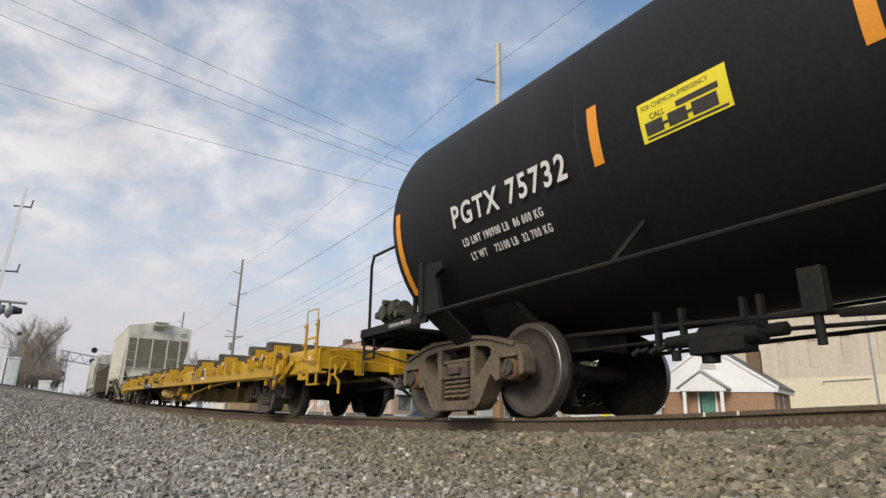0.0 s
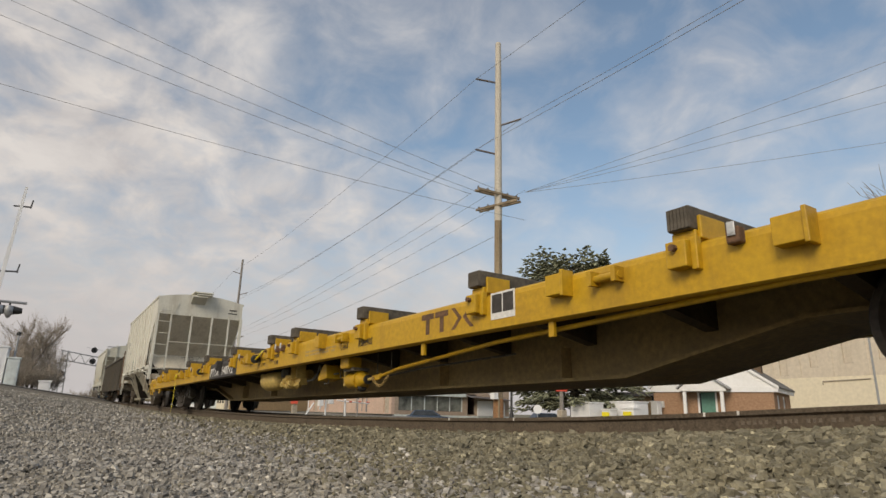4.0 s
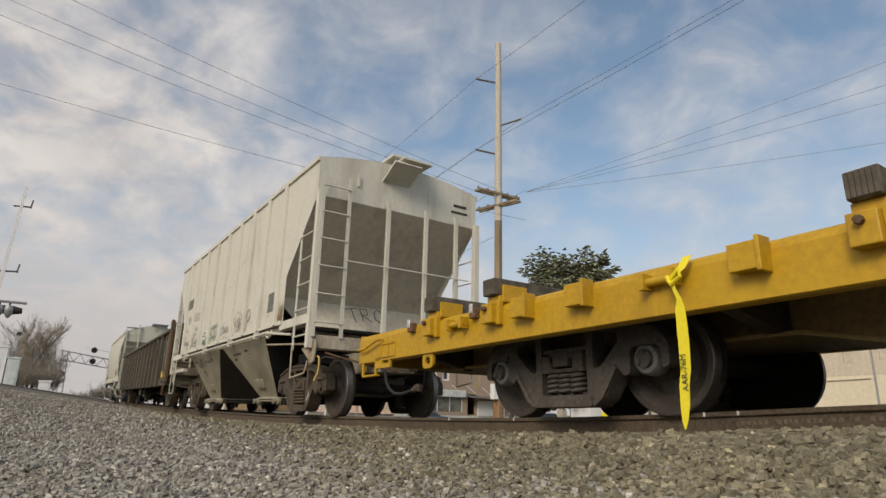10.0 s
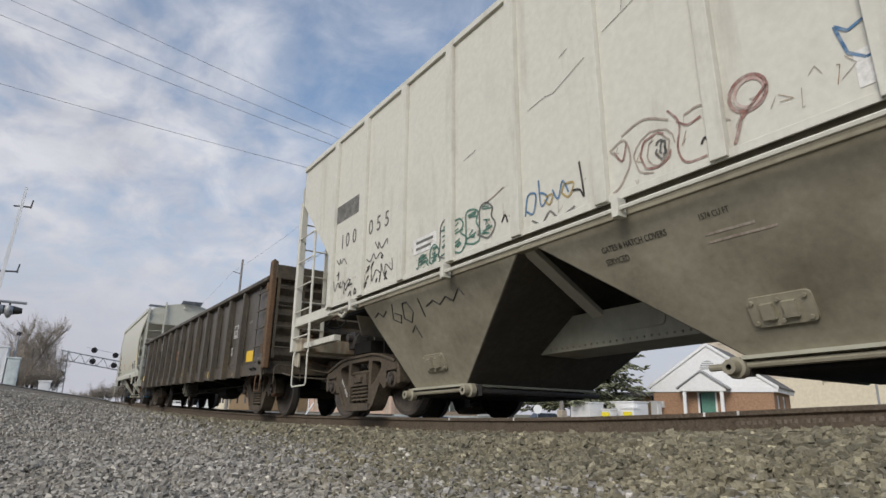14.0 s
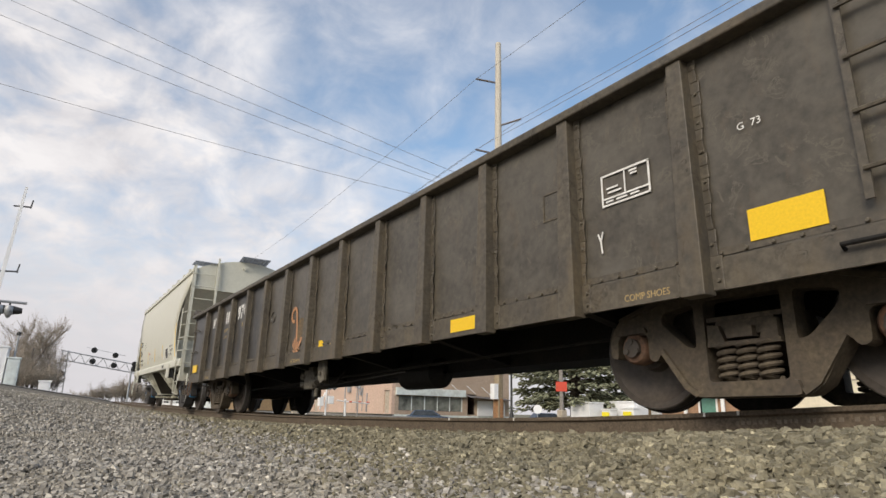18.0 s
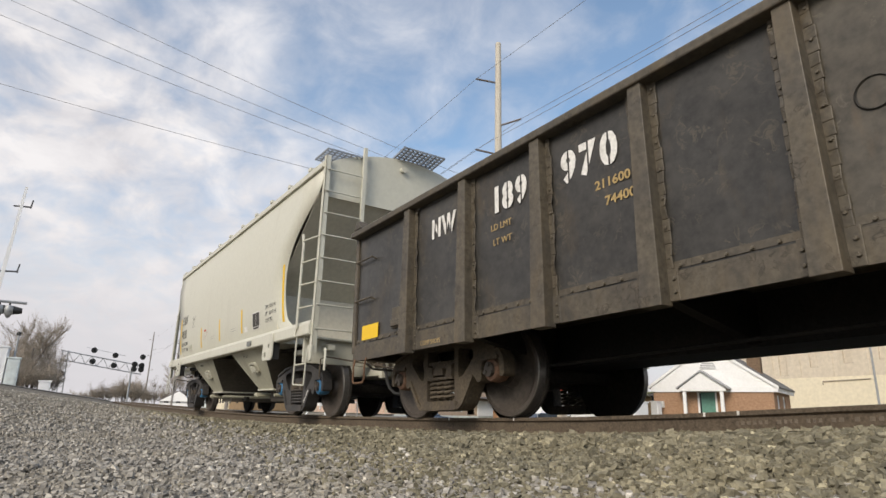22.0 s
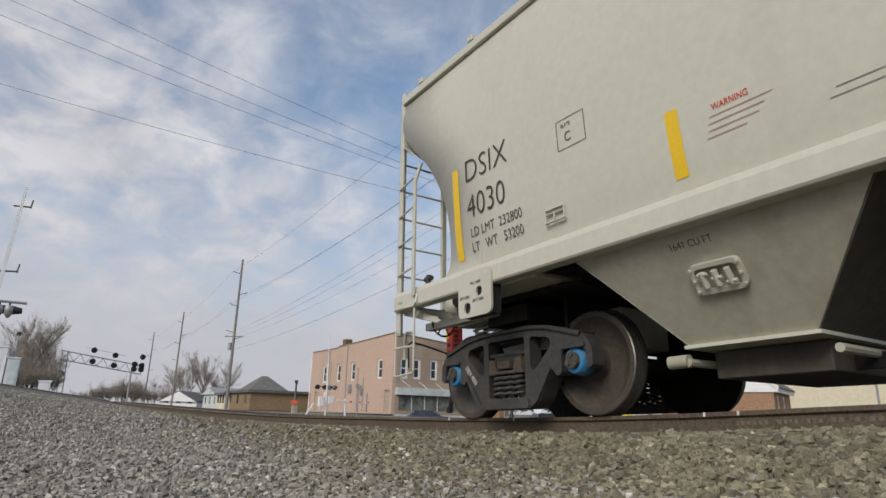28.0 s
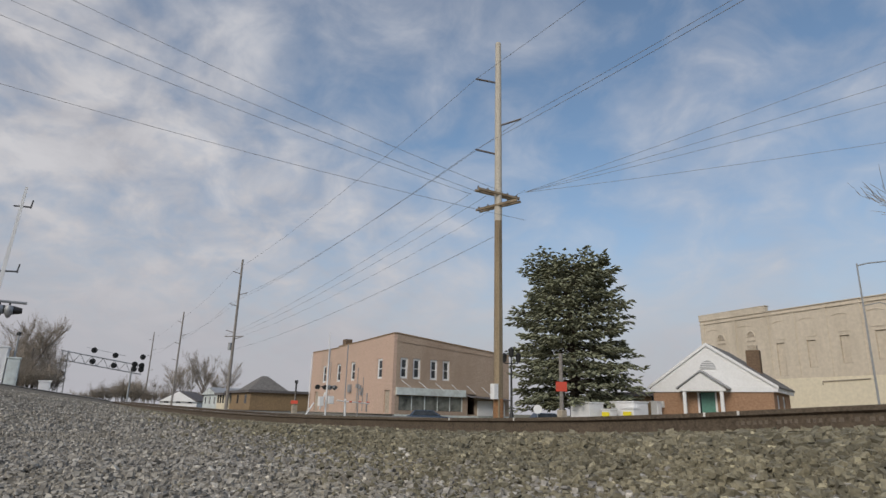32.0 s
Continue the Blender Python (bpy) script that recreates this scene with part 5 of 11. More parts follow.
    for k in range(20):
        x_, z, r, w = X(-21.56) + rng.random() * 0.58, 0.33 + rng.random() * 0.17, rng.uniform(0.025, 0.055), rng.uniform(0.05, 0.11)
        if k % 2:
            g.rod((x_, -1.14 - rng.random() * 0.1, z), (x_ + w, -1.14 - rng.random() * 0.1, z), r, 9)
        else:
            g.rod((x_, -1.27, z), (x_, -1.08, z), r, 9)
            g.rod((x_, -1.285, z), (x_, -1.27, z), r * 0.5, 6)
    part("brake_valve", g, "cream_yellow", car, "dusty yellow brake valve block", bevel=0.006)
    part("valve_bracket", Geo().box(X(-21.16), X(-20.92), -1.10, -1.085, 0.46, 0.66).box(X(-21.18), X(-21.16), -1.25, -1.085, 0.46, 0.68).box(X(-20.92), X(-20.90), -1.25, -1.085, 0.46, 0.68), "cream_yellow", car)
    part("small_reservoir", Geo().rod((X(-21.65), -0.9, 0.56), (X(-21.20), -0.9, 0.56), 0.08, 16), "cream_yellow", car)
    part("air_pipe", Geo().tube([(X(-20.90), -1.05, 0.42), (X(-20.65), -1.05, 0.43), (X(-20.50), -1.05, 0.50), (X(-20.52), -1.0, 0.66)], 0.013, 6), "cap_grey", car)
    part("air_pipe", Geo().tube([(X(-20.40), -1.05, 0.66), (X(-20.25), -1.08, 0.52), (X(-19.8), -1.1, 0.47), (X(-19.5), -1.12, 0.47)], 0.013, 6), "cap_grey", car)
    for x in (-26.3, -24.2, -20.0, -17.6, -15.4):
        part("sill_stiffener", Geo().box(X(x) - 0.012, X(x) + 0.012, -0.56, -0.42, 0.25, 0.55), "tan", car)
    funnel = Geo().prism([(1.02, 0.37), (1.34, 0.40), (1.34, 0.60), (1.24, 0.62), (1.17, 0.585), (1.02, 0.43)], -1.24, -0.98)
    part("valve_cover", funnel, "yellow", car, "yellow sheet valve cover", bevel=0.01)
    part("cover_foot", Geo().tube([(1.04, -1.14, 0.37), (1.06, -1.14, 0.33), (1.20, -1.14, 0.34), (1.22, -1.14, 0.38)], 0.012, 6), "valve_grime", car)
    # brake cylinder: turned body, bolted flange, cone and push rod
    cyl = part("brake_cylinder", Geo().lathe([(2.0, 0.0), (2.0, 0.09), (2.03, 0.108), (2.33, 0.110), (2.34, 0.0)], 28, "x", (0, -1.15, 0.335)), "yellow", car, "yellow brake cylinder")
    part("flange", Geo().lathe([(2.335, 0.0), (2.335, 0.130), (2.365, 0.130), (2.365, 0.0)], 28, "x", (0, -1.15, 0.335)), "yellow", cyl)
    part("cone", Geo().lathe([(2.365, 0.112), (2.40, 0.108), (2.50, 0.058), (2.53, 0.055), (2.53, 0.0)], 24, "x", (0, -1.15, 0.335)), "yellow", cyl)
    part("gland", Geo().lathe([(2.53, 0.062), (2.57, 0.062), (2.57, 0.0)], 18, "x", (0, -1.15, 0.335)), "rubber", cyl)
    part("drain_plug", Geo().lathe([(2.34, 0.0), (2.34, 0.055), (2.39, 0.065), (2.42, 0.04), (2.42, 0.0)], 14, "x", (0, -1.15, 0.24)), "rubber", cyl)
    for k in range(8):
        a = 2 * math.pi * k / 8
        part("bolt", shared("flange_bolt", lambda: mesh_of("bolt", Geo().rod((0, 0, 0), (0.022, 0, 0), 0.013, 6), "yellow")), None, cyl, at=pose(2.365, -1.15 + 0.120 * math.cos(a), 0.335 + 0.120 * math.sin(a)))
    part("nozzle", Geo().rod((1.94, -1.15, 0.36), (2.0, -1.15, 0.36), 0.045, 10), "yellow", cyl)
    part("push_rod", Geo().rod((2.57, -1.15, 0.335), (2.80, -1.16, 0.345), 0.022, 10), "cream_yellow", cyl)
    part("cylinder_bracket", Geo().prism(rounded([(2.08, 0.49), (2.34, 0.49), (2.34, 0.645), (2.08, 0.645)], 0.03, 3), -1.36, -1.15), "yellow", car, bevel=0.012)
    part("bracket_foot", Geo().box(2.08, 2.40, -1.30, -1.05, 0.455, 0.50), "valve_grime", car, bevel=0.006)
    part("air_pipe", Geo().tube([(1.94, -1.15, 0.36), (1.80, -1.14, 0.36), (1.68, -1.12, 0.40), (1.55, -1.08, 0.41), (1.40, -1.0, 0.44)], 0.014, 6), "yellow", car)
    part("pipe_post", Geo().box(1.80, 1.835, -1.16, -1.14, 0.27, 0.66), "cream_yellow", car)
    part("long_pipe", Geo().tube([(1.2, -0.75, 0.36), (2.2, -0.75, 0.40), (3.4, -0.8, 0.46), (5.2, -0.8, 0.50)], 0.012, 6), "valve_grime", car)
    part("lever_plate", Geo().prism([(2.74, 0.375), (2.98, 0.395), (3.02, 0.36), (2.96, 0.32), (2.78, 0.305), (2.72, 0.335)], -1.19, -1.165), "yellow", car, "pale yellow brake lever plate", bevel=0.006)
    part("lever_pin", Geo().rod((2.80, -1.21, 0.34), (2.80, -1.14, 0.34), 0.018, 8), "rust", car)
    g = Geo().tube([(2.98, -1.19, 0.355), (3.45, -1.21, 0.42), (5.5, -1.3, 0.55), (8.4, -1.42, 0.63), (11.06, -1.46, 0.62)], 0.022, 8)
    part("brake_rod", g, "yellow", car, "yellow brake rod")
    link = mesh_of("chain_link", Geo().tube([(0.028 * math.cos(a), 0.0, 0.016 * math.sin(a)) for a in [i * math.pi / 6 for i in range(13)]], 0.007, 6), "chain_dust")
    for k in range(13):
        t = k / 12
        part("chain_link", link, None, car, at=pose(2.80 + 0.40 * t, -1.21, 0.335 - 0.10 * math.sin(math.pi * t), 90 * (k % 2), 40 - 80 * t, 0))
    for x, z in ((2.72, 0.62), (3.10, 0.60), (1.55, 0.60)):
        part("hanger_rod", Geo().rod((x, -1.1, 0.40), (x, -1.1, z + 0.06), 0.008, 5), "valve_grime", car)
    for x in (-16.6, -14.6, -12.0, -10.2):
        part("rod_hanger", Geo().box(X(x) - 0.03, X(x) + 0.03, -1.45, -1.42, 0.5, 0.66), "yellow", car)
    for k in range(14):
        t = k / 13
        x_ = X(-9.95) + 0.62 * t
        part("chain_link", shared("link", lambda: mesh_of("chain_link", Geo().lathe([(-0.012, 0.022), (0, 0.034), (0.012, 0.022), (-0.012, 0.022)], 8), "rust")), None, car, at=pose(x_, -1.46, 0.60 - 0.16 * math.sin(math.pi * t), 0, 0, 90 * (k % 2)))
    # fold-down ramp hinges near the front
    hinge = part("stanchion_hinge", Geo().prism([(11.94, 0.93), (11.99, 1.01), (12.10, 1.01), (12.17, 0.90), (12.10, 0.58), (12.02, 0.51), (11.90, 0.60)], -1.60, -1.53), "yellow", car, "folded yellow hitch hinge", bevel=0.012)
    part("hinge_plate", Geo().prism([(11.80, 0.88), (11.87, 0.90), (11.70, 0.50), (11.60, 0.45), (11.57, 0.56)], -1.56, -1.52), "yellow", hinge, bevel=0.006)
    part("hinge_arm", Geo().prism([(12.08, 0.70), (12.13, 0.63), (12.43, 0.78), (12.40, 0.86), (12.30, 0.84)], -1.545, -1.515), "yellow", hinge, bevel=0.006)
    part("hinge_cheek", Geo().prism([(11.88, 0.98), (11.95, 0.99), (11.86, 0.60), (11.80, 0.58)], -1.66, -1.60), "yellow", hinge, bevel=0.006)
    part("hinge_cover", Geo().prism(rounded([(11.98, 0.78), (12.12, 0.80), (12.13, 0.64), (12.0, 0.60)], 0.03, 3), -1.66, -1.60), "yellow", hinge, bevel=0.012)
    part("hinge_pin", Geo().rod((11.78, -1.60, 0.60), (12.02, -1.60, 0.57), 0.035, 10), "rust", hinge)
    part("hinge_pin", Geo().rod((12.0, -1.64, 0.93), (12.12, -1.64, 0.93), 0.035, 10), "rust", hinge)
    # end sills, grab irons, steps, side ladders
    for s, xe in ((1, B), (-1, A)):
        g = Geo().box(xe - s * 0.04, xe, -1.49, 1.49, 0.69 if s > 0 else 0.62, Z1)
        g.box(xe, xe + s * 0.10, -0.45, 0.45, 0.64, 0.90) if s < 0 else None
        part("end_sill", g, "yellow", car, bevel=0.008)
        for y in (-1, 1):
            if s < 0:
                part("grab_iron", Geo().tube([(xe, y * 1.35, 0.92), (xe + s * 0.08, y * 1.35, 0.92), (xe + s * 0.08, y * 0.8, 0.92), (xe, y * 0.8, 0.92)], 0.014, 6), "yellow", car)
            # a sill step of flat bar, and the pressed bracket beside it
            u0, u1 = xe - s * 0.44, xe - s * 0.10
            stp = Geo().box(u0 - 0.018, u0 + 0.018, y * 1.47, y * 1.50, 0.49, 0.68).box(u1 - 0.018, u1 + 0.018, y * 1.47, y * 1.50, 0.49, 0.68)
            stp.box(min(u0, u1) - 0.018, max(u0, u1) + 0.018, y * 1.44, y * 1.50, 0.465, 0.49)
            part("side_step", stp, "yellow", car, bevel=0.006)
            c0, c1 = xe - s * 0.80, xe - s * 0.46
            clip = plate(Geo(), [(min(c0, c1), 0.55), (max(c0, c1), 0.55), (max(c0, c1), 0.69), (min(c0, c1), 0.69)], [rounded([(min(c0, c1) + 0.14, 0.60), (max(c0, c1) - 0.03, 0.60), (max(c0, c1) - 0.03, 0.66), (min(c0, c1) + 0.14, 0.66)], 0.02, 2)], y * 1.47, y * 1.50)
            part("step_bracket", clip, "yellow", car, bevel=0.008)
        build_coupler(car, xe, s, "truck_brown", lever_mat="yellow")
        part("side_grab", Geo().tube([(xe - s * 0.06, -1.49, 0.80), (xe - s * 0.07, -1.56, 0.80), (xe - s * 0.25, -1.56, 0.795), (xe - s * 0.50, -1.56, 0.86), (xe - s * 0.62, -1.56, 0.88), (xe - s * 0.63, -1.49, 0.88)], 0.014, 8), "yellow", car)
        card = plate(Geo(), [(-0.17, -0.085), (0.17, -0.085), (0.17, 0.085), (-0.17, 0.085)], [[(-0.15, -0.065), (-0.01, -0.065), (-0.01, 0.065), (-0.15, 0.065)], [(0.01, -0.065), (0.15, -0.065), (0.15, 0.065), (0.01, 0.065)]], -0.012, 0.0)
        part("card_holder", card, "yellow", car, at=pose(xe - s * 0.76, -1.50, 0.755))
        eye = plate(Geo(), rounded([(-0.10, -0.075), (0.10, -0.075), (0.10, 0.10), (-0.10, 0.10)], 0.06, 4), [rounded([(-0.045, -0.035), (0.045, -0.035), (0.045, 0.045), (-0.045, 0.045)], 0.045, 4)], -0.015, 0.015)
        part("tow_eye", eye, "yellow", car, at=pose(xe - s * 1.58, -1.46, 0.56))
    for y in (-1, 1):
        # flat posts bolted to the sill, with a bar that folds between them
        hold = part("hand_hold", Geo().box(12.84, 12.885, y * 1.50, y * 1.535, 0.83, 1.35), "yellow", car, "yellow folding hand hold", bevel=0.006)
        part("post", Geo().box(13.285, 13.33, y * 1.50, y * 1.535, 0.83, 1.37), "yellow", hold, bevel=0.006)
        part("rail", Geo().tube([(12.86, y * 1.52, 1.30), (12.855, y * 1.52, 1.52), (12.87, y * 1.52, 1.54), (13.27, y * 1.52, 1.53), (13.285, y * 1.52, 1.51), (13.30, y * 1.52, 1.30)], 0.009, 6), "yellow", hold)
        part("rail", Geo().box(12.86, 13.31, y * 1.515, y * 1.527, 1.105, 1.135), "yellow", hold)
        for x in (12.8625, 13.3075):
            for z in (0.87, 1.03, 1.30):
                part("bolt", Geo().rod((x, y * 1.535, z), (x, y * 1.56, z), 0.018, 6), "yellow", hold)
    # coupler pocket, hose trolley and rods under the leading end
    pocket = plate(Geo(), [(-0.40, 0.66), (0.40, 0.66), (0.40, 1.0), (-0.40, 1.0)], [[(-0.27, 0.72), (0.27, 0.72), (0.27, 0.96), (-0.27, 0.96)]], -0.06, 0.06)
    part("coupler_pocket", pocket, "yellow", car, "yellow coupler pocket frame", at=pose(B + 0.20, 0, 0, 0, 0, 90))
    part("pocket_hood", Geo().box(B, B + 0.26, -0.40, 0.40, 0.985, 1.005).box(B, B + 0.22, -0.40, -0.36, 0.66, 0.985).box(B, B + 0.22, 0.36, 0.40, 0.66, 0.985), "yellow", car)
    # black boxes added to hide the lit underside and give its shade
    part("draft_box", Geo().box(B - 3.6, B + 0.02, -0.38, 0.38, 0.50, 0.90).box(B - 1.2, B - 0.06, -1.46, 1.46, 0.70, 0.92), "frame_black", car, "black draft sill added to fill the shade under the end")
    part("end_channel", Geo().box(B, B + 0.05, -0.96, -0.86, 0.62, 0.96).box(B + 0.05, B + 0.07, -0.98, -0.84, 0.62, 0.96), "yellow", car, bevel=0.006)
    part("trolley_rod", Geo().tube([(B - 0.75, -0.50, 0.66), (B - 0.1, -0.48, 0.60), (B + 0.35, -0.45, 0.51)], 0.026, 8).rod((B - 0.05, -0.48, 0.595), (B + 0.20, -0.46, 0.545), 0.034, 10), "valve_grime", car, "grimy hose trolley rod")
    part("trolley_beam", Geo().hull([(B - 0.95, -0.47, 0.42), (B + 0.32, -0.47, 0.47), (B + 0.32, -0.40, 0.47), (B - 0.95, -0.40, 0.42)], [(B - 0.95, -0.47, 0.47), (B + 0.32, -0.47, 0.515), (B + 0.32, -0.40, 0.515), (B - 0.95, -0.40, 0.47)]), "frame_black", car, "black hose trolley beam", bevel=0.008)
    part("hose_joint", Geo().rod((B + 0.30, -0.45, 0.50), (B + 0.48, -0.45, 0.46), 0.04, 10).box(B + 0.36, B + 0.44, -0.50, -0.40, 0.46, 0.58).rod((B + 0.40, -0.45, 0.58), (B + 0.28, -0.45, 0.60), 0.014, 6), "valve_grime", car, bevel=0.006)
    for x in (-0.62, -0.25):
        part("trolley_hanger", Geo().box(B + x - 0.03, B + x + 0.03, -0.46, -0.42, 0.44, 0.72), "frame_black", car)
    part("end_grab", Geo().tube([(B, -1.34, 0.94), (B + 0.07, -1.34, 0.94), (B + 0.08, -1.30, 0.95), (B + 0.08, -0.66, 0.97), (B, -0.64, 0.97)], 0.013, 6), "yellow", car)
    part("lever_handle", Geo().tube([(B + 0.03, -1.28, 0.74), (B + 0.10, -1.28, 0.70), (B + 0.11, -1.30, 0.60), (B + 0.13, -1.24, 0.52), (B + 0.13, -1.24, 0.36)], 0.020, 8).tube([(B + 0.02, -1.10, 0.80), (B + 0.09, -1.14, 0.76), (B + 0.08, -1.20, 0.66), (B + 0.05, -1.34, 0.60), (B + 0.05, -1.36, 0.46)], 0.020, 8), "yellow", car, "bent yellow lever handle")
    part("placard", Geo().box(13.02, 13.09, -1.512, -1.506, 0.80, 0.88), "white_paint", car)
    sets += build_truck(car, -9.755, 0.419, "truck_grey", "cap_grey") + build_truck(car, 9.755, 0.419, "truck_grey", "cap_grey")


build_flat_car()


# ---- older grey covered hopper ----
def build_grey_hopper():
    mid = -40.77
    car, sets = new_car("covered_hopper", "weathered light grey ribbed covered hopper car with graffiti and rust runs", "hopper car", mid, 3.93)
    X = lambda x: x - mid
    Y, ZT, ZB = 1.55, 4.0, 1.46
    XT, XB = 5.28, 3.88
    side = [(-XT, ZT), (-XT, 3.40), (-4.12, 2.24), (-4.12, ZB), (4.12, ZB), (4.12, 2.24), (XT, 3.40), (XT, ZT)]
    for s in (-1, 1):
        part("side_sheet", Geo().prism(side, s * (Y - 0.012), s * Y), "grey_hopper", car)
        part("roof_rail", Geo().box(-XT, XT, s * (Y - 0.06), s * (Y + 0.035), ZT - 0.02, ZT + 0.06), "grey_hopper", car, bevel=0.008)
        for x in (-44.75, -43.81, -42.80, -41.82, -40.80, -39.83, -38.88, -37.93, -36.98):
            part("rib", Geo().prism([(X(x) - 0.066, s * Y), (X(x) - 0.058, s * (Y + 0.050)), (X(x) + 0.058, s * (Y + 0.050)), (X(x) + 0.066, s * Y)], ZB, ZT - 0.02, "z"), "grey_hopper", car, bevel=0.006)
        part("side_lip", Geo().box(-4.12, 4.12, s * (Y + 0.003), s * (Y + 0.02), ZB - 0.01, ZB + 0.05), "grey_hopper", car, bevel=0.004)
        # the sill's dark colour carries the shade under the overhanging side
        part("side_sill", Geo().box(-5.2, 5.2, s * (Y - 0.12), s * (Y - 0.045), ZB - 0.12, ZB + 0.02), "bay_grime", car, "recessed side sill, its shade put into the colour", bevel=0.008)
        g = Geo().tube([(-3.9, s * (Y + 0.06), ZB - 0.10), (3.5, s * (Y + 0.06), ZB - 0.10), (4.6, s * Y, ZB - 0.22)], 0.02, 6)
        for x in (-3.2, -1.1, 1.1, 2.9):
            g.box(x - 0.03, x + 0.03, s * Y, s * (Y + 0.09), ZB - 0.16, ZB - 0.02)
        part("air_pipe", g, "grey_hopper", car)
    g = Geo()
    n = 10
    arc = [(-Y + 2 * Y * k / n, ZT + 0.04 + 0.20 * (1 - ((k - n / 2) / (n / 2)) ** 2)) for k in range(n + 1)]
    loft(g, [[(-XT, y, z) for y, z in arc], [(XT, y, z) for y, z in arc]])
    g.f = [q[::-1] for q in g.f]
    part("roof", g, "grey_hopper", car)
    part("running_board", Geo().box(-5.5, 5.5, -0.35, 0.35, ZT + 0.30, ZT + 0.34).box(5.35, 5.75, -0.28, 0.28, ZT + 0.18, ZT + 0.21), "grey_hopper", car)
    for x in (-3.6, -1.2, 1.2, 3.6):
        part("hatch", Geo().box(x - 0.5, x + 0.5, 0.5, 1.1, ZT + 0.15, ZT + 0.28), "grey_hopper", car, bevel=0.01)
    for s in (-1, 1):
        # end panel, slope sheet, and the posts of the end cage
        part("end_panel", Geo().prism([(-Y, 3.40), (Y, 3.40)] + arc[::-1], s * (XT - 0.014), s * (XT - 0.002), "x"), "grey_hopper", car)
        g = Geo()
        g.hull([(s * XT, -Y * 0.99, 3.40), (s * XT, Y * 0.99, 3.40), (s * (XT - 0.02), Y * 0.99, 3.38), (s * (XT - 0.02), -Y * 0.99, 3.38)], [(s * 3.62, -Y * 0.99, 1.98), (s * 3.62, Y * 0.99, 1.98), (s * 3.60, Y * 0.99, 1.96), (s * 3.60, -Y * 0.99, 1.96)])
        part("slope_sheet", g, "slope_dusty", car, "dusty streaked slope sheet")
        g = Geo()
        g.hull([(s * 3.63, -Y * 0.99, 1.99), (s * 3.63, Y * 0.99, 1.99), (s * 3.60, Y * 0.99, 1.98), (s * 3.60, -Y * 0.99, 1.98)], [(s * 4.16, -Y * 0.62, 1.15), (s * 4.16, Y * 0.62, 1.15), (s * 4.13, Y * 0.62, 1.15), (s * 4.13, -Y * 0.62, 1.15)])
        part("slope_sheet", g, "slope_dusty", car, "dusty streaked slope sheet")
        for y in (-0.86, 0.52):
            part("end_bracket", Geo().box(s * XT, s * (XT + 0.03), y - 0.02, y + 0.02, 3.68, 3.86), "grey_hopper", car)
        part("end_deck", Geo().box(s * 3.4, s * 5.35, -0.33, 0.33, 0.70, 1.05).box(s * 5.1, s * 5.38, -1.5, 1.5, 0.98, 1.18), "end_rusty", car, "rust-streaked beige end sill", bevel=0.01)
        for y in (-1.52, 1.52):
            part("corner_post", Geo().box(s * 5.28, s * 5.38, y - 0.05, y + 0.05, 0.98, 3.45), "grey_hopper", car, bevel=0.006)
            part("sill_beam", Geo().box(s * 4.0, s * 5.38, y - 0.03, y + 0.03, 1.36, 1.50), "grey_hopper", car, bevel=0.006)
            lad = ladder(car, s * 4.72, s * 5.33, y * 1.015, 0.98, 3.0, 5, "grey_hopper", "grey side ladder")
            stirrup(car, s * 5.02, y * 1.01, 1.0, 0.45, 0.55, "grey_hopper", 0.013) if s < 0 else None
            None if s < 0 else part("grab_iron", Geo().tube([(s * 5.44, y * 0.93, 0.86), (s * 5.58, y * 0.95, 0.84), (s * 5.60, y * 0.95, 0.76), (s * 5.58, y * 0.95, 0.62), (s * 5.52, y * 0.97, 0.50)], 0.013, 6), "cream_yellow" if s > 0 else "grey_hopper", car)
        ladder(car, -1.5, -1.05, s * 5.40, 1.15, 3.75, 6, "grey_hopper", "grey end ladder", along="y")
        for y in (-0.32, 0.42, 1.05):
            part("end_post", Geo().box(s * 5.34, s * 5.40, y - 0.03, y + 0.03, 1.15, 3.5), "grey_hopper", car)
        part("hand_rail", Geo().tube([(s * 5.42, -1.05, 2.36), (s * 5.44, 0.0, 2.36), (s * 5.42, 1.3, 2.36)], 0.013, 6), "grey_hopper", car)
        part("cross_rod", Geo().tube([(s * 5.45, -1.30, 0.92), (s * 5.52, -1.1, 0.86), (s * 5.55, -0.4, 0.74), (s * 5.62, -0.15, 0.70)], 0.016, 6), "rust", car)
        for y in (-1, 1):
            part("corner_plate", Geo().prism(rounded([(s * 5.24, 0.74), (s * 5.42, 0.78), (s * 5.46, 1.02), (s * 5.40, 1.12), (s * 5.26, 1.10)], 0.04, 3), y * 1.44, y * 1.47), "end_rusty", car, "rust-stained corner gusset plate", bevel=0.006)
            if s < 0:
                continue
            part("side_gusset", Geo().prism([(s * 4.72, 1.02), (s * 5.26, 1.08), (s * 5.12, 0.80)], y * 1.38, y * 1.40), "end_rusty", car, "rust-streaked triangular gusset")
            part("sill_rod", Geo().rod((s * 3.3, y * 1.52, 1.18), (s * 5.1, y * 1.46, 1.06), 0.016, 6), "end_rusty", car)
            part("sill_rod", Geo().rod((s * 5.2, y * 1.30, 1.10), (s * 5.42, y * 0.4, 1.06), 0.018, 6), "truck_brown", car)
            post_g = Geo().rod((s * 4.74, y * 1.56, 1.05), (s * 4.76, y * 1.56, 0.56), 0.014, 6).rod((s * 4.76, y * 1.56, 0.56), (s * 5.26, y * 1.53, 0.62), 0.014, 6).rod((s * 5.26, y * 1.53, 0.62), (s * 5.28, y * 1.50, 0.80), 0.014, 6)
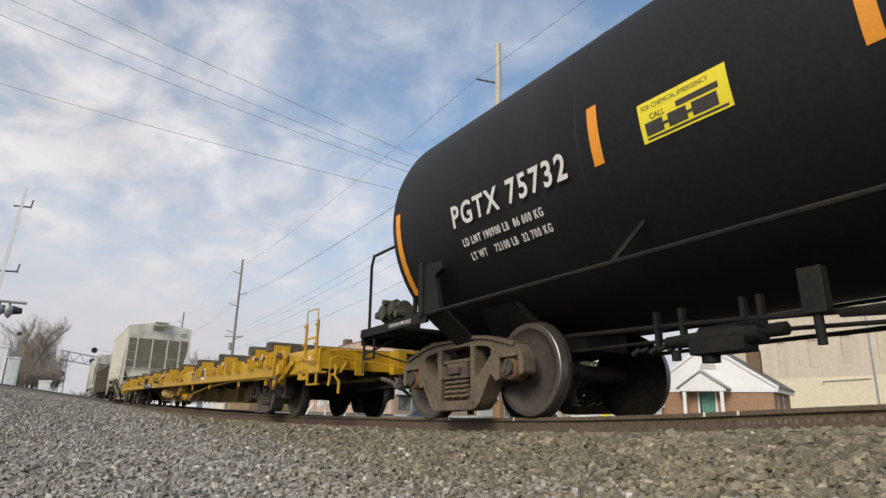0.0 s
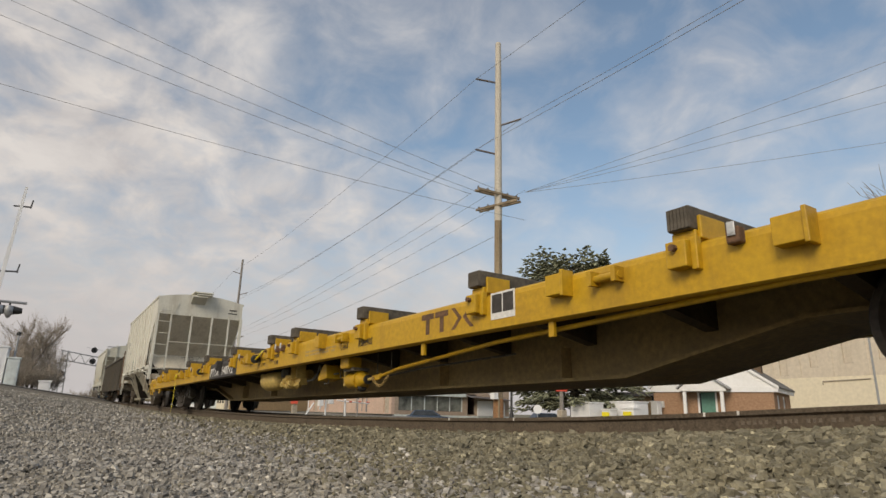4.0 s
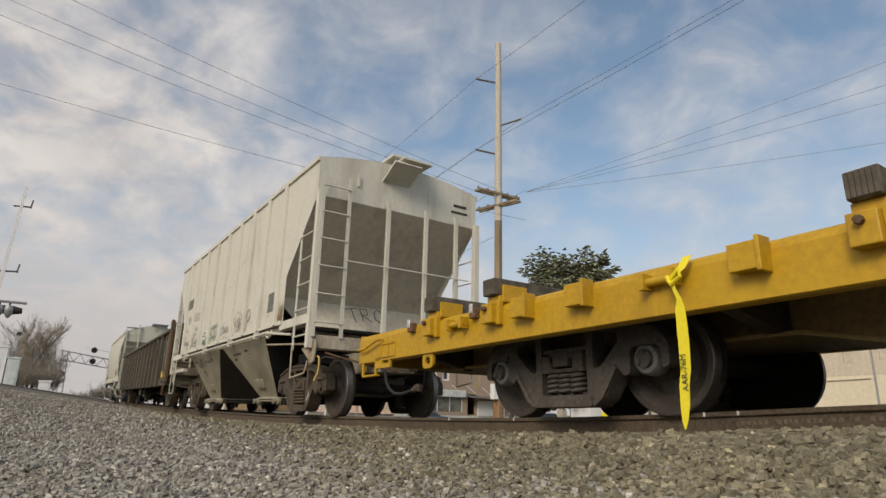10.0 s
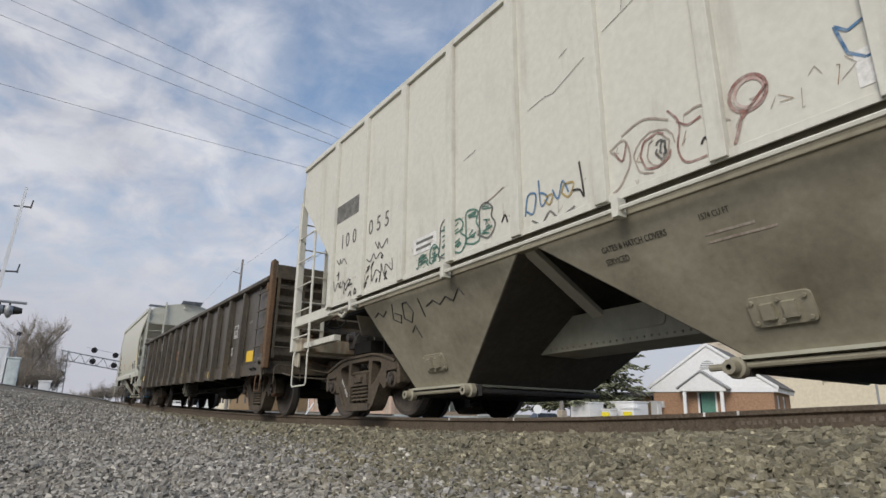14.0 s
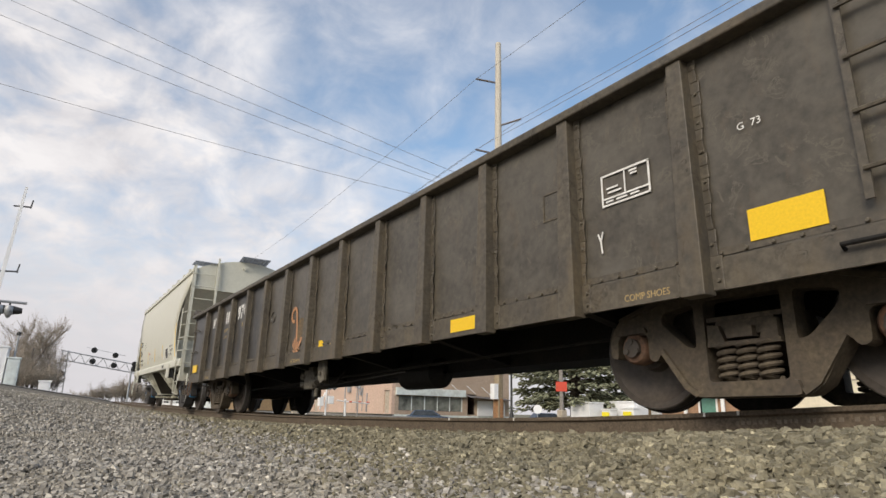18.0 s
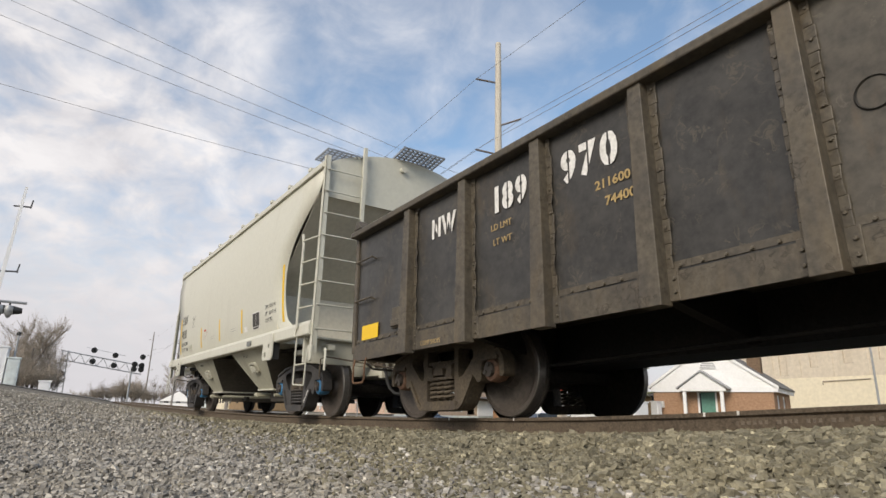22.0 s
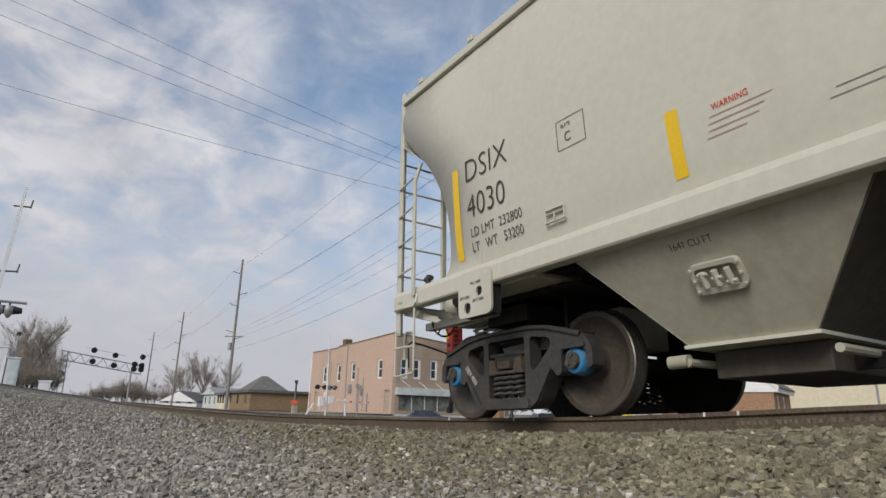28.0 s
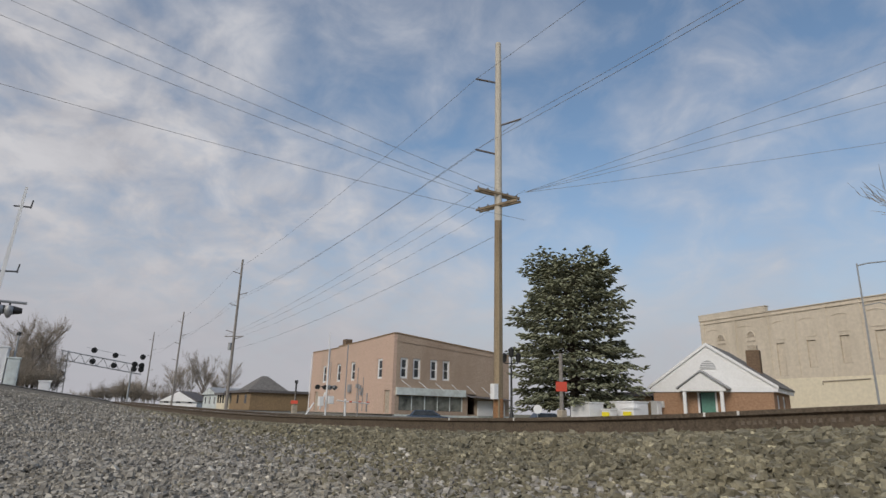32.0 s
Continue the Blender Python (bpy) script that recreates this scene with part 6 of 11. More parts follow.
            part("step", post_g, "end_rusty", car, "thin rusty sill step")
        slot = plate(Geo(), [(s * 4.9, 0.70), (s * 5.40, 0.70), (s * 5.40, 1.05), (s * 4.9, 1.05)][::s], [rounded([(s * 5.10, 0.86), (s * 5.32, 0.86), (s * 5.32, 0.93), (s * 5.10, 0.93)][::s], 0.03, 3)], -0.348, -0.332)
        part("sill_cheek", slot, "end_rusty", car, "rust-streaked slotted sill cheek", bevel=0.004)
        grate = Geo().box(s * 5.30, s * 5.34, -0.5, 0.9, 1.16, 1.20).box(s * 5.60, s * 5.64, -0.5, 0.9, 1.16, 1.20)
        for k in range(20):
            grate.box(s * 5.34, s * 5.60, -0.5 + k * 0.072, -0.488 + k * 0.072, 1.165, 1.195)
        part("end_platform", grate, "cap_grey", car, "grey open end platform grating")
        build_coupler(car, s * 5.35, s, "truck_brown")
        part("lettering", Geo().box(s * XT, s * (XT + 0.006), 1.05, 1.33, 3.74, 3.79).box(s * XT, s * (XT + 0.006), 1.0, 1.36, 3.62, 3.66), "black_paint", car)
    # hand brake and pipes on the trailing end
    ring_ = [(-5.62, 0.55 + 0.27 * math.cos(a), 2.02 + 0.27 * math.sin(a)) for a in [i * math.pi / 12 for i in range(25)]]
    wheel = part("brake_wheel", Geo().tube(ring_, 0.016, 6), "truck_dark", car, "spoked black hand brake wheel")
    for k in range(6):
        a = k * math.pi / 3
        part("spoke", Geo().rod((-5.58, 0.55, 2.02), (-5.62, 0.55 + 0.26 * math.cos(a), 2.02 + 0.26 * math.sin(a)), 0.011, 6), "truck_dark", wheel)
    part("brake_box", Geo().box(-5.56, -5.42, 0.40, 0.70, 1.80, 2.22), "truck_dark", car, "dark hand brake housing", bevel=0.02)
    part("brake_rod", Geo().rod((-5.48, 0.55, 1.82), (-5.46, 0.50, 1.16), 0.012, 6), "truck_dark", car)
    for k, y in enumerate((0.95, 1.10, -0.1)):
        part("end_pipe", Geo().tube([(-5.36, y, 1.18), (-5.38, y, 1.9 + 0.3 * k), (-5.30, y - 0.1, 2.5), (-5.28, y - 0.1, 3.3)], 0.014, 6), "truck_dark", car)
    part("brake_valve", Geo().rod((-5.1, -0.62, 1.20), (-4.8, -0.62, 1.20), 0.09, 12).box(-5.05, -4.86, -0.72, -0.50, 1.05, 1.32).rod((-4.95, -0.80, 1.22), (-4.95, -0.45, 1.22), 0.06, 10), "truck_dark", car, "grimy brake valve on the end platform", bevel=0.01)
    part("platform_beam", Geo().box(-5.30, -4.0, -1.46, -1.36, 1.02, 1.10), "grey_hopper", car)
    # a scrawled tag on the lower slope sheet of the leading end
    lean = lambda y, z: (3.645 + (1.99 - z) * 0.631, y, z)
    for pts in ([(-0.28, 1.90), (0.02, 1.96)], [(-0.12, 1.93), (-0.08, 1.66)], [(0.08, 1.70), (0.06, 1.95), (0.20, 1.95), (0.20, 1.84), (0.08, 1.82), (0.26, 1.70)], [(0.52, 1.92), (0.42, 1.97), (0.34, 1.88), (0.34, 1.76), (0.44, 1.70), (0.54, 1.75)]):
        part("graffiti", Geo().tube([lean(y, z) for y, z in pts], 0.010, 4), "panel_grey", car, "grey scrawled tag")
    # roof end platform, tilted
    part("roof_platform", Geo().hull([(5.25, -0.42, 3.86), (5.72, -0.42, 4.10), (5.72, 0.10, 4.10), (5.25, 0.10, 3.86)], [(5.23, -0.42, 3.89), (5.70, -0.42, 4.13), (5.70, 0.10, 4.13), (5.23, 0.10, 3.89)]), "grey_hopper", car, "grey roof-end grating")
    # hopper bays
    for xc in (-1.62, 1.62):
        g = Geo()
        w1, o = 0.50, 1 if xc > 0 else -1
        # steep towards the truck, long slope towards the middle
        ends = lambda z, out, inn, y: [(xc + o * out, -y, z), (xc + o * out, y, z), (xc - o * inn, y, z), (xc - o * inn, -y, z)][::-o]
        xc = o * 2.08
        g.hull(ends(0.30, w1, w1, 0.98), ends(1.42, 1.04, 2.06, Y - 0.02))
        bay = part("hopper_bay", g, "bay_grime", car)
        # black sheet laid over the bay's end to paint its deep shade
        part("bay_end_sheet", Geo().hull(ends(0.30, w1 + 0.014, -w1 - 0.004, 0.985), ends(1.42, 1.054, -1.044, Y - 0.02)), "frame_black", bay, "black end sheet standing in for deep shade")
        # the inner face is coloured as dark as its shade
        part("bay_slope_sheet", Geo().hull(ends(0.30, -w1 - 0.004, w1 + 0.014, 0.975), ends(1.42, -2.064, 2.074, Y - 0.03)), "bay_soot", bay, "inner slope sheet in a shade-dark colour")
        part("bay_lip", Geo().box(xc - w1 - 0.04, xc + w1 + 0.04, -1.02, 1.02, 0.285, 0.31), "bay_dust", bay, "dusty flange round the outlet")
        part("outlet_gate", Geo().box(xc - w1 + 0.04, xc + w1 - 0.04, -0.90, 0.90, 0.20, 0.285), "frame_black", bay, bevel=0.008)
        for e in (-1, 1):
            shaft = part("gate_shaft", Geo().rod((xc + e * (w1 + 0.09), -1.0, 0.235), (xc + e * (w1 + 0.09), 1.0, 0.235), 0.028, 8), "truck_dark", bay)
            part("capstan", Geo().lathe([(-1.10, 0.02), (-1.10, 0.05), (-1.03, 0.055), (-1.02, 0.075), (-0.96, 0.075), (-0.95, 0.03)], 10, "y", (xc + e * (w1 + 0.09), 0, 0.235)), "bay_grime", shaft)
            part("shaft_bracket", Geo().box(xc + e * (w1 + 0.03), xc + e * (w1 + 0.15), -0.93, -0.88, 0.18, 0.30), "truck_dark", shaft)
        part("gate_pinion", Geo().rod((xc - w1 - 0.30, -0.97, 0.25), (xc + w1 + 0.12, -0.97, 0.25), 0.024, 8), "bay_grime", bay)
        on = lambda z: -(0.98 + 0.55 * (z - 0.30) / 1.12)
        g = plate(Geo(), rounded([(-0.20, -0.10), (0.20, -0.10), (0.20, 0.10), (-0.20, 0.10)], 0.04, 4), [], -0.012, 0.012)
        for e in (-0.08, 0.06):
            g.box(e - 0.035, e + 0.045, -0.04, -0.012, -0.05, 0.055)
        for ex in (-0.165, 0.0, 0.165):
            for ez in (-0.07, 0.07):
                g.rod((ex, -0.028, ez), (ex, -0.012, ez), 0.014, 6)
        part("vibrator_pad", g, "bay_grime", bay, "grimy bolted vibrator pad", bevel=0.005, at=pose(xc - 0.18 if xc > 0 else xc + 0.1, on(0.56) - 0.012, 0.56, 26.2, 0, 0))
        if xc > 0:
            for text, x0, z, size in (("GATES & HATCH COVERS", 0.76, 1.14, 0.07), ("SERVICED", 0.76, 1.05, 0.07), ("1574 CU FT", 1.60, 1.17, 0.06)):
                lettering(text, size, "black_paint", bay, pose(x0, on(z) - 0.006, z, 90 + 26.2, 0, 0), width=0.72)
            for k, w in enumerate((0.34, 0.46)):
                part("lettering", Geo().hull([(1.60, on(1.07 - k * 0.05) - 0.004, 1.07 - k * 0.05), (1.60 + w, on(1.07 - k * 0.05) - 0.004, 1.07 - k * 0.05), (1.60 + w, on(1.085 - k * 0.05) - 0.004, 1.085 - k * 0.05), (1.60, on(1.085 - k * 0.05) - 0.004, 1.085 - k * 0.05)], [(1.60, on(1.07 - k * 0.05), 1.07 - k * 0.05), (1.60 + w, on(1.07 - k * 0.05), 1.07 - k * 0.05), (1.60 + w, on(1.085 - k * 0.05), 1.085 - k * 0.05), (1.60, on(1.085 - k * 0.05), 1.085 - k * 0.05)]), "paint_faint", bay)
        else:
            for pts in ([(-2.9, 1.18), (-2.78, 1.22), (-2.70, 1.16), (-2.6, 1.21)], [(-2.42, 1.26), (-2.5, 1.10), (-2.36, 1.04), (-2.30, 1.12), (-2.42, 1.16)], [(-2.2, 1.24), (-2.26, 1.08), (-2.14, 1.02), (-2.04, 1.12), (-2.10, 1.24), (-2.2, 1.24)], [(-1.86, 1.24), (-1.84, 1.04)], [(-1.75, 1.14), (-1.6, 1.18), (-1.5, 1.12), (-1.36, 1.18), (-1.25, 1.12), (-1.1, 1.22), (-1.05, 1.14)], [(-2.2, 0.92), (-2.1, 0.98), (-2.05, 0.84)]):
                part("graffiti", Geo().tube([(x, on(z) - 0.003, z) for x, z in pts], 0.009, 4), "black_paint", bay, "black scrawled tag")
    part("centre_sill", Geo().box(-3.5, 3.5, -0.30, 0.30, 0.62, 0.98), "bay_dust", car)
    for s in (-1, 1):
        part("cover_plate", Geo().prism(rounded([(-0.05, 0.74), (0.50, 0.74), (0.50, 0.90), (-0.05, 0.90)], 0.07, 4), s * 0.30, s * 0.315), "bay_dust", car)
        part("cross_brace", Geo().hull([(-0.12, s * 1.45, 1.36), (0.02, s * 1.45, 1.36), (0.02, s * 1.45, 1.42), (-0.12, s * 1.45, 1.42)], [(-0.35, s * 0.30, 0.92), (-0.21, s * 0.30, 0.92), (-0.21, s * 0.30, 0.98), (-0.35, s * 0.30, 0.98)]), "grey_hopper", car)
    for k in range(26):
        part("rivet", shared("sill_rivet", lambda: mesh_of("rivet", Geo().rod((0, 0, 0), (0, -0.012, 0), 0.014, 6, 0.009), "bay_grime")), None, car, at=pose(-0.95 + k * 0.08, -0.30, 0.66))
    for s in (-1, 1):
        # black bolster and two added plates stand in for shade behind the bay
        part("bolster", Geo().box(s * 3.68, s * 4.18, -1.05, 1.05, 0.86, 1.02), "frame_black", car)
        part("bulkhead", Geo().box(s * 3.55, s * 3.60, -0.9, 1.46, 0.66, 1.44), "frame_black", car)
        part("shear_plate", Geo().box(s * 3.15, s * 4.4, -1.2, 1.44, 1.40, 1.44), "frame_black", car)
        part("tow_loop", Geo().tube([(s * 3.42, -Y, 1.40), (s * 3.43, -Y - 0.02, 1.31), (s * 3.53, -Y - 0.02, 1.27), (s * 3.63, -Y - 0.02, 1.31), (s * 3.64, -Y, 1.40)], 0.022, 8), "grey_hopper", car, "bent steel tow loop")
    part("side_panel", Geo().box(X(-37.50), X(-37.06), -Y - 0.004, -Y, 1.74, 2.08), "panel_grey", car, "dark grey stencil panel")
    # graffiti: strokes of sprayed paint
    rng = random.Random(5)

    def stroke(pts, r, mat):
        g = Geo()
        for (xa, za), (xb, zb) in zip(pts, pts[1:]):
            d = Vector((xb - xa, zb - za)).normalized() * r
            g.add([(xa - d.y, -Y - 0.006, za + d.x), (xa + d.y, -Y - 0.006, za - d.x), (xb + d.y, -Y - 0.006, zb - d.x), (xb - d.y, -Y - 0.006, zb + d.x)], [(0, 1, 2, 3)])
        part("graffiti", g, mat, car, "sprayed graffiti scrawl")
    loop = lambda x, z, w, h, a=0.0: [(x + w * math.cos(t), z + h * math.sin(t)) for t in [a + i * 0.45 for i in range(15)]]
    stroke(loop(X(-38.66), 1.83, 0.12, 0.12) + [(X(-38.72), 1.68), (X(-38.78), 1.53)], 0.012, "paint_maroon")
    stroke(loop(X(-38.65), 1.83, 0.095, 0.095, 0.3), 0.012, "paint_pink")
    def smooth(pts):
        out = []
        q = [pts[0]] + pts + [pts[-1]]
        for i in range(1, len(q) - 2):
            for j in range(5):
                t = j / 5
                out.append(tuple(0.5 * (2 * q[i][c] + (q[i + 1][c] - q[i - 1][c]) * t + (2 * q[i - 1][c] - 5 * q[i][c] + 4 * q[i + 1][c] - q[i + 2][c]) * t * t + (3 * q[i][c] - q[i - 1][c] - 3 * q[i + 1][c] + q[i + 2][c]) * t ** 3) for c in (0, 1)))
        return out + [pts[-1]]

    def cursive(x0, x1, z0, z1, n, r, mat, back=0.04):
        """A quick hand: up and down strokes of uneven height that lean and cross."""
        pts = []
        for i in range(n):
            x = x0 + (x1 - x0) * i / (n - 1)
            z = rng.uniform(z0, z0 + 0.35 * (z1 - z0)) if i % 2 else rng.uniform(z0 + 0.5 * (z1 - z0), z1)
            pts.append((x + rng.uniform(-back, back), z))
        stroke(smooth(pts), r, mat)
    # faded ornate letters in brown-red
    for k, (w, h, r) in enumerate(((0.17, 0.16, 0.006), (0.13, 0.13, 0.009), (0.09, 0.11, 0.006), (0.04, 0.07, 0.008), (0.025, 0.05, 0.008))):
        stroke([(X(-39.36) + 0.02 * k + (w + rng.uniform(-0.012, 0.012)) * math.cos(t), 1.71 + (h + rng.uniform(-0.012, 0.012)) * math.sin(t)) for t in [k + i * 0.42 for i in range(12 + k)]], r, "panel_grey" if k > 2 else "paint_maroon" if k % 2 else "paint_faint")
    for pts, mat in (([(-39.74, 1.86), (-39.60, 1.90), (-39.56, 1.72), (-39.66, 1.56), (-39.74, 1.52)], "paint_faint"), ([(-39.70, 1.84), (-39.63, 1.74), (-39.58, 1.88)], "paint_maroon"), ([(-39.62, 1.94), (-39.42, 1.99), (-39.22, 1.90)], "paint_faint"), ([(-39.22, 1.97), (-39.14, 1.84), (-39.17, 1.66), (-39.12, 1.54), (-38.97, 1.53)], "paint_maroon"), ([(-39.16, 1.86), (-39.08, 1.80), (-38.98, 1.82)], "paint_maroon"), ([(-39.1, 1.88), (-39.0, 1.90), (-38.93, 1.88)], "paint_faint"), ([(-39.00, 1.62), (-38.97, 1.66), (-38.94, 1.60)], "black_paint")):
        stroke(smooth([(X(x), z) for x, z in pts]), 0.008, mat)
    # outlined bubble letters in faded green, with hatched fill
    for k, (xo, w, z0, z1) in enumerate(((-42.36, 0.12, 1.48, 1.66), (-42.12, 0.10, 1.50, 1.72), (-41.94, 0.11, 1.52, 1.94), (-41.70, 0.13, 1.54, 1.88), (-41.46, 0.13, 1.56, 1.93), (-41.24, 0.13, 1.58, 1.94))):
        x = X(xo)
        ring = [(x - w, z0 + 0.05), (x - w * 0.9, (z0 + z1) / 2 + rng.uniform(-0.04, 0.04)), (x - w * 0.7, z1 - 0.04), (x, z1), (x + w * 0.8, z1 - 0.08), (x + w * 0.4, (z0 + z1) / 2 + 0.02), (x + w, (z0 + z1) / 2 - 0.07), (x + w * 0.8, z0 + 0.03), (x, z0), (x - w, z0 + 0.05)]
        stroke(smooth([(a + rng.uniform(-0.02, 0.02), c + rng.uniform(-0.02, 0.02)) for a, c in ring]), 0.010, "panel_grey" if k in (2, 5) else "paint_green")
        for j in range(9):
            zc = z0 + (z1 - z0) * rng.uniform(0.1, 0.9)
            stroke([(x - w * rng.uniform(0.1, 0.8), zc), (x + w * rng.uniform(0.0, 0.7), zc + rng.uniform(-0.03, 0.05))], rng.uniform(0.005, 0.012), "paint_green")
    stroke(smooth([(X(-41.25), 1.92), (X(-41.1), 1.96), (X(-40.98), 2.0)]), 0.007, "paint_faint")
    # a small tag in blue, ochre and black
    for pts, mat in (([(-40.70, 1.62), (-40.66, 1.80), (-40.56, 1.78), (-40.60, 1.62), (-40.68, 1.66)], "paint_blue"), ([(-40.52, 1.90), (-40.50, 1.66), (-40.42, 1.72), (-40.50, 1.78)], "paint_blue"), ([(-40.36, 1.76), (-40.30, 1.66), (-40.24, 1.80), (-40.18, 1.68)], "paint_blue"), ([(-40.46, 1.70), (-40.40, 1.64), (-40.36, 1.72), (-40.44, 1.72)], "ochre_tag"), ([(-40.26, 1.70), (-40.18, 1.64), (-40.12, 1.74), (-40.22, 1.76), (-40.26, 1.70)], "ochre_tag"), ([(-40.14, 1.68), (-40.06, 1.66), (-40.02, 1.60), (-40.05, 1.90)], "black_paint"), ([(-40.62, 1.56), (-40.50, 1.50), (-40.40, 1.58), (-40.30, 1.50), (-40.12, 1.54)], "panel_grey"), ([(-40.90, 1.70), (-40.88, 1.56)], "black_paint"), ([(-41.02, 1.66), (-40.97, 1.72), (-40.94, 1.64)], "black_paint")):
        stroke(smooth([(X(x), z) for x, z in pts]), 0.009, mat)
    # black scrawl over the last panels
    for x0, x1, z0, z1, n in ((-44.62, -44.30, 1.98, 2.18, 6), (-44.66, -44.1, 1.66, 1.84, 8), (-43.68, -43.3, 1.84, 1.96, 6), (-43.5, -43.12, 1.98, 2.12, 6), (-43.56, -43.0, 1.60, 1.82, 9)):
        cursive(X(x0), X(x1), z0, z1, n, 0.009, "panel_grey", 0.05)
    part("paper_sign", Geo().box(X(-42.56), X(-42.10), -Y - 0.005, -Y, 1.70, 1.88), "white_paint", car, "white printed label")
    for k, w in enumerate((0.34, 0.30)):
        part("lettering", Geo().box(X(-42.50), X(-42.50) + w, -Y - 0.008, -Y - 0.004, 1.81 - k * 0.07, 1.84 - k * 0.07), "panel_grey", car)
    for k in range(17):
        part("number_stripe", Geo().box(X(-44.69) + k * 0.041, X(-44.69) + k * 0.041 + 0.030, -Y - 0.005, -Y, 2.67, 2.93), "panel_grey", car)
    for text, x0, z in (("1", -44.52, 2.25), ("0", -44.36, 2.25), ("0", -44.15, 2.25), ("0", -43.68, 2.24), ("5", -43.47, 2.24), ("5", -43.26, 2.24)):
        lettering(text, 0.29, "panel_grey", car, facing(X(x0), -Y - 0.005, z), width=0.85)
    stroke([(X(-38.14), 1.99), (X(-38.08), 1.93), (X(-38.0), 1.96), (X(-37.93), 1.91), (X(-37.95), 1.75), (X(-38.02), 1.73), (X(-38.10), 1.80), (X(-38.14), 1.99)], 0.009, "paint_blue")
    part("paper_sign", Geo().box(X(-38.08), X(-37.94), -Y - 0.005, -Y, 1.57, 1.79), "white_paint", car)
    for k in range(16):
        x0 = X(-44.6) + rng.random() * 1.6
        z0 = 1.5 + rng.random() * 0.35
        stroke([(x0 + rng.uniform(-0.07, 0.07), z0 + rng.uniform(-0.06, 0.1)) for _ in range(4)], 0.011, "black_paint")
    # hairline cracks in the paint
    for pts in (((-40.62, 2.62), (-40.40, 2.66), (-40.30, 2.64), (-39.92, 2.80)), ((-39.72, 2.92), (-39.4, 3.02), (-39.0, 3.12)), ((-39.52, 3.0), (-39.5, 3.12)), ((-40.2, 2.95), (-40.1, 2.99)), ((-41.6, 2.5), (-41.4, 2.54))):
        stroke([(X(a), c) for a, c in pts], 0.003, "panel_grey")
    # rust runs at the lower corner
    for k in range(46):
        x0 = X(-36.66) - abs(rng.gauss(0, 0.16))
        z0 = 1.50 + rng.random() * 0.08
        stroke([(x0, z0), (x0 + 0.006, z0 + rng.uniform(0.05, 0.40) * (0.4 + 0.6 * rng.random()))], rng.uniform(0.002, 0.007), "rust_run" if k % 4 else "rust")
    for k in range(60):
        # scratches and scuffs low on the side
        x0 = X(-44.6) + rng.random() * 8.0
        z0 = 1.5 + rng.random() * 0.35
        stroke([(x0 + rng.uniform(-0.05, 0.05), z0 + rng.uniform(-0.03, 0.12)) for _ in range(3)], 0.0022, "paint_faint" if k % 3 else "rust_run")
    sets += build_truck(car, -3.93, 0.457, "truck_brown", "truck_brown") + build_truck(car, 3.93, 0.457, "truck_brown", "truck_brown")
    lettering("MHLX 100055", 0.07, "white_paint", car, pose(-4.43, -1.109, 0.50, 90, 50, 0), width=0.75)
    lettering("MHLX", 0.075, "white_paint", car, pose(4.36, -1.109, 0.215, 90, -52, 0), width=0.85)


build_grey_hopper()


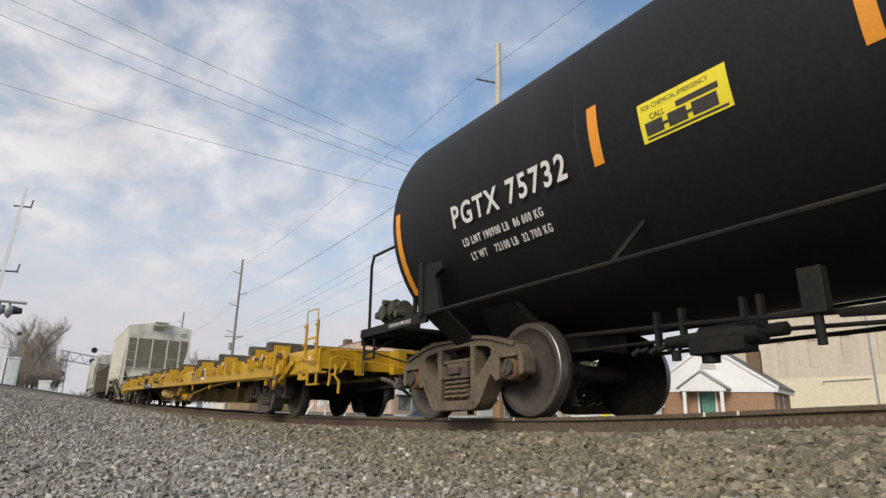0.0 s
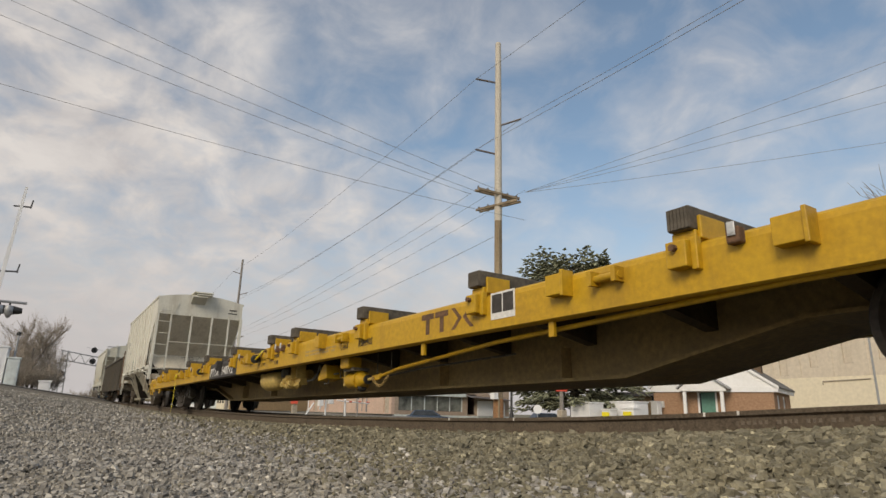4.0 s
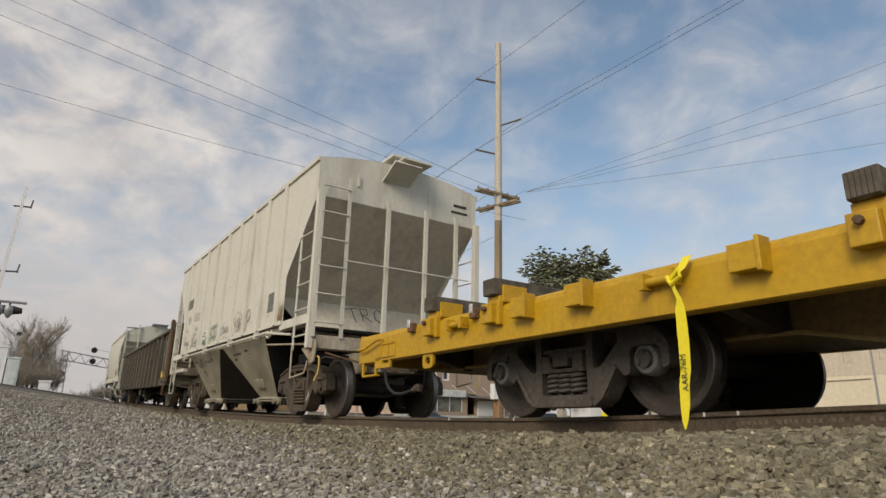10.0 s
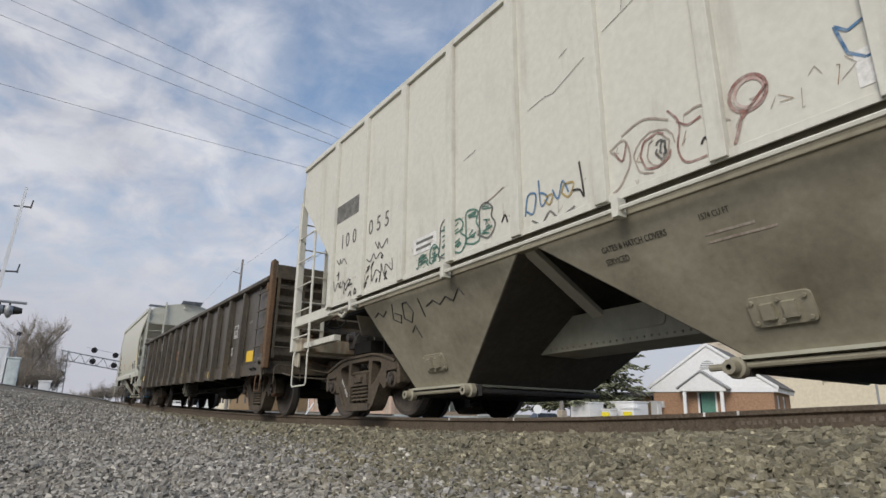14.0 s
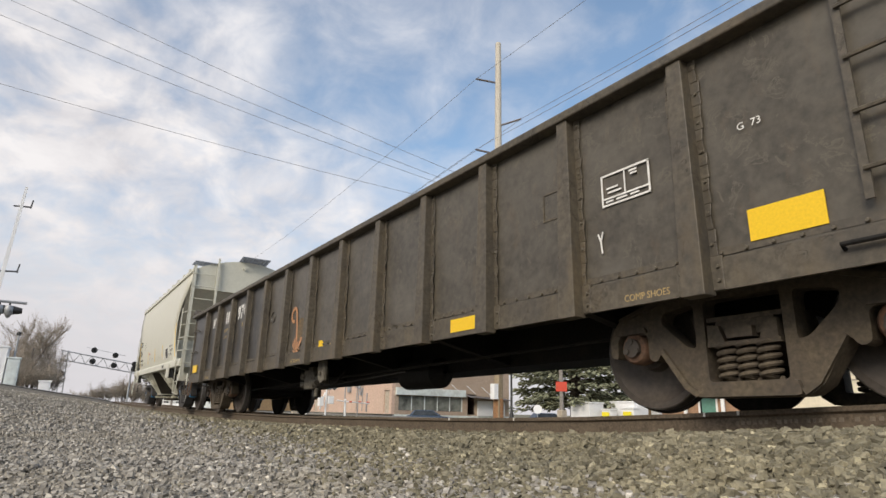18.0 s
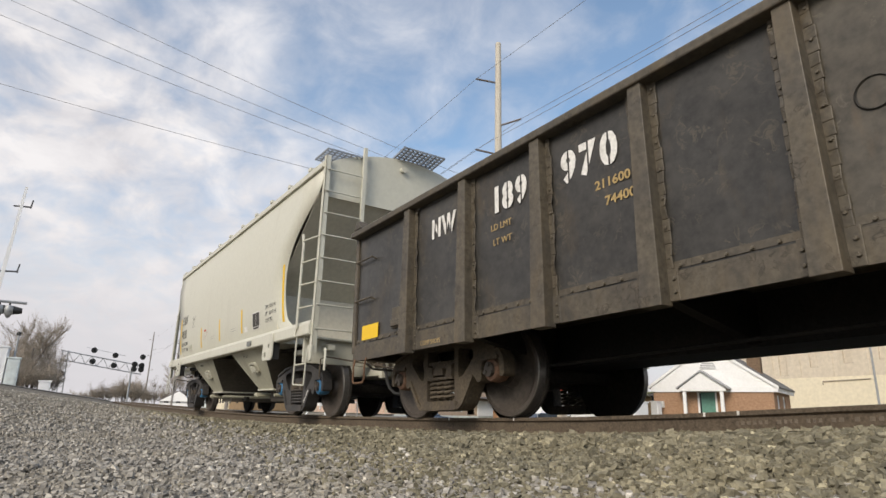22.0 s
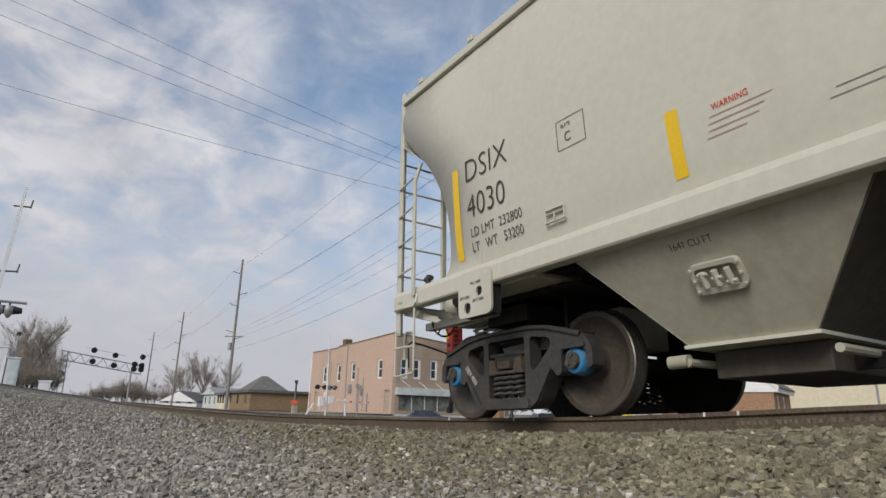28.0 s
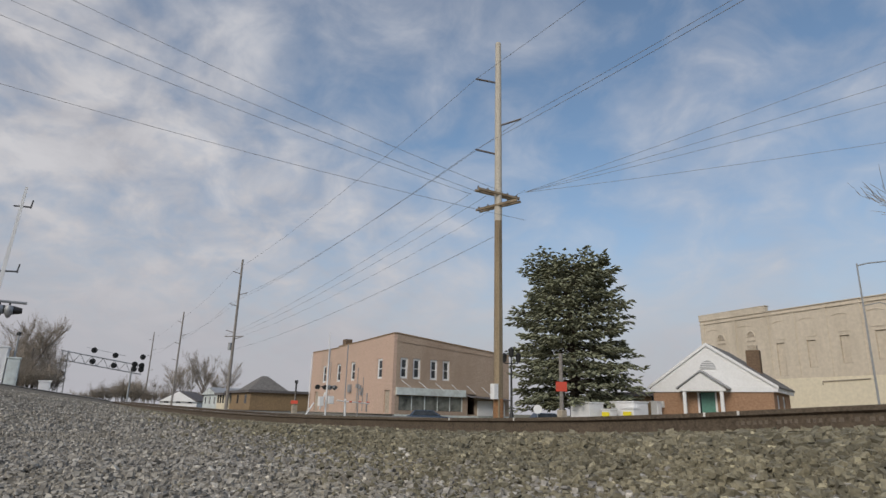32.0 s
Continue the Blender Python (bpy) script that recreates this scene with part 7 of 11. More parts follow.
# ---- black gondola ----
def build_gondola():
    mid = -55.61
    car, sets = new_car("gondola", "rusty black open gondola car with riveted ribbed sides", "gondola car", mid, 6.52)
    X = lambda x: x - mid + 0.05
    A, B, Y, Z0, Z1 = X(-63.60), X(-47.55), 1.46, 0.70, 2.40
    rivet = mesh_of("rivet", Geo().rod((0, 0, 0), (0, -0.015, 0), 0.016, 6, 0.010), "gondola")
    ribs = [X(-49.15) - 1.089 * i for i in range(13)]
    for s in (-1, 1):
        # the sheet is dented between the ribs by years of loads
        cols, rows = 222, []
        for j in range(15):
            z = Z0 + (Z1 - Z0) * j / 14
            row = []
            for i in range(cols + 1):
                x = A + (B - A) * i / cols
                u = ((x - ribs[0]) / 1.089) % 1.0
                v = j / 14
                k = int((x - ribs[0]) // 1.089)
                dent = 0.55 + 0.45 * math.sin(2.1 * k + 5.0 * v) * math.sin(6.3 * u + k * 1.7) + 0.35 * math.sin(9.0 * v + 7.0 * u + 3.0 * k)
                row.append((x, s * (Y - 0.020 * max(0.0, dent) * math.sin(math.pi * u) ** 0.7 * math.sin(math.pi * min(1.0, 1.2 * v)) ** 0.6), z))
            rows.append(row)
        split = 79   # the darker end panels begin under a rib
        for a, b, mat in ((0, split, "gondola_black"), (split, cols, "gondola_sheet")):
            some = [r[a:b + 1] for r in rows]
            g = Geo()
            loft(g, some if s < 0 else [r[::-1] for r in some])
            sheet = part("side_sheet", g, mat, car, "dented scuffed dark side sheet")
            solid = sheet.modifiers.new("sheet", "SOLIDIFY")
            solid.thickness, solid.offset = 0.012, -1
        part("side_sill", Geo().box(A, B, s * Y, s * (Y + 0.016), Z0 + 0.0, Z0 + 0.20), "gondola", car)
        part("top_chord", Geo().prism([(s * (Y - 0.03), Z1 - 0.06), (s * (Y + 0.115), Z1 - 0.05), (s * (Y + 0.12), Z1 + 0.02), (s * (Y + 0.06), Z1 + 0.06), (s * (Y - 0.03), Z1 + 0.06)], A - 0.05, B + 0.02, "x"), "gondola", car, bevel=0.012)
        for x in ribs:
            # a pressed rib, broad at the foot, with flanges to either side
            g = Geo()
            y0, y1, y2 = s * Y, s * (Y + 0.09), s * (Y + 0.12)
            g.hull([(x - 0.09, y0, Z0 - 0.03), (x + 0.09, y0, Z0 - 0.03), (x + 0.085, y2, Z0 - 0.03), (x - 0.085, y2, Z0 - 0.03)], [(x - 0.065, y0, Z1 - 0.05), (x + 0.065, y0, Z1 - 0.05), (x + 0.058, y1, Z1 - 0.05), (x - 0.058, y1, Z1 - 0.05)])
            g.box(x - 0.165, x + 0.165, s * Y, s * (Y + 0.022), Z0, Z0 + 0.22)
            # flanges that have buckled between the rivets
            for e in (-1, 1):
                for k in range(8):
                    za, zb = Z0 + 0.22 + k * (Z1 - Z0 - 0.27) / 8, Z0 + 0.22 + (k + 1) * (Z1 - Z0 - 0.27) / 8
                    zm, wa, lift = (za + zb) / 2, 0.125 + 0.006 * ((k * 7 + int(x * 10)) % 3), 0.006 + 0.006 * ((k * 5 + int(x * 7)) % 3)
                    for z0_, z1_, l0, l1 in ((za, zm, 0.0, lift), (zm, zb, lift, 0.0)):
                        g.hull([(x + e * 0.05, s * Y, z0_), (x + e * 0.05, s * (Y + 0.012), z0_), (x + e * wa, s * (Y + 0.012 + l0), z0_), (x + e * wa, s * (Y + l0), z0_)], [(x + e * 0.05, s * Y, z1_), (x + e * 0.05, s * (Y + 0.012), z1_), (x + e * wa, s * (Y + 0.012 + l1), z1_), (x + e * wa, s * (Y + l1), z1_)])
            rib = part("rib", g, "gondola", car, bevel=0.010)
            if s < 0:
                for e in (-0.105, 0.105):
                    for k in range(7):
                        part("rivet", rivet, None, rib, at=pose(x + e, -Y - 0.012, Z0 + 0.30 + k * 0.215))
                for e in (-0.135, 0.135):
                    for z in (Z0 + 0.06, Z0 + 0.15):
                        part("rivet", rivet, None, rib, at=pose(x + e, -Y - 0.022, z))
        if s < 0:
            for k in range(98):
                part("rivet", rivet, None, car, at=pose(A + 0.1 + k * 0.163, -Y, Z0 + 0.235))
    part("floor", Geo().box(A, B, -Y, Y, Z0 + 0.22, Z0 + 0.27), "gondola", car)
    part("centre_sill", Geo().box(A + 0.2, B - 0.2, -0.33, 0.33, 0.50, 0.92), "frame_black", car)
    for x in ribs[1:-1:2]:
        part("cross_bearer", Geo().prism([(-Y, Z0 + 0.22), (-Y, Z0 + 0.05), (-0.33, 0.52), (0.33, 0.52), (Y, Z0 + 0.05), (Y, Z0 + 0.22)], x - 0.05, x + 0.05, "x"), "frame_black", car)
    for s, xe in ((-1, A), (1, B)):
        # corrugated end with corner posts
        g = Geo()
        n = 42
        rows = [[(xe + s * (0.02 + 0.075 * (0.5 - 0.5 * math.cos(2 * math.pi * k / n * 7))), y, 0.92 + (1.48 if s < 0 else 1.66) * k / n) for y in (-Y + 0.02, 0, Y - 0.02)] for k in range(n + 1)]
        loft(g, rows)
        part("end_sheet", g, "gondola", car, "corrugated rusty end sheet")
        part("end_sheet_back", Geo().box(xe - s * 0.03, xe + s * 0.02, -Y, Y, Z0 + 0.2, Z1), "gondola", car)
        for y in (-1, 1):
            if s > 0:
                post = part("corner_post", Geo().prism([(y * (Y - 0.03), 2.70), (y * (Y + 0.05), 2.74), (y * (Y + 0.075), 2.68), (y * (Y + 0.075), Z0 + 0.1), (y * (Y - 0.03), Z0 + 0.1)], xe - s * 0.04, xe + s * 0.13, "x"), "post_rust", car, "rust-brown pressed corner post", bevel=0.02)
                for z in (1.02, 1.16, 1.30, 2.18, 2.32, 2.58):
                    part("rivet", rivet, None, post, at=pose(xe + 0.04, y * (Y + 0.075), z, 0, 0, 0 if y < 0 else 180))
                for z in (2.16, 1.06):
                    part("hinge_lug", Geo().box(xe - 0.10, xe + 0.02, y * (Y + 0.07), y * (Y + 0.088), z, z + 0.16), "post_rust", post, bevel=0.006)
            else:
                part("corner_post", Geo().box(xe - 0.05, xe + 0.02, y * (Y - 0.02), y * (Y + 0.02), Z0 + 0.1, Z1 - 0.05), "gondola", car, "dark corner angle", bevel=0.01)
                part("chord_block", Geo().prism([(xe + 0.0, Z1 + 0.05), (xe + 0.05, Z1 + 0.16), (xe + 0.10, Z1 + 0.18), (xe + 0.22, Z1 + 0.05)], y * (Y - 0.05), y * (Y + 0.10)), "gondola", car, bevel=0.012)
        part("end_cap", Geo().box(xe, xe + s * 0.14, -Y - (0.07 if s < 0 else 0.0), Y, Z1 - 0.02, Z1 + (0.06 if s < 0 else 0.24)), "gondola", car, bevel=0.012)
        part("end_sill", Geo().box(xe - s * 0.1, xe + s * 0.05, -1.45, 1.45, 0.72, 0.94), "gondola", car, bevel=0.01)
        part("draft_sill", Geo().box(xe - s * 0.8, xe + s * 0.22, -0.32, 0.32, 0.62, 0.98), "gondola", car, bevel=0.012)
        ladder(car, -1.40, -0.94, xe + s * 0.17, 0.98, 2.44, 4, "gondola", "rusty end ladder", along="y", flat=0.022, r=0.015)
        ladder(car, xe - s * 0.06, xe - s * 0.58, -Y - 0.05, 1.03, 2.34, 4, "gondola", "side ladder", flat=0.022, r=0.015) if s > 0 else None
        if s < 0:
            for z in (1.44, 1.97):
                part("grab_iron", Geo().tube([(xe + 0.07, -Y, z), (xe + 0.07, -Y - 0.06, z + 0.02), (xe + 0.50, -Y - 0.06, z + 0.02), (xe + 0.50, -Y, z)], 0.013, 6), "gondola", car)
            part("side_pocket", Geo().box(xe + 1.0, xe + 1.22, -Y - 0.05, -Y, 1.02, 1.10).box(xe + 0.98, xe + 1.24, -Y - 0.02, -Y, 1.0, 1.25), "gondola", car, bevel=0.006)
        stirrup(car, xe - s * 0.22, -1.5, 0.72, 0.42, 0.30, "rust", 0.013)
        stirrup(car, xe - s * 0.22, 1.5, 0.72, 0.42, 0.30, "rust", 0.013)
        build_coupler(car, xe + s * 0.15, s, "truck_brown")
        part("cross_over", Geo().tube([(xe + s * 0.2, -1.2, 0.72), (xe + s * 0.34, -1.0, 0.66), (xe + s * 0.34, 0.6, 0.64)], 0.016, 6), "gondola", car)
    # hand brake on the front end
    hb = part("brake_housing", Geo().box(B + 0.10, B + 0.28, -0.92, -0.62, 1.46, 1.86), "gondola", car, "dark hand brake housing", bevel=0.02)
    g = Geo()
    ringp = [(B + 0.42, -0.42 + 0.25 * math.cos(a), 1.80 + 0.25 * math.sin(a)) for a in [i * math.pi / 12 for i in range(25)]]
    g.tube(ringp, 0.016, 6)
    for k in range(6):
        a = k * math.pi / 3
        g.rod((B + 0.38, -0.42, 1.80), (B + 0.42, -0.42 + 0.25 * math.cos(a), 1.80 + 0.25 * math.sin(a)), 0.012, 6)
    part("brake_wheel", g, "frame_black", car, "spoked black hand brake wheel")
    part("brake_hub", Geo().rod((B + 0.10, -0.42, 1.80), (B + 0.40, -0.42, 1.80), 0.085, 14).rod((B + 0.20, -0.64, 1.76), (B + 0.20, -0.40, 1.80), 0.05, 8), "rust", car, "rust-orange hand brake hub")
    for k in range(12):
        part("chain_link", SHARED["link"], None, car, at=pose(B + 0.22, -0.74, 1.45 - k * 0.05, 90, 0, 90 * (k % 2)))
    step = Geo().box(B + 0.12, B + 0.14, -0.92, 0.0, 1.03, 1.08).box(B + 0.46, B + 0.48, -0.92, 0.0, 1.03, 1.08)
    for k in range(16):
        step.box(B + 0.14, B + 0.46, -0.92 + k * 0.0605, -0.905 + k * 0.0605, 1.04, 1.07)
    part("brake_step", step, "gondola", car, "perforated brake step")
    part("dirt_cap", Geo().rod((X(-47.62), -1.50, 0.93), (X(-47.62), -1.49, 0.60), 0.02, 6).tube([(X(-47.78), -1.50, 0.90), (X(-47.68), -1.54, 0.96), (X(-47.58), -1.52, 0.93), (X(-47.52), -1.50, 0.97)], 0.03, 8), "valve_grime", car, "bent rusty lever bracket")
    part("sill_handle", Geo().tube([(X(-48.30), -Y - 0.016, 0.80), (X(-48.30), -Y - 0.06, 0.82), (X(-48.02), -Y - 0.06, 0.82), (X(-48.02), -Y - 0.016, 0.80)], 0.014, 8), "frame_black", car)
    # marks and lettering
    lab = lambda x0, x1, z0, z1, mat, name, label="": part(name, Geo().box(X(x0), X(x1), -Y - 0.0065, -Y, z0, z1), mat, car, label)
    lab(-48.80, -48.36, 0.965, 1.165, "marker_yellow", "reflector_plate", "yellow reflective plate")
    part("reflector_plate", Geo().box(X(-51.94), X(-51.47), -Y - 0.022, -Y - 0.015, 0.745, 0.875), "marker_yellow", car, "yellow reflective plate")
    lab(-63.40, -62.98, 0.95, 1.13, "marker_yellow", "reflector_plate", "yellow reflective plate")
    part("reflector_plate", Geo().prism([(X(-55.36), 0.89), (X(-55.20), 0.90), (X(-55.18), 0.95), (X(-55.26), 1.0), (X(-55.35), 0.99)], -Y - 0.0065, -Y), "marker_yellow", car, "torn yellow reflective plate")
    for dx, w in ((0.28, 0.04), (0.44, 0.02)):
        part("reflector_scrap", Geo().prism([(X(-55.2) + dx - w, 0.90), (X(-55.2) + dx + w, 0.91), (X(-55.2) + dx + w * 0.5, 0.95)], -Y - 0.0065, -Y), "tan", car)
    frame_ = Geo()
    for a, b, c, d in ((-49.92, -49.47, 1.50, 1.515), (-49.92, -49.47, 1.745, 1.76), (-49.92, -49.905, 1.5, 1.76), (-49.485, -49.47, 1.5, 1.76), (-49.70, -49.69, 1.56, 1.75), (-49.91, -49.48, 1.555, 1.568)):
        frame_.box(X(a), X(b), -Y - 0.006, -Y, c, d)
    part("stencil_panel", frame_, "white_paint", car, "white outlined stencil panel")
    lab(-52.55, -52.45, 1.50, 1.60, "gondola", "patch_plate")
    ring = Geo().lathe([(-Y + 0.012, 0.085), (-Y - 0.004, 0.095), (-Y + 0.012, 0.105)], 24, at=(X(-57.52), 0, 1.62))
    part("weld_ring", ring, "gondola_black", car)
    sq = Geo()
    for a, b, c, d in ((-0.14, 0.14, 0.14, 0.16), (-0.14, 0.14, -0.16, -0.14), (-0.16, -0.14, -0.16, 0.16), (0.14, 0.16, -0.16, 0.16)):
        sq.box(X(-50.45) + a * 0.8, X(-50.45) + b * 0.8, -Y - 0.008, -Y, 1.68 + c * 0.8, 1.68 + d * 0.8)
    part("patch_plate", sq, "gondola", car)
    put = lambda text, x, z, size, mat, width=1.0, bold=0.0, lift=0.0: lettering(text, size, mat, car, facing(X(x), -Y - 0.004 - lift, z), width=width, bold=bold)
    stencil("NW", 0.29, "white_paint", car, X(-61.80), -Y - 0.004, 1.90, 0.80, 0.014)
    stencil("189", 0.345, "white_paint", car, X(-60.74), -Y - 0.004, 1.885, 0.88, 0.016)
    stencil("970", 0.37, "white_paint", car, X(-59.80), -Y - 0.004, 1.875, 0.90, 0.016)
    put("211600", -59.45, 1.69, 0.105, "tan", 1.1, 0.002)
    put("74400", -59.36, 1.54, 0.105, "tan", 1.1, 0.002)
    put("LD LMT", -60.76, 1.70, 0.09, "tan", 1.0)
    put("LT WT", -60.73, 1.55, 0.09, "tan", 1.0)
    put("COMP SHOES", -61.98, 0.735, 0.07, "tan", 0.9, 0.0, 0.012)
    put("COMP SHOES", -49.76, 0.735, 0.07, "tan", 0.9, 0.0, 0.012)
    put("RETAINER VALVE", -56.44, 0.735, 0.085, "tan", 0.80, 0.0, 0.012)
    put("G  73", -48.80, 1.70, 0.07, "white_paint", 1.0)
    for x0, w, z in ((-49.87, 0.11, 1.635), (-49.86, 0.13, 1.60), (-49.65, 0.07, 1.715), (-49.64, 0.06, 1.69), (-49.88, 0.07, 1.53), (-49.78, 0.10, 1.53), (-49.65, 0.08, 1.53)):
        part("stencil_bar", Geo().box(X(x0), X(x0) + w, -Y - 0.006, -Y, z, z + 0.014), "white_paint", car)
    tick = [(-49.98, 1.30), (-49.955, 1.24), (-49.93, 1.31), (-49.955, 1.24), (-49.945, 1.14)]
    g = Geo()
    for (xa, za), (xb, zb) in zip(tick, tick[1:]):
        g.rod((X(xa), -Y - 0.003, za), (X(xb), -Y - 0.003, zb), 0.007, 5)
    part("chalk_mark", g, "white_paint", car, "white chalk tick")
    # sprayed orange figure
    g = Geo()
    pts = [(X(-56.44) + 0.11 * math.cos(a), 1.52 + 0.11 * math.sin(a)) for a in [5.0 - i * 0.42 for i in range(12)]] + [(X(-56.30), 1.35), (X(-56.27), 1.12), (X(-56.27), 0.95)]
    for (xa, za), (xb, zb) in zip(pts, pts[1:]):
        d = Vector((xb - xa, zb - za)).normalized() * 0.030
        g.add([(xa - d.y, -Y - 0.005, za + d.x), (xa + d.y, -Y - 0.005, za - d.x), (xb + d.y, -Y - 0.005, zb - d.x), (xb - d.y, -Y - 0.005, zb + d.x)], [(0, 1, 2, 3)])
    for k in range(7):
        a = 0.35 + k * 0.36
        q = 0.17 + 0.10 * ((k * 5) % 3) * (1 if k in (1, 5) else 0.6)
        g.add([(X(-56.27), -Y - 0.005, 0.86), (X(-56.27) + q * math.cos(a), -Y - 0.005, 0.88 + q * math.sin(a)), (X(-56.27) + q * 0.8 * math.cos(a + 0.26), -Y - 0.005, 0.88 + q * 0.8 * math.sin(a + 0.26))], [(0, 1, 2)])
    part("graffiti", g, "orange_faded", car, "faded orange sprayed mark")
    fan = [(X(-56.12) + 0.17 * math.cos(i * 0.4), 1.24 + 0.2 * math.sin(i * 0.4)) for i in range(16)]
    part("graffiti", Geo().add([(x, -Y - 0.003, z) for x, z in fan], [tuple(range(16))]), "ochre_faded", car, "faded ochre sprayed blot")
    g = Geo().lathe([(X(-54.6), 0.03), (X(-54.5), 0.20), (X(-53.7), 0.20), (X(-53.6), 0.03)], 18, "x", (0, -0.4, 0.5))
    part("air_reservoir", g, "frame_black", car)
    g = Geo()
    for dx, z, r in ((-0.26, 0.58, 0.07), (-0.26, 0.44, 0.06), (0.22, 0.58, 0.07), (0.22, 0.46, 0.06), (0.30, 0.52, 0.05)):
        g.rod((X(-56.69) + dx - 0.06, -1.0, z), (X(-56.69) + dx + 0.07, -1.0, z), r, 10)
    g.box(X(-56.69) - 0.2, X(-56.69) + 0.16, -1.04, -0.75, 0.36, 0.72)
    g.rod((X(-56.55), -0.95, 0.40), (X(-56.55), -0.95, 0.24), 0.035, 8)
    part("brake_valve", g, "valve_grime", car, "grimy grey brake control valve", bevel=0.012)
    part("bracket", Geo().prism([(X(-55.66), 0.72), (X(-55.40), 0.72), (X(-55.42), 0.44), (X(-55.55), 0.40), (X(-55.64), 0.46)], -1.32, -1.28).rod((X(-55.53), -1.36, 0.54), (X(-55.53), -1.28, 0.54), 0.03, 8), "valve_grime", car)
    part("hose_pipe", Geo().tube([(X(-56.4), -0.95, 0.44), (X(-56.0), -0.95, 0.40), (X(-55.85), -0.9, 0.46), (X(-55.8), -0.8, 0.62)], 0.016, 6), "frame_black", car)
    part("bleed_rod", Geo().rod((X(-56.5), -0.95, 0.38), (X(-53.2), -1.25, 0.44), 0.007, 5), "frame_black", car)
    part("brake_pipe", Geo().rod((X(-61), -0.7, 0.48), (X(-50.2), -0.8, 0.60), 0.018, 6), "frame_black", car)
    sets += build_truck(car, -6.52, 0.457, "truck_brown", "cap_rust") + build_truck(car, 6.52, 0.457, "truck_brown", "cap_rust")


build_gondola()
# ---- newer hopper with rounded sides ----
def build_round_hopper():
    mid = -70.47
    car, sets = new_car("covered_hopper", "clean pale grey-green covered hopper car with rounded sides and yellow stripes", "hopper car", mid, 4.055)
    X = lambda x: x - mid
    F, RR = 5.62, 5.36   # the leading and the trailing end, from the middle between the trucks
    fore = natural((1.34, 1.40, 1.48, 1.62, 1.82, 2.10, 2.40, 2.70, 3.05, 3.38, 3.45, 3.86), (4.95, 4.74, 4.58, 4.50, 4.46, 4.45, 4.52, 4.72, 5.12, 5.55, 5.60, 5.61))
    aft = natural((1.34, 1.40, 1.48, 1.62, 1.82, 2.10, 2.40, 2.70, 3.05, 3.38, 3.45, 3.86), (4.72, 4.52, 4.40, 4.34, 4.32, 4.36, 4.48, 4.68, 5.02, 5.30, 5.34, 5.35))
    bulge = natural((1.30, 1.45, 2.0, 2.7, 3.3, 3.86), (1.46, 1.50, 1.57, 1.60, 1.57, 1.50))
    zs = [1.36 + i * (3.84 - 1.36) / 44 for i in range(45)]
    for s in (-1, 1):
        g = Geo()
        rows = [[(-aft(z) + (fore(z) + aft(z)) * j / 12, s * bulge(z), z) for j in range(13)] for z in zs]
        loft(g, rows if s < 0 else [r[::-1] for r in rows])
        side = part("side_sheet", g, "new_hopper", car)
        so = side.modifiers.new("sheet", "SOLIDIFY")
        so.thickness, so.offset = 0.012, -1
        part("roof_rail", Geo().box(-RR - 0.02, F + 0.02, s * 1.42, s * 1.55, 3.83, 3.93), "new_hopper", car, bevel=0.012)
        part("side_sill", Geo().prism([(s * 1.44, 1.17), (s * 1.56, 1.17), (s * 1.575, 1.19), (s * 1.575, 1.33), (s * 1.55, 1.385), (s * 1.50, 1.40), (s * 1.44, 1.40)], -5.42, 5.66, "x"), "new_hopper", car, bevel=0.008)
        for e, xj in ((1, 3.87), (-1, -3.87)):
            pad = plate(Geo(), rounded([(-0.25, -0.20), (0.25, -0.20), (0.25, 0.24), (-0.25, 0.24)], 0.07, 4), [[(0.07 + 0.048 * math.cos(i * 0.524), 0.03 + 0.048 * math.sin(i * 0.524)) for i in range(12)], [(-0.11 + 0.055 * math.cos(i * 0.524), -0.11 + 0.055 * math.sin(i * 0.524)) for i in range(12)]], -0.012, 0.012)
            jack = part("jack_pad", pad, "new_hopper", car, at=pose(xj, s * 1.588, 1.09))
            # solid black block gives the pad's holes their shade
            part("pad_block", Geo().box(-0.22, 0.22, -0.13, -0.02, -0.19, 0.22) if s > 0 else Geo().box(-0.22, 0.22, 0.02, 0.13, -0.19, 0.22), "rubber", jack, "black block standing in for the shaded hollow behind the pad")
            if s < 0 and e < 0:
                for text, dx, dz in (("PULL HERE", -0.06, 0.105), ("LIFT HERE", -0.22, -0.02), ("JACK HERE", -0.02, -0.065)):
                    lettering(text, 0.042, "black_paint", jack, facing(dx, -0.014, dz), width=0.8)
        # railing of the roof walk
        for k in range(11):
            part("walk_bracket", Geo().box(-5.0 + k * 1.0, -4.9 + k * 1.0, s * 1.46, s * 1.56, 3.933, 4.0), "new_hopper", car, bevel=0.01)
        part("roof_walk", Geo().box(-5.3, 5.3, s * 0.75, s * 1.12, 4.10, 4.125), "galvanised", car, "galvanised roof walkway grating")
    # roof
    g, n = Geo(), 14
    arc = [(-1.5 + 3.0 * k / n, 3.90 + 0.42 * math.cos(math.pi * (k / n - 0.5)) ** 0.8 if 0 < k < n else 3.90) for k in range(n + 1)]
    loft(g, [[(-RR, y, z) for y, z in arc], [(F, y, z) for y, z in arc]])
    g.f = [q[::-1] for q in g.f]
    part("roof", g, "new_hopper", car)
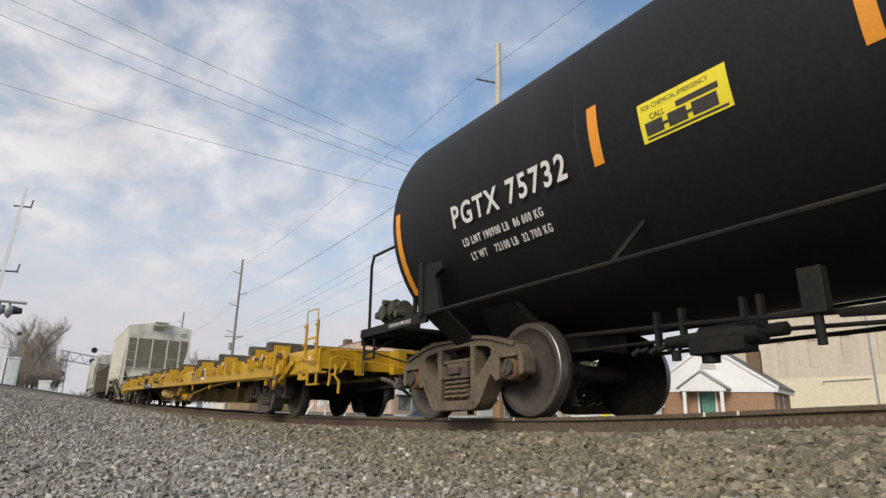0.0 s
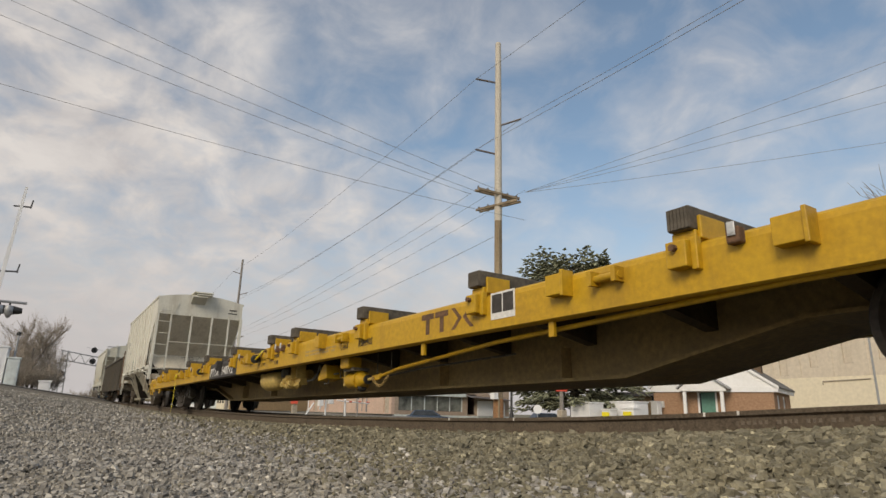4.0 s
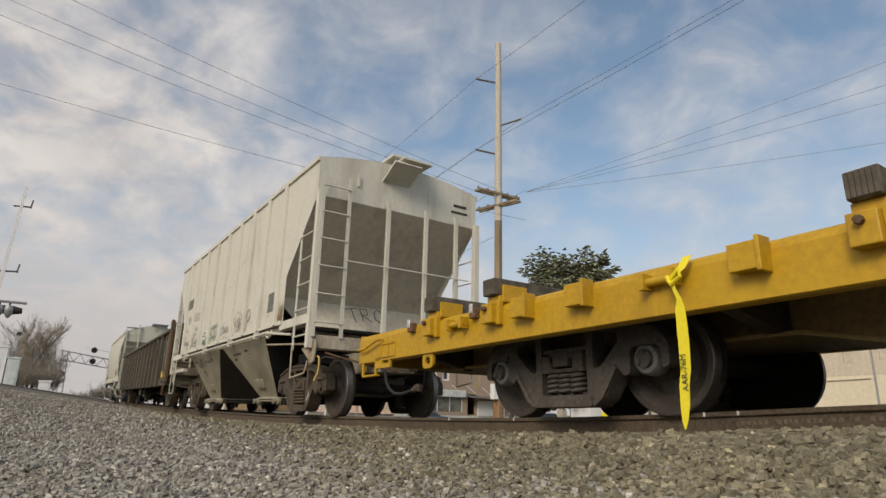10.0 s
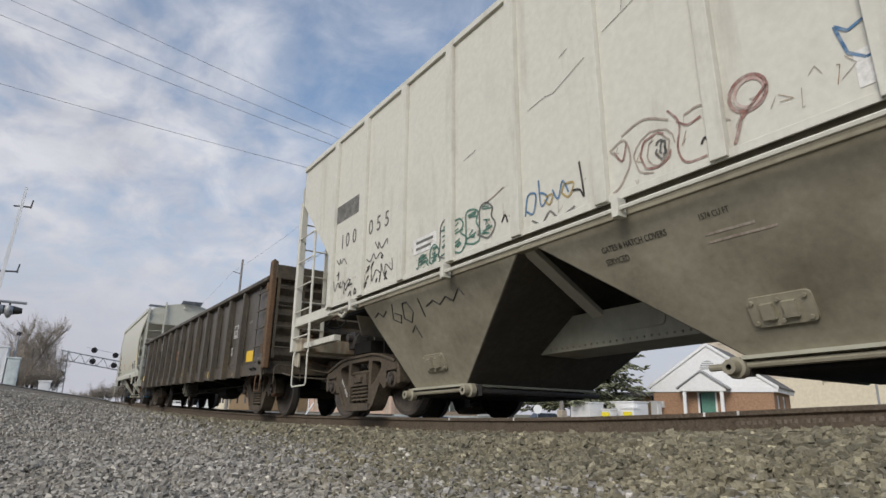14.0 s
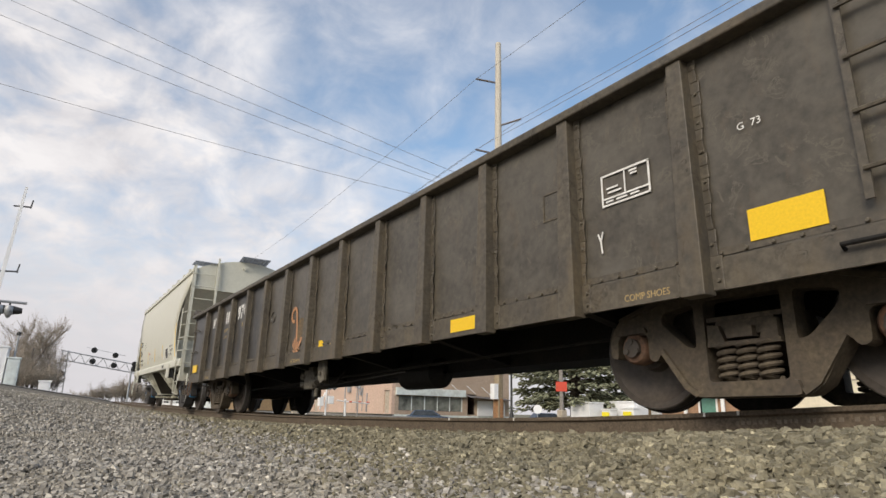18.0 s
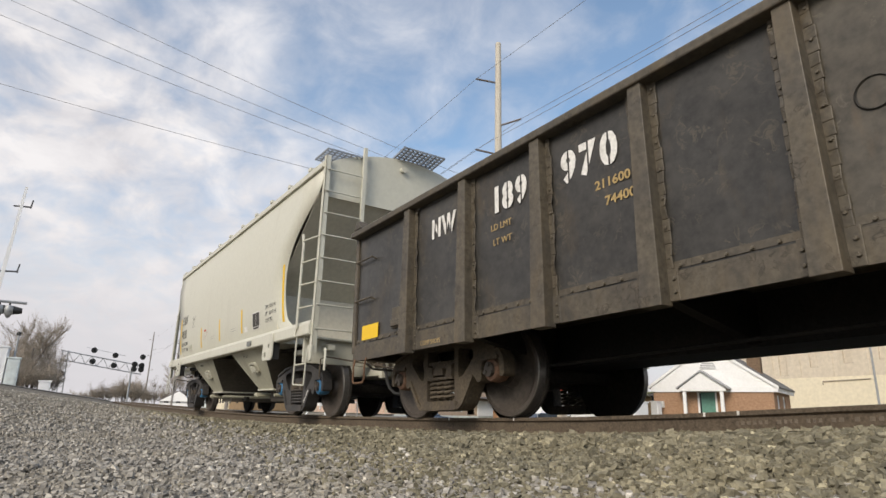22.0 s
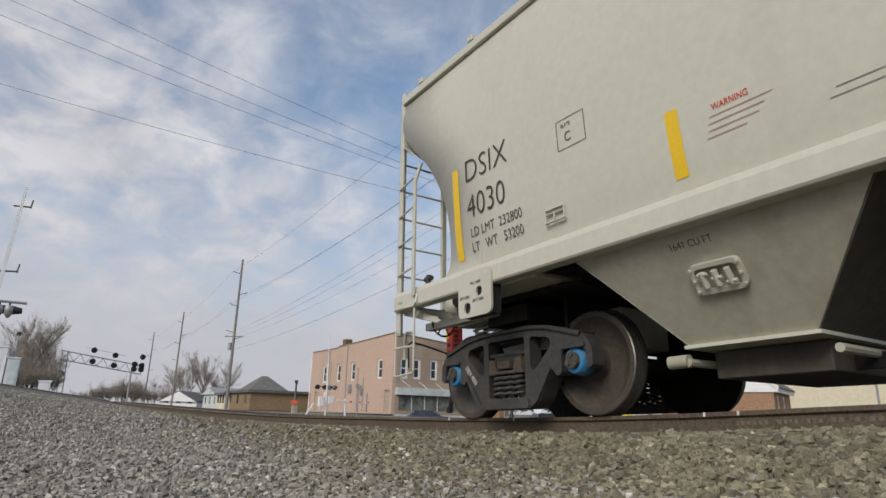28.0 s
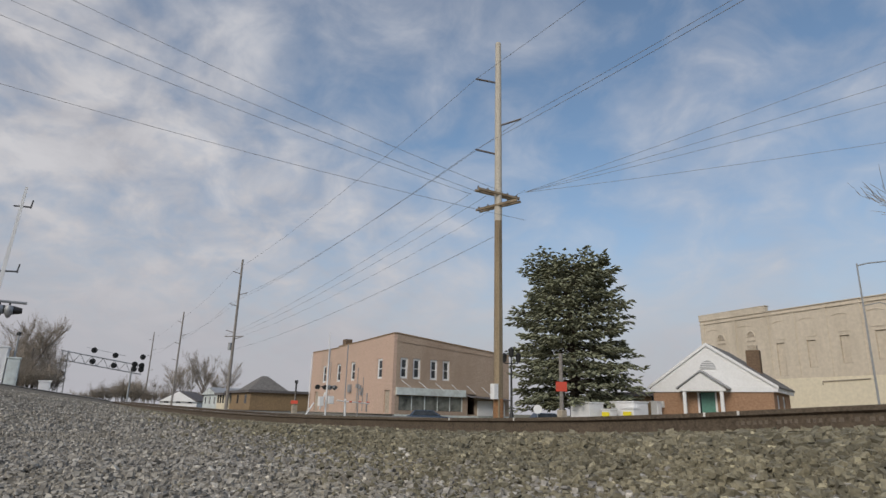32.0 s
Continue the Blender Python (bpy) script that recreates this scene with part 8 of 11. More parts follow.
    for s in (-1, 1):
        E = F if s > 0 else RR
        knee = 3.92 if s > 0 else 3.76
        g = Geo()
        pts = [(y, z) for y, z in arc] + [(1.5, 3.36 if s > 0 else 3.20), (-1.5, 3.36 if s > 0 else 3.20)]
        g.prism(pts, s * (E - 0.012), s * E, "x")
        part("end_panel", g, "new_hopper", car)
        slope = [((s * E, 3.40 if s > 0 else 3.24), (s * knee, 2.02), 1.555, 1.555), ((s * knee, 2.03), (s * (knee + 0.16), 1.22), 1.55, 1.50), ((s * (knee + 0.16), 1.24), (s * 4.30, 0.80), 1.10, 0.40)]
        for (xa, za), (xb, zb), ya, yb in slope:
            g = Geo().hull([(xa, -ya, za), (xa, ya, za), (xa - s * 0.012, ya, za), (xa - s * 0.012, -ya, za)], [(xb, -yb, zb), (xb, yb, zb), (xb - s * 0.012, yb, zb), (xb - s * 0.012, -yb, zb)])
            part("slope_sheet", g, "slope_dust", car, "dust-greyed slope sheet")
        # end frame, ladders, steps
        part("stub_sill", Geo().box(s * 3.2, s * (E + 0.02), -0.34, 0.34, 0.64, 1.02), "new_hopper", car, bevel=0.012)
        part("striker", Geo().box(s * E, s * (E + 0.10), -0.36, -0.24, 0.60, 1.06).box(s * E, s * (E + 0.10), 0.24, 0.36, 0.60, 1.06).box(s * E, s * (E + 0.10), -0.36, 0.36, 1.0, 1.06), "new_hopper", car, bevel=0.01)
        part("carry_lug", Geo().tube([(s * (E - 0.30), -0.345, 0.86), (s * (E - 0.30), -0.40, 0.86), (s * (E - 0.12), -0.40, 0.85), (s * (E - 0.12), -0.345, 0.85)], 0.022, 8), "truck_brown", car)
        part("end_beam", Geo().box(s * (E - 0.34), s * (E - 0.30), -1.5, 1.5, 0.78 if s > 0 else 1.08, 1.18).box(s * (E - 0.34), s * (E - 0.22), -1.5, 1.5, 1.14, 1.18), "new_hopper", car, bevel=0.012)
        for y in (-1, 1):
            part("platform_sill", Geo().box(s * 4.1, s * (E - 0.04), y * 1.1, y * 1.2, 0.98, 1.06), "new_hopper", car)
            part("platform_sill", Geo().box(s * 4.1, s * (E - 0.34), y * 0.80, y * 0.98, 1.0, 1.03), "new_hopper", car)
            if s > 0: part("gusset", Geo().prism(rounded([(s * (E - 0.06), 1.02), (s * (E + 0.10), 1.02), (s * (E + 0.08), 0.80), (s * (E + 0.0), 0.78), (s * (E - 0.06), 0.90)], 0.03, 3), y * 1.50, y * 1.53), "new_hopper", car, bevel=0.005)
            part("corner_brace", Geo().hull([(s * (E - 0.02), y * 1.46, 1.14), (s * (E - 0.02), y * 1.46, 1.20), (s * (E + 0.02), y * 1.46, 1.20), (s * (E + 0.02), y * 1.46, 1.14)], [(s * (E - 0.60), y * 1.40, 0.98), (s * (E - 0.60), y * 1.40, 1.04), (s * (E - 0.56), y * 1.40, 1.04), (s * (E - 0.56), y * 1.40, 0.98)]), "new_hopper", car)
        grate = Geo().box(s * (E - 0.30), s * (E + 0.06), -0.62, -0.58, 1.09, 1.13).box(s * (E - 0.30), s * (E + 0.06), 0.58, 0.62, 1.09, 1.13)
        for k in range(13):
            grate.box(s * (E - 0.30 + k * 0.029), s * (E - 0.288 + k * 0.029), -0.58, 0.58, 1.09, 1.125)
        part("end_step", grate, "galvanised", car, "black end walkway grating")
        for y in (-1, 1):
            post = part("corner_post", Geo().box(s * (E + 0.0), s * (E + 0.085), y * 1.50, y * 1.525, 0.90, 4.02).box(s * (E + 0.07), s * (E + 0.085), y * 1.44, y * 1.525, 0.90, 4.02), "new_hopper", car, bevel=0.005)
            xl = E - 0.40
            lad = part("ladder", Geo().box(s * (xl - 0.03), s * (xl + 0.03), y * 1.59, y * 1.61, 1.28, 2.62).hull([(s * (xl - 0.03), y * 1.59, 2.62), (s * (xl + 0.03), y * 1.59, 2.62), (s * (xl + 0.03), y * 1.61, 2.62), (s * (xl - 0.03), y * 1.61, 2.62)][::s], [(s * (xl - 0.13), y * 1.575, 2.82), (s * (xl - 0.07), y * 1.575, 2.82), (s * (xl - 0.07), y * 1.595, 2.82), (s * (xl - 0.13), y * 1.595, 2.82)][::s]), "new_hopper", car, "side ladder")
            for k in range(4):
                z = 1.60 + 0.36 * k
                part("rung", Geo().rod((s * xl, y * 1.61, z), (s * (E + 0.05), y * 1.535, z), 0.0125, 6), "new_hopper", lad)
            part("low_grab", Geo().tube([(s * (xl - 0.05), y * 1.58, 1.30), (s * (xl - 0.05), y * 1.60, 1.20), (s * (xl - 0.02), y * 1.60, 1.17), (s * (E + 0.04), y * 1.54, 1.20)], 0.0125, 6), "new_hopper", car)
            st = part("step", Geo().tube([(s * xl, y * 1.58, 1.16), (s * xl, y * 1.58, 0.48), (s * (xl + 0.02), y * 1.58, 0.46), (s * (E - 0.01), y * 1.57, 0.44), (s * (E + 0.01), y * 1.57, 0.46), (s * (E + 0.01), y * 1.56, 0.95)], 0.012, 6), "new_hopper", car)
            part("rung", Geo().rod((s * xl, y * 1.58, 0.74), (s * (E + 0.01), y * 1.57, 0.75), 0.0125, 6), "new_hopper", st)
            part("hook", Geo().tube([(s * (E + 0.04), y * 1.30, 0.96), (s * (E + 0.16), y * 1.34, 0.97), (s * (E + 0.18), y * 1.34, 0.94), (s * (E + 0.18), y * 1.34, 0.66)], 0.018, 6), "new_hopper", car)
        for y0, y1, zt in ((-1.50, -0.86, 4.30), (1.50, 0.86, 3.36)):
            lad = part("ladder", Geo().box(s * (E + 0.07), s * (E + 0.12), y1 - 0.03, y1 + 0.03, 1.12, zt), "new_hopper", car, "end ladder stile", bevel=0.004)
            n_ = int((zt - 1.2) / 0.36)
            for k in range(n_):
                part("rung", Geo().rod((s * (E + 0.10), y0, 1.26 + 0.36 * k), (s * (E + 0.10), y1, 1.26 + 0.36 * k), 0.0125, 6), "new_hopper", lad)
        part("hand_rail", Geo().tube([(s * (E + 0.10), -0.86, 2.66), (s * (E + 0.16), -0.80, 2.68), (s * (E + 0.16), 1.0, 2.66), (s * (E + 0.10), 1.46, 2.66)], 0.0125, 6), "new_hopper", car)
        part("roof_bracket", Geo().rod((s * (E + 0.0), -0.10, 4.12), (s * (E + 0.07), -0.10, 4.12), 0.05, 12), "new_hopper", car)
        # roof-end grating over the middle, tilted
        y0, y1 = -0.25, 0.55
        gr = Geo()
        for k in range(12):
            x = E - 0.52 + 0.075 * k
            gr.box(s * x, s * (x + 0.022), y0, y1, 4.26 + 0.012 * k, 4.285 + 0.012 * k)
        for k in range(10):
            y = y0 + (y1 - y0) * k / 9
            gr.hull([(s * (E - 0.52), y - 0.01, 4.25), (s * (E + 0.33), y - 0.01, 4.385), (s * (E + 0.33), y + 0.01, 4.385), (s * (E - 0.52), y + 0.01, 4.25)], [(s * (E - 0.52), y - 0.01, 4.285), (s * (E + 0.33), y - 0.01, 4.42), (s * (E + 0.33), y + 0.01, 4.42), (s * (E - 0.52), y + 0.01, 4.285)])
        part("roof_grating", gr, "galvanised", car, "galvanised roof-end grating")
        if s > 0:
            gr = Geo()
            for k in range(9):
                y = -1.50 + 0.085 * k
                gr.box(E - 0.50, E + 0.06, y, y + 0.014, 4.13, 4.16)
            for k in range(7):
                x = E - 0.50 + 0.09 * k
                gr.box(x, x + 0.014, -1.50, -0.806, 4.133, 4.157)
            part("roof_grating", gr, "galvanised", car, "galvanised grating at the head of the ladder")
        build_coupler(car, s * E, s, "frame_black" if s < 0 else "truck_brown")
    for k, w in enumerate((0.42, 0.50, 0.36, 0.46, 0.40)):
        za = 3.16 - k * 0.085
        xa, xb = (3.92 + (z - 2.02) * (F - 3.92) / 1.38 + 0.006 for z in (za, za - 0.03))
        part("lettering", Geo().add([(xa, 0.42, za), (xa, 0.42 + w, za), (xb, 0.42 + w, za - 0.03), (xb, 0.42, za - 0.03)], [(0, 3, 2, 1)]), "letter_grey", car)
    # bays
    for xc in (2.10, -1.66):
        g = Geo().hull([(xc - 0.44, -0.98, 0.47), (xc + 0.44, -0.98, 0.47), (xc + 0.44, 0.98, 0.47), (xc - 0.44, 0.98, 0.47)], [(xc - 1.06, -1.46, 1.19), (xc + 1.06, -1.46, 1.19), (xc + 1.06, 1.46, 1.19), (xc - 1.06, 1.46, 1.19)])
        bay = part("hopper_bay", g, "bay_dust", car, "dusty beige discharge bay, darkened in colour for shade")
        for o in (-1, 1):
            x0, x1 = xc + o * 0.445, xc + o * 1.065
            # shaded copy on the forward face, plain paint on the other
            part("bay_end_sheet", Geo().hull([(x0, -0.985, 0.475), (x0 + o * 0.012, -0.985, 0.475), (x0 + o * 0.012, 0.985, 0.475), (x0, 0.985, 0.475)][::o], [(x1, -1.465, 1.185), (x1 + o * 0.012, -1.465, 1.185), (x1 + o * 0.012, 1.465, 1.185), (x1, 1.465, 1.185)][::o]), "bay_soot" if o > 0 else "new_hopper", bay, "end sheet of the bay, coloured dark for shade" if o > 0 else "")
        part("bay_flange", Geo().box(xc - 0.47, xc + 0.47, -1.01, 1.01, 0.445, 0.47), "new_hopper", bay)
        part("outlet_gate", Geo().box(xc - 0.40, xc + 0.40, -0.75, 0.75, 0.24, 0.44), "bay_soot", bay, bevel=0.01)
        g = Geo()
        for e in (-0.46, 0.55):
            g.rod((xc + e, -1.0, 0.35), (xc + e, 1.0, 0.35), 0.03, 8)
        g.rod((xc - 0.62, -0.98, 0.36), (xc - 0.46, -0.98, 0.36), 0.05, 10)
        part("gate_drive", g, "bay_dust", bay)
        part("gate_bar", Geo().box(xc + 0.42, xc + 0.75, -0.5, -0.42, 0.26, 0.36), "frame_black", bay)
        g = plate(Geo(), rounded([(-0.17, -0.11), (0.19, -0.11), (0.19, 0.11), (-0.17, 0.11)], 0.05, 4), [rounded([(-0.14, -0.08), (0.16, -0.08), (0.16, 0.08), (-0.14, 0.08)], 0.04, 4)], -0.02, 0.02)
        for k, e in enumerate((-0.08, 0.01, 0.10)):
            g.rod((e, -0.03, -0.055), (e, -0.03, 0.055), 0.022, 8).rod((e - 0.03, -0.035, 0.04 * (1 - k)), (e + 0.04, -0.035, 0.04 * (1 - k)), 0.014, 6)
        for ex in (-0.155, 0.175):
            for ez in (-0.08, 0.0, 0.08):
                g.rod((ex, -0.035, ez), (ex, 0.0, ez), 0.012, 6)
        part("vibrator_bracket", g, "new_hopper", bay, at=pose(xc, -1.262, 0.86, 33.7, 0, 0))
        lettering("1641 CU FT", 0.075, "black_paint", car, pose(xc - 0.22, -1.425, 1.05, 90 + 33, 0, 0), width=0.85)
    for s in (-1, 1):
        # bolster black and the added plates paint the shade over the truck
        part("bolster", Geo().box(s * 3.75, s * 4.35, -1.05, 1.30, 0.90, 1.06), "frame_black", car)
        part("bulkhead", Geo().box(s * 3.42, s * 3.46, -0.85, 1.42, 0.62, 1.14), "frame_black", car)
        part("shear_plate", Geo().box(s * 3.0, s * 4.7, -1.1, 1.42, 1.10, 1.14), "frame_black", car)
        part("slope_base", Geo().hull([(s * 3.2, -1.45, 1.16), (s * 4.25, -1.45, 1.16), (s * 4.25, 1.45, 1.16), (s * 3.2, 1.45, 1.16)], [(s * 3.2, -1.45, 1.20), (s * 4.25, -1.45, 1.20), (s * 4.25, 1.45, 1.20), (s * 3.2, 1.45, 1.20)]), "new_hopper", car)
    # ridge coloured for the shade between the two bays
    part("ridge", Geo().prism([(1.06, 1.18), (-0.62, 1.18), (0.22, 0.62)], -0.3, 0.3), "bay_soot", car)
    # yellow strips on the curved side
    def strip(x, z0, z1, mat="marker_yellow", w=0.05, lift=0.004, name="reflector_strip"):
        g, n = Geo(), 8
        for k in range(n):
            za, zb = z0 + (z1 - z0) * k / n, z0 + (z1 - z0) * (k + 1) / n
            g.add([(x - w, -bulge(za) - lift, za), (x + w, -bulge(za) - lift, za), (x + w, -bulge(zb) - lift, zb), (x - w, -bulge(zb) - lift, zb)], [(0, 1, 2, 3)], True)
        return part(name, g, mat, car, "yellow reflective strip" if mat == "marker_yellow" else "")
    strip(X(-66.12), 1.50, 2.46)
    strip(X(-68.57), 1.53, 2.0, w=0.045)
    strip(X(-70.34), 1.53, 2.0, w=0.045)
    strip(X(-72.13), 1.50, 1.99, w=0.05)
    strip(X(-74.64), 1.50, 2.46, w=0.05)
    strip(X(-67.615), 1.52, 1.84, "white_paint", 0.225, 0.004, "stencil_panel")
    strip(X(-67.72), 1.575, 1.82, "black_paint", 0.095, 0.008, "panel_field")
    strip(X(-67.51), 1.575, 1.82, "black_paint", 0.095, 0.008, "panel_field")
    strip(X(-67.62), 1.53, 1.56, "black_paint", 0.16, 0.008, "panel_field")
    strip(X(-68.28), 1.53, 1.63, "white_paint", 0.10, 0.004, "stencil_panel")

    def words(text, x, z, size, mat, width=1.0, bold=0.0):
        zc = z + size * 0.35
        tip = math.degrees(math.atan2(bulge(zc + 0.05) - bulge(zc - 0.05), 0.1))
        lettering(text, size, mat, car, facing(X(x), -bulge(zc) - 0.0025, z, tip), width=width, bold=bold)
    words("DSIX", -74.49, 2.265, 0.345, "black_paint", 0.90, -0.005)
    words("4030", -74.47, 1.885, 0.345, "black_paint", 0.86, -0.005)
    words("LD LMT  232800", -74.44, 1.69, 0.135, "letter_grey", 0.80, -0.001)
    words("LT   WT   53200", -74.44, 1.54, 0.135, "letter_grey", 0.80, -0.001)
    words("EXW  10-8  H  9-3", -67.06, 1.82, 0.105, "letter_grey", 0.72, -0.0015)
    words("EW     8-8  H  15-0", -67.06, 1.70, 0.105, "letter_grey", 0.72, -0.0015)
    words("CU FT 3281", -67.06, 1.58, 0.105, "letter_grey", 0.72, -0.0015)
    words("PLATE", -73.14, 2.29, 0.05, "letter_grey", 0.8)
    words("C", -73.11, 2.16, 0.12, "letter_grey", 0.9)
    for a, b, c, d in ((-73.19, -72.88, 2.10, 2.106), (-73.19, -72.88, 2.36, 2.366), (-73.19, -73.182, 2.10, 2.366), (-72.888, -72.88, 2.10, 2.366)):
        strip(X((a + b) / 2), c, d, "letter_grey", (b - a) / 2, 0.005, "lettering")
    words("WARNING", -71.84, 1.86, 0.065, "red", 0.78)
    for k, w in enumerate((0.62, 0.55, 0.5, 0.40)):
        strip(X(-72.0) + w / 2 + 0.03, 1.818 - k * 0.045, 1.825 - k * 0.045, "faded_red", w / 3.0, 0.004, "lettering")
    for k, w in enumerate((0.5, 0.62)):
        strip(X(-69.2) - 0.02, 1.678 - k * 0.05, 1.684 - k * 0.05, "cap_grey", w / 3, 0.004, "lettering")
        strip(X(-70.95) - 0.02, 1.678 - k * 0.05, 1.684 - k * 0.05, "cap_grey", w / 3, 0.004, "lettering")
    holder = Geo()
    for a, b, c, d in ((-73.50, -73.29, 1.53, 1.537), (-73.50, -73.29, 1.640, 1.652), (-73.505, -73.495, 1.53, 1.66), (-73.295, -73.285, 1.53, 1.66), (-73.49, -73.41, 1.60, 1.606), (-73.39, -73.30, 1.60, 1.606), (-73.405, -73.395, 1.55, 1.61)):
        holder.box(X(a) + 0.10, X(b) + 0.10, -1.56, -1.535, c, d)
    part("card_holder", holder, "new_hopper", car)
    part("sill_bracket", Geo().box(X(-67.88), X(-67.65), -1.60, -1.57, 1.22, 1.30), "cap_grey", car)
    # brake gear on the rear platform
    part("brake_valve", Geo().lathe([(-5.14, 0.02), (-5.14, 0.10), (-5.08, 0.15), (-4.98, 0.13), (-4.90, 0.15), (-4.86, 0.02)], 16, "x", (0, -0.95, 1.24)).box(-5.1, -4.88, -1.02, -0.88, 1.06, 1.2), "new_hopper", car, "pale brake valve on the end platform", bevel=0.01)
    g = Geo().box(-4.84, -4.56, -1.02, -0.86, 1.10, 1.34)
    for dx, dz, r in ((0.0, 0.05, 0.09), (0.14, 0.08, 0.08), (0.24, -0.02, 0.07), (0.06, -0.08, 0.06), (0.30, 0.10, 0.05)):
        g.rod((-4.84 + dx, -1.1, 1.24 + dz), (-4.84 + dx, -0.86, 1.24 + dz), r, 10).rod((-4.88 + dx, -0.98, 1.24 + dz), (-4.78 + dx, -0.98, 1.24 + dz), r * 0.9, 10)
    part("brake_valve", g, "frame_black", car, "dark brake control valve", bevel=0.008)
    for k in range(4):
        part("brake_pipe", Geo().tube([(-4.95 + 0.03 * k, -0.7 - 0.05 * k, 0.86 + 0.03 * k), (-4.5, -0.72 - 0.05 * k, 0.88 + 0.03 * k), (-4.0 - 0.06 * k, -0.6, 0.92)], 0.014, 6), "new_hopper", car)
    part("brake_lever", Geo().prism([(-5.05, 0.96), (-4.95, 0.98), (-4.93, 0.66), (-5.0, 0.62)], -0.66, -0.63), "new_hopper", car)
    part("retainer_valve", Geo().rod((-4.96, -1.40, 1.38), (-4.96, -1.40, 1.54), 0.032, 8).rod((-5.02, -1.40, 1.50), (-4.90, -1.40, 1.50), 0.03, 8).rod((-5.02, -1.40, 1.43), (-4.92, -1.42, 1.44), 0.022, 8), "truck_dark", car, "small dark retainer valve on the sill")
    g = Geo().lathe([(-4.5, 0.03), (-4.5, 0.16), (-4.0, 0.16), (-3.9, 0.05)], 18, "x", (0, -0.5, 1.0))
    part("brake_cylinder", g, "frame_black", car)
    part("end_hose", Geo().tube([(-5.70, -0.34, 0.78), (-5.85, -0.36, 0.62), (-5.95, -0.36, 0.42), (-6.03, -0.34, 0.22), (-6.05, -0.34, 0.14)], 0.028, 8).rod((-6.05, -0.34, 0.17), (-6.06, -0.34, 0.10), 0.04, 8), "rubber", car, "black air hose hanging from the coupler")
    part("marker_cable", Geo().tube([(-6.06, -0.30, 0.78), (-6.10, -0.32, 0.55), (-6.02, -0.34, 0.38), (-6.06, -0.34, 0.24)], 0.008, 6), "rubber", car)
    # end-of-train marker on the last coupler
    eot = part("end_marker", Geo().box(-6.06, -5.92, -0.40, -0.22, 0.76, 1.27), "marker_red", car, "red end-of-train marker box", bevel=0.02)
    part("marker_lamp", Geo().box(-6.04, -5.99, -0.410, -0.401, 1.04, 1.14), "marker_yellow", eot, "amber reflector")
    part("marker_lens", Geo().rod((-5.99, -0.40, 0.96), (-5.99, -0.412, 0.96), 0.024, 10), "rubber", eot)
    part("marker_lens", Geo().rod((-5.99, -0.40, 0.86), (-5.99, -0.412, 0.86), 0.020, 10), "rubber", eot)
    part("marker_clamp", Geo().box(-6.0, -5.80, -0.36, -0.26, 0.70, 0.80).rod((-6.02, -0.30, 0.78), (-6.02, -0.30, 0.62), 0.035, 8), "frame_black", eot, bevel=0.008)
    for x0, w in ((-5.27, 0.10), (-5.36, 0.03)):
        part("slope_post", Geo().box(x0, x0 + w, 1.44, 1.52, 1.39, 3.28), "new_hopper", car, bevel=0.004)
    for xb in (-5.30, -5.24):
        part("end_bolt", Geo().rod((xb, -1.58, 1.26), (xb, -1.592, 1.26), 0.016, 8), "new_hopper", car)
    for k in range(14):
        part("chain_link", SHARED["link"], None, car, at=pose(-5.02, -0.98, 1.16 - k * 0.05, 90, 0, 90 * (k % 2)))
    g = Geo().tube([(-5.16, -1.06 + 0.15 * math.cos(i * math.pi / 9), 1.06 + 0.15 * math.sin(i * math.pi / 9)) for i in range(19)], 0.012, 6)
    for k in range(3):
        a = k * math.pi / 3
        g.rod((-5.16, -1.06 - 0.15 * math.cos(a), 1.06 - 0.15 * math.sin(a)), (-5.16, -1.06 + 0.15 * math.cos(a), 1.06 + 0.15 * math.sin(a)), 0.008, 5)
    part("release_wheel", g, "truck_dark", car, "small dark spoked hand wheel")
    for k, (xa, ya, za, xb, yb, zb, r) in enumerate(((-4.86, -0.62, 0.92, -4.30, -0.66, 0.98, 0.020), (-4.80, -0.5, 0.80, -4.1, -0.5, 0.84, 0.026), (-5.0, -0.7, 0.72, -5.0, -0.7, 1.02, 0.022), (-4.72, -0.8, 0.74, -4.70, -0.8, 1.04, 0.024), (-4.46, -0.8, 0.82, -4.46, -0.8, 1.04, 0.020), (-5.2, -0.45, 0.90, -4.6, -0.62, 0.86, 0.018))):
        part("brake_rigging", Geo().rod((xa, ya, za), (xb, yb, zb), r, 8), "valve_green" if k % 2 else "new_hopper", car)
    a = build_truck(car, -4.055, 0.457, "truck_dark", "cap_blue")
    b = build_truck(car, 4.055, 0.457, "truck_dark", "cap_blue")
    sets += a + b
    lettering("DSIX 4030", 0.07, "white_paint", car, pose(-4.055 - 0.62, -1.109, 0.50, 90, 47, 0), width=0.8)
    lettering("DSIX 4030", 0.07, "white_paint", car, pose(4.055 + 0.44, -1.109, 0.20, 90, -50, 0), width=0.8)


build_round_hopper()
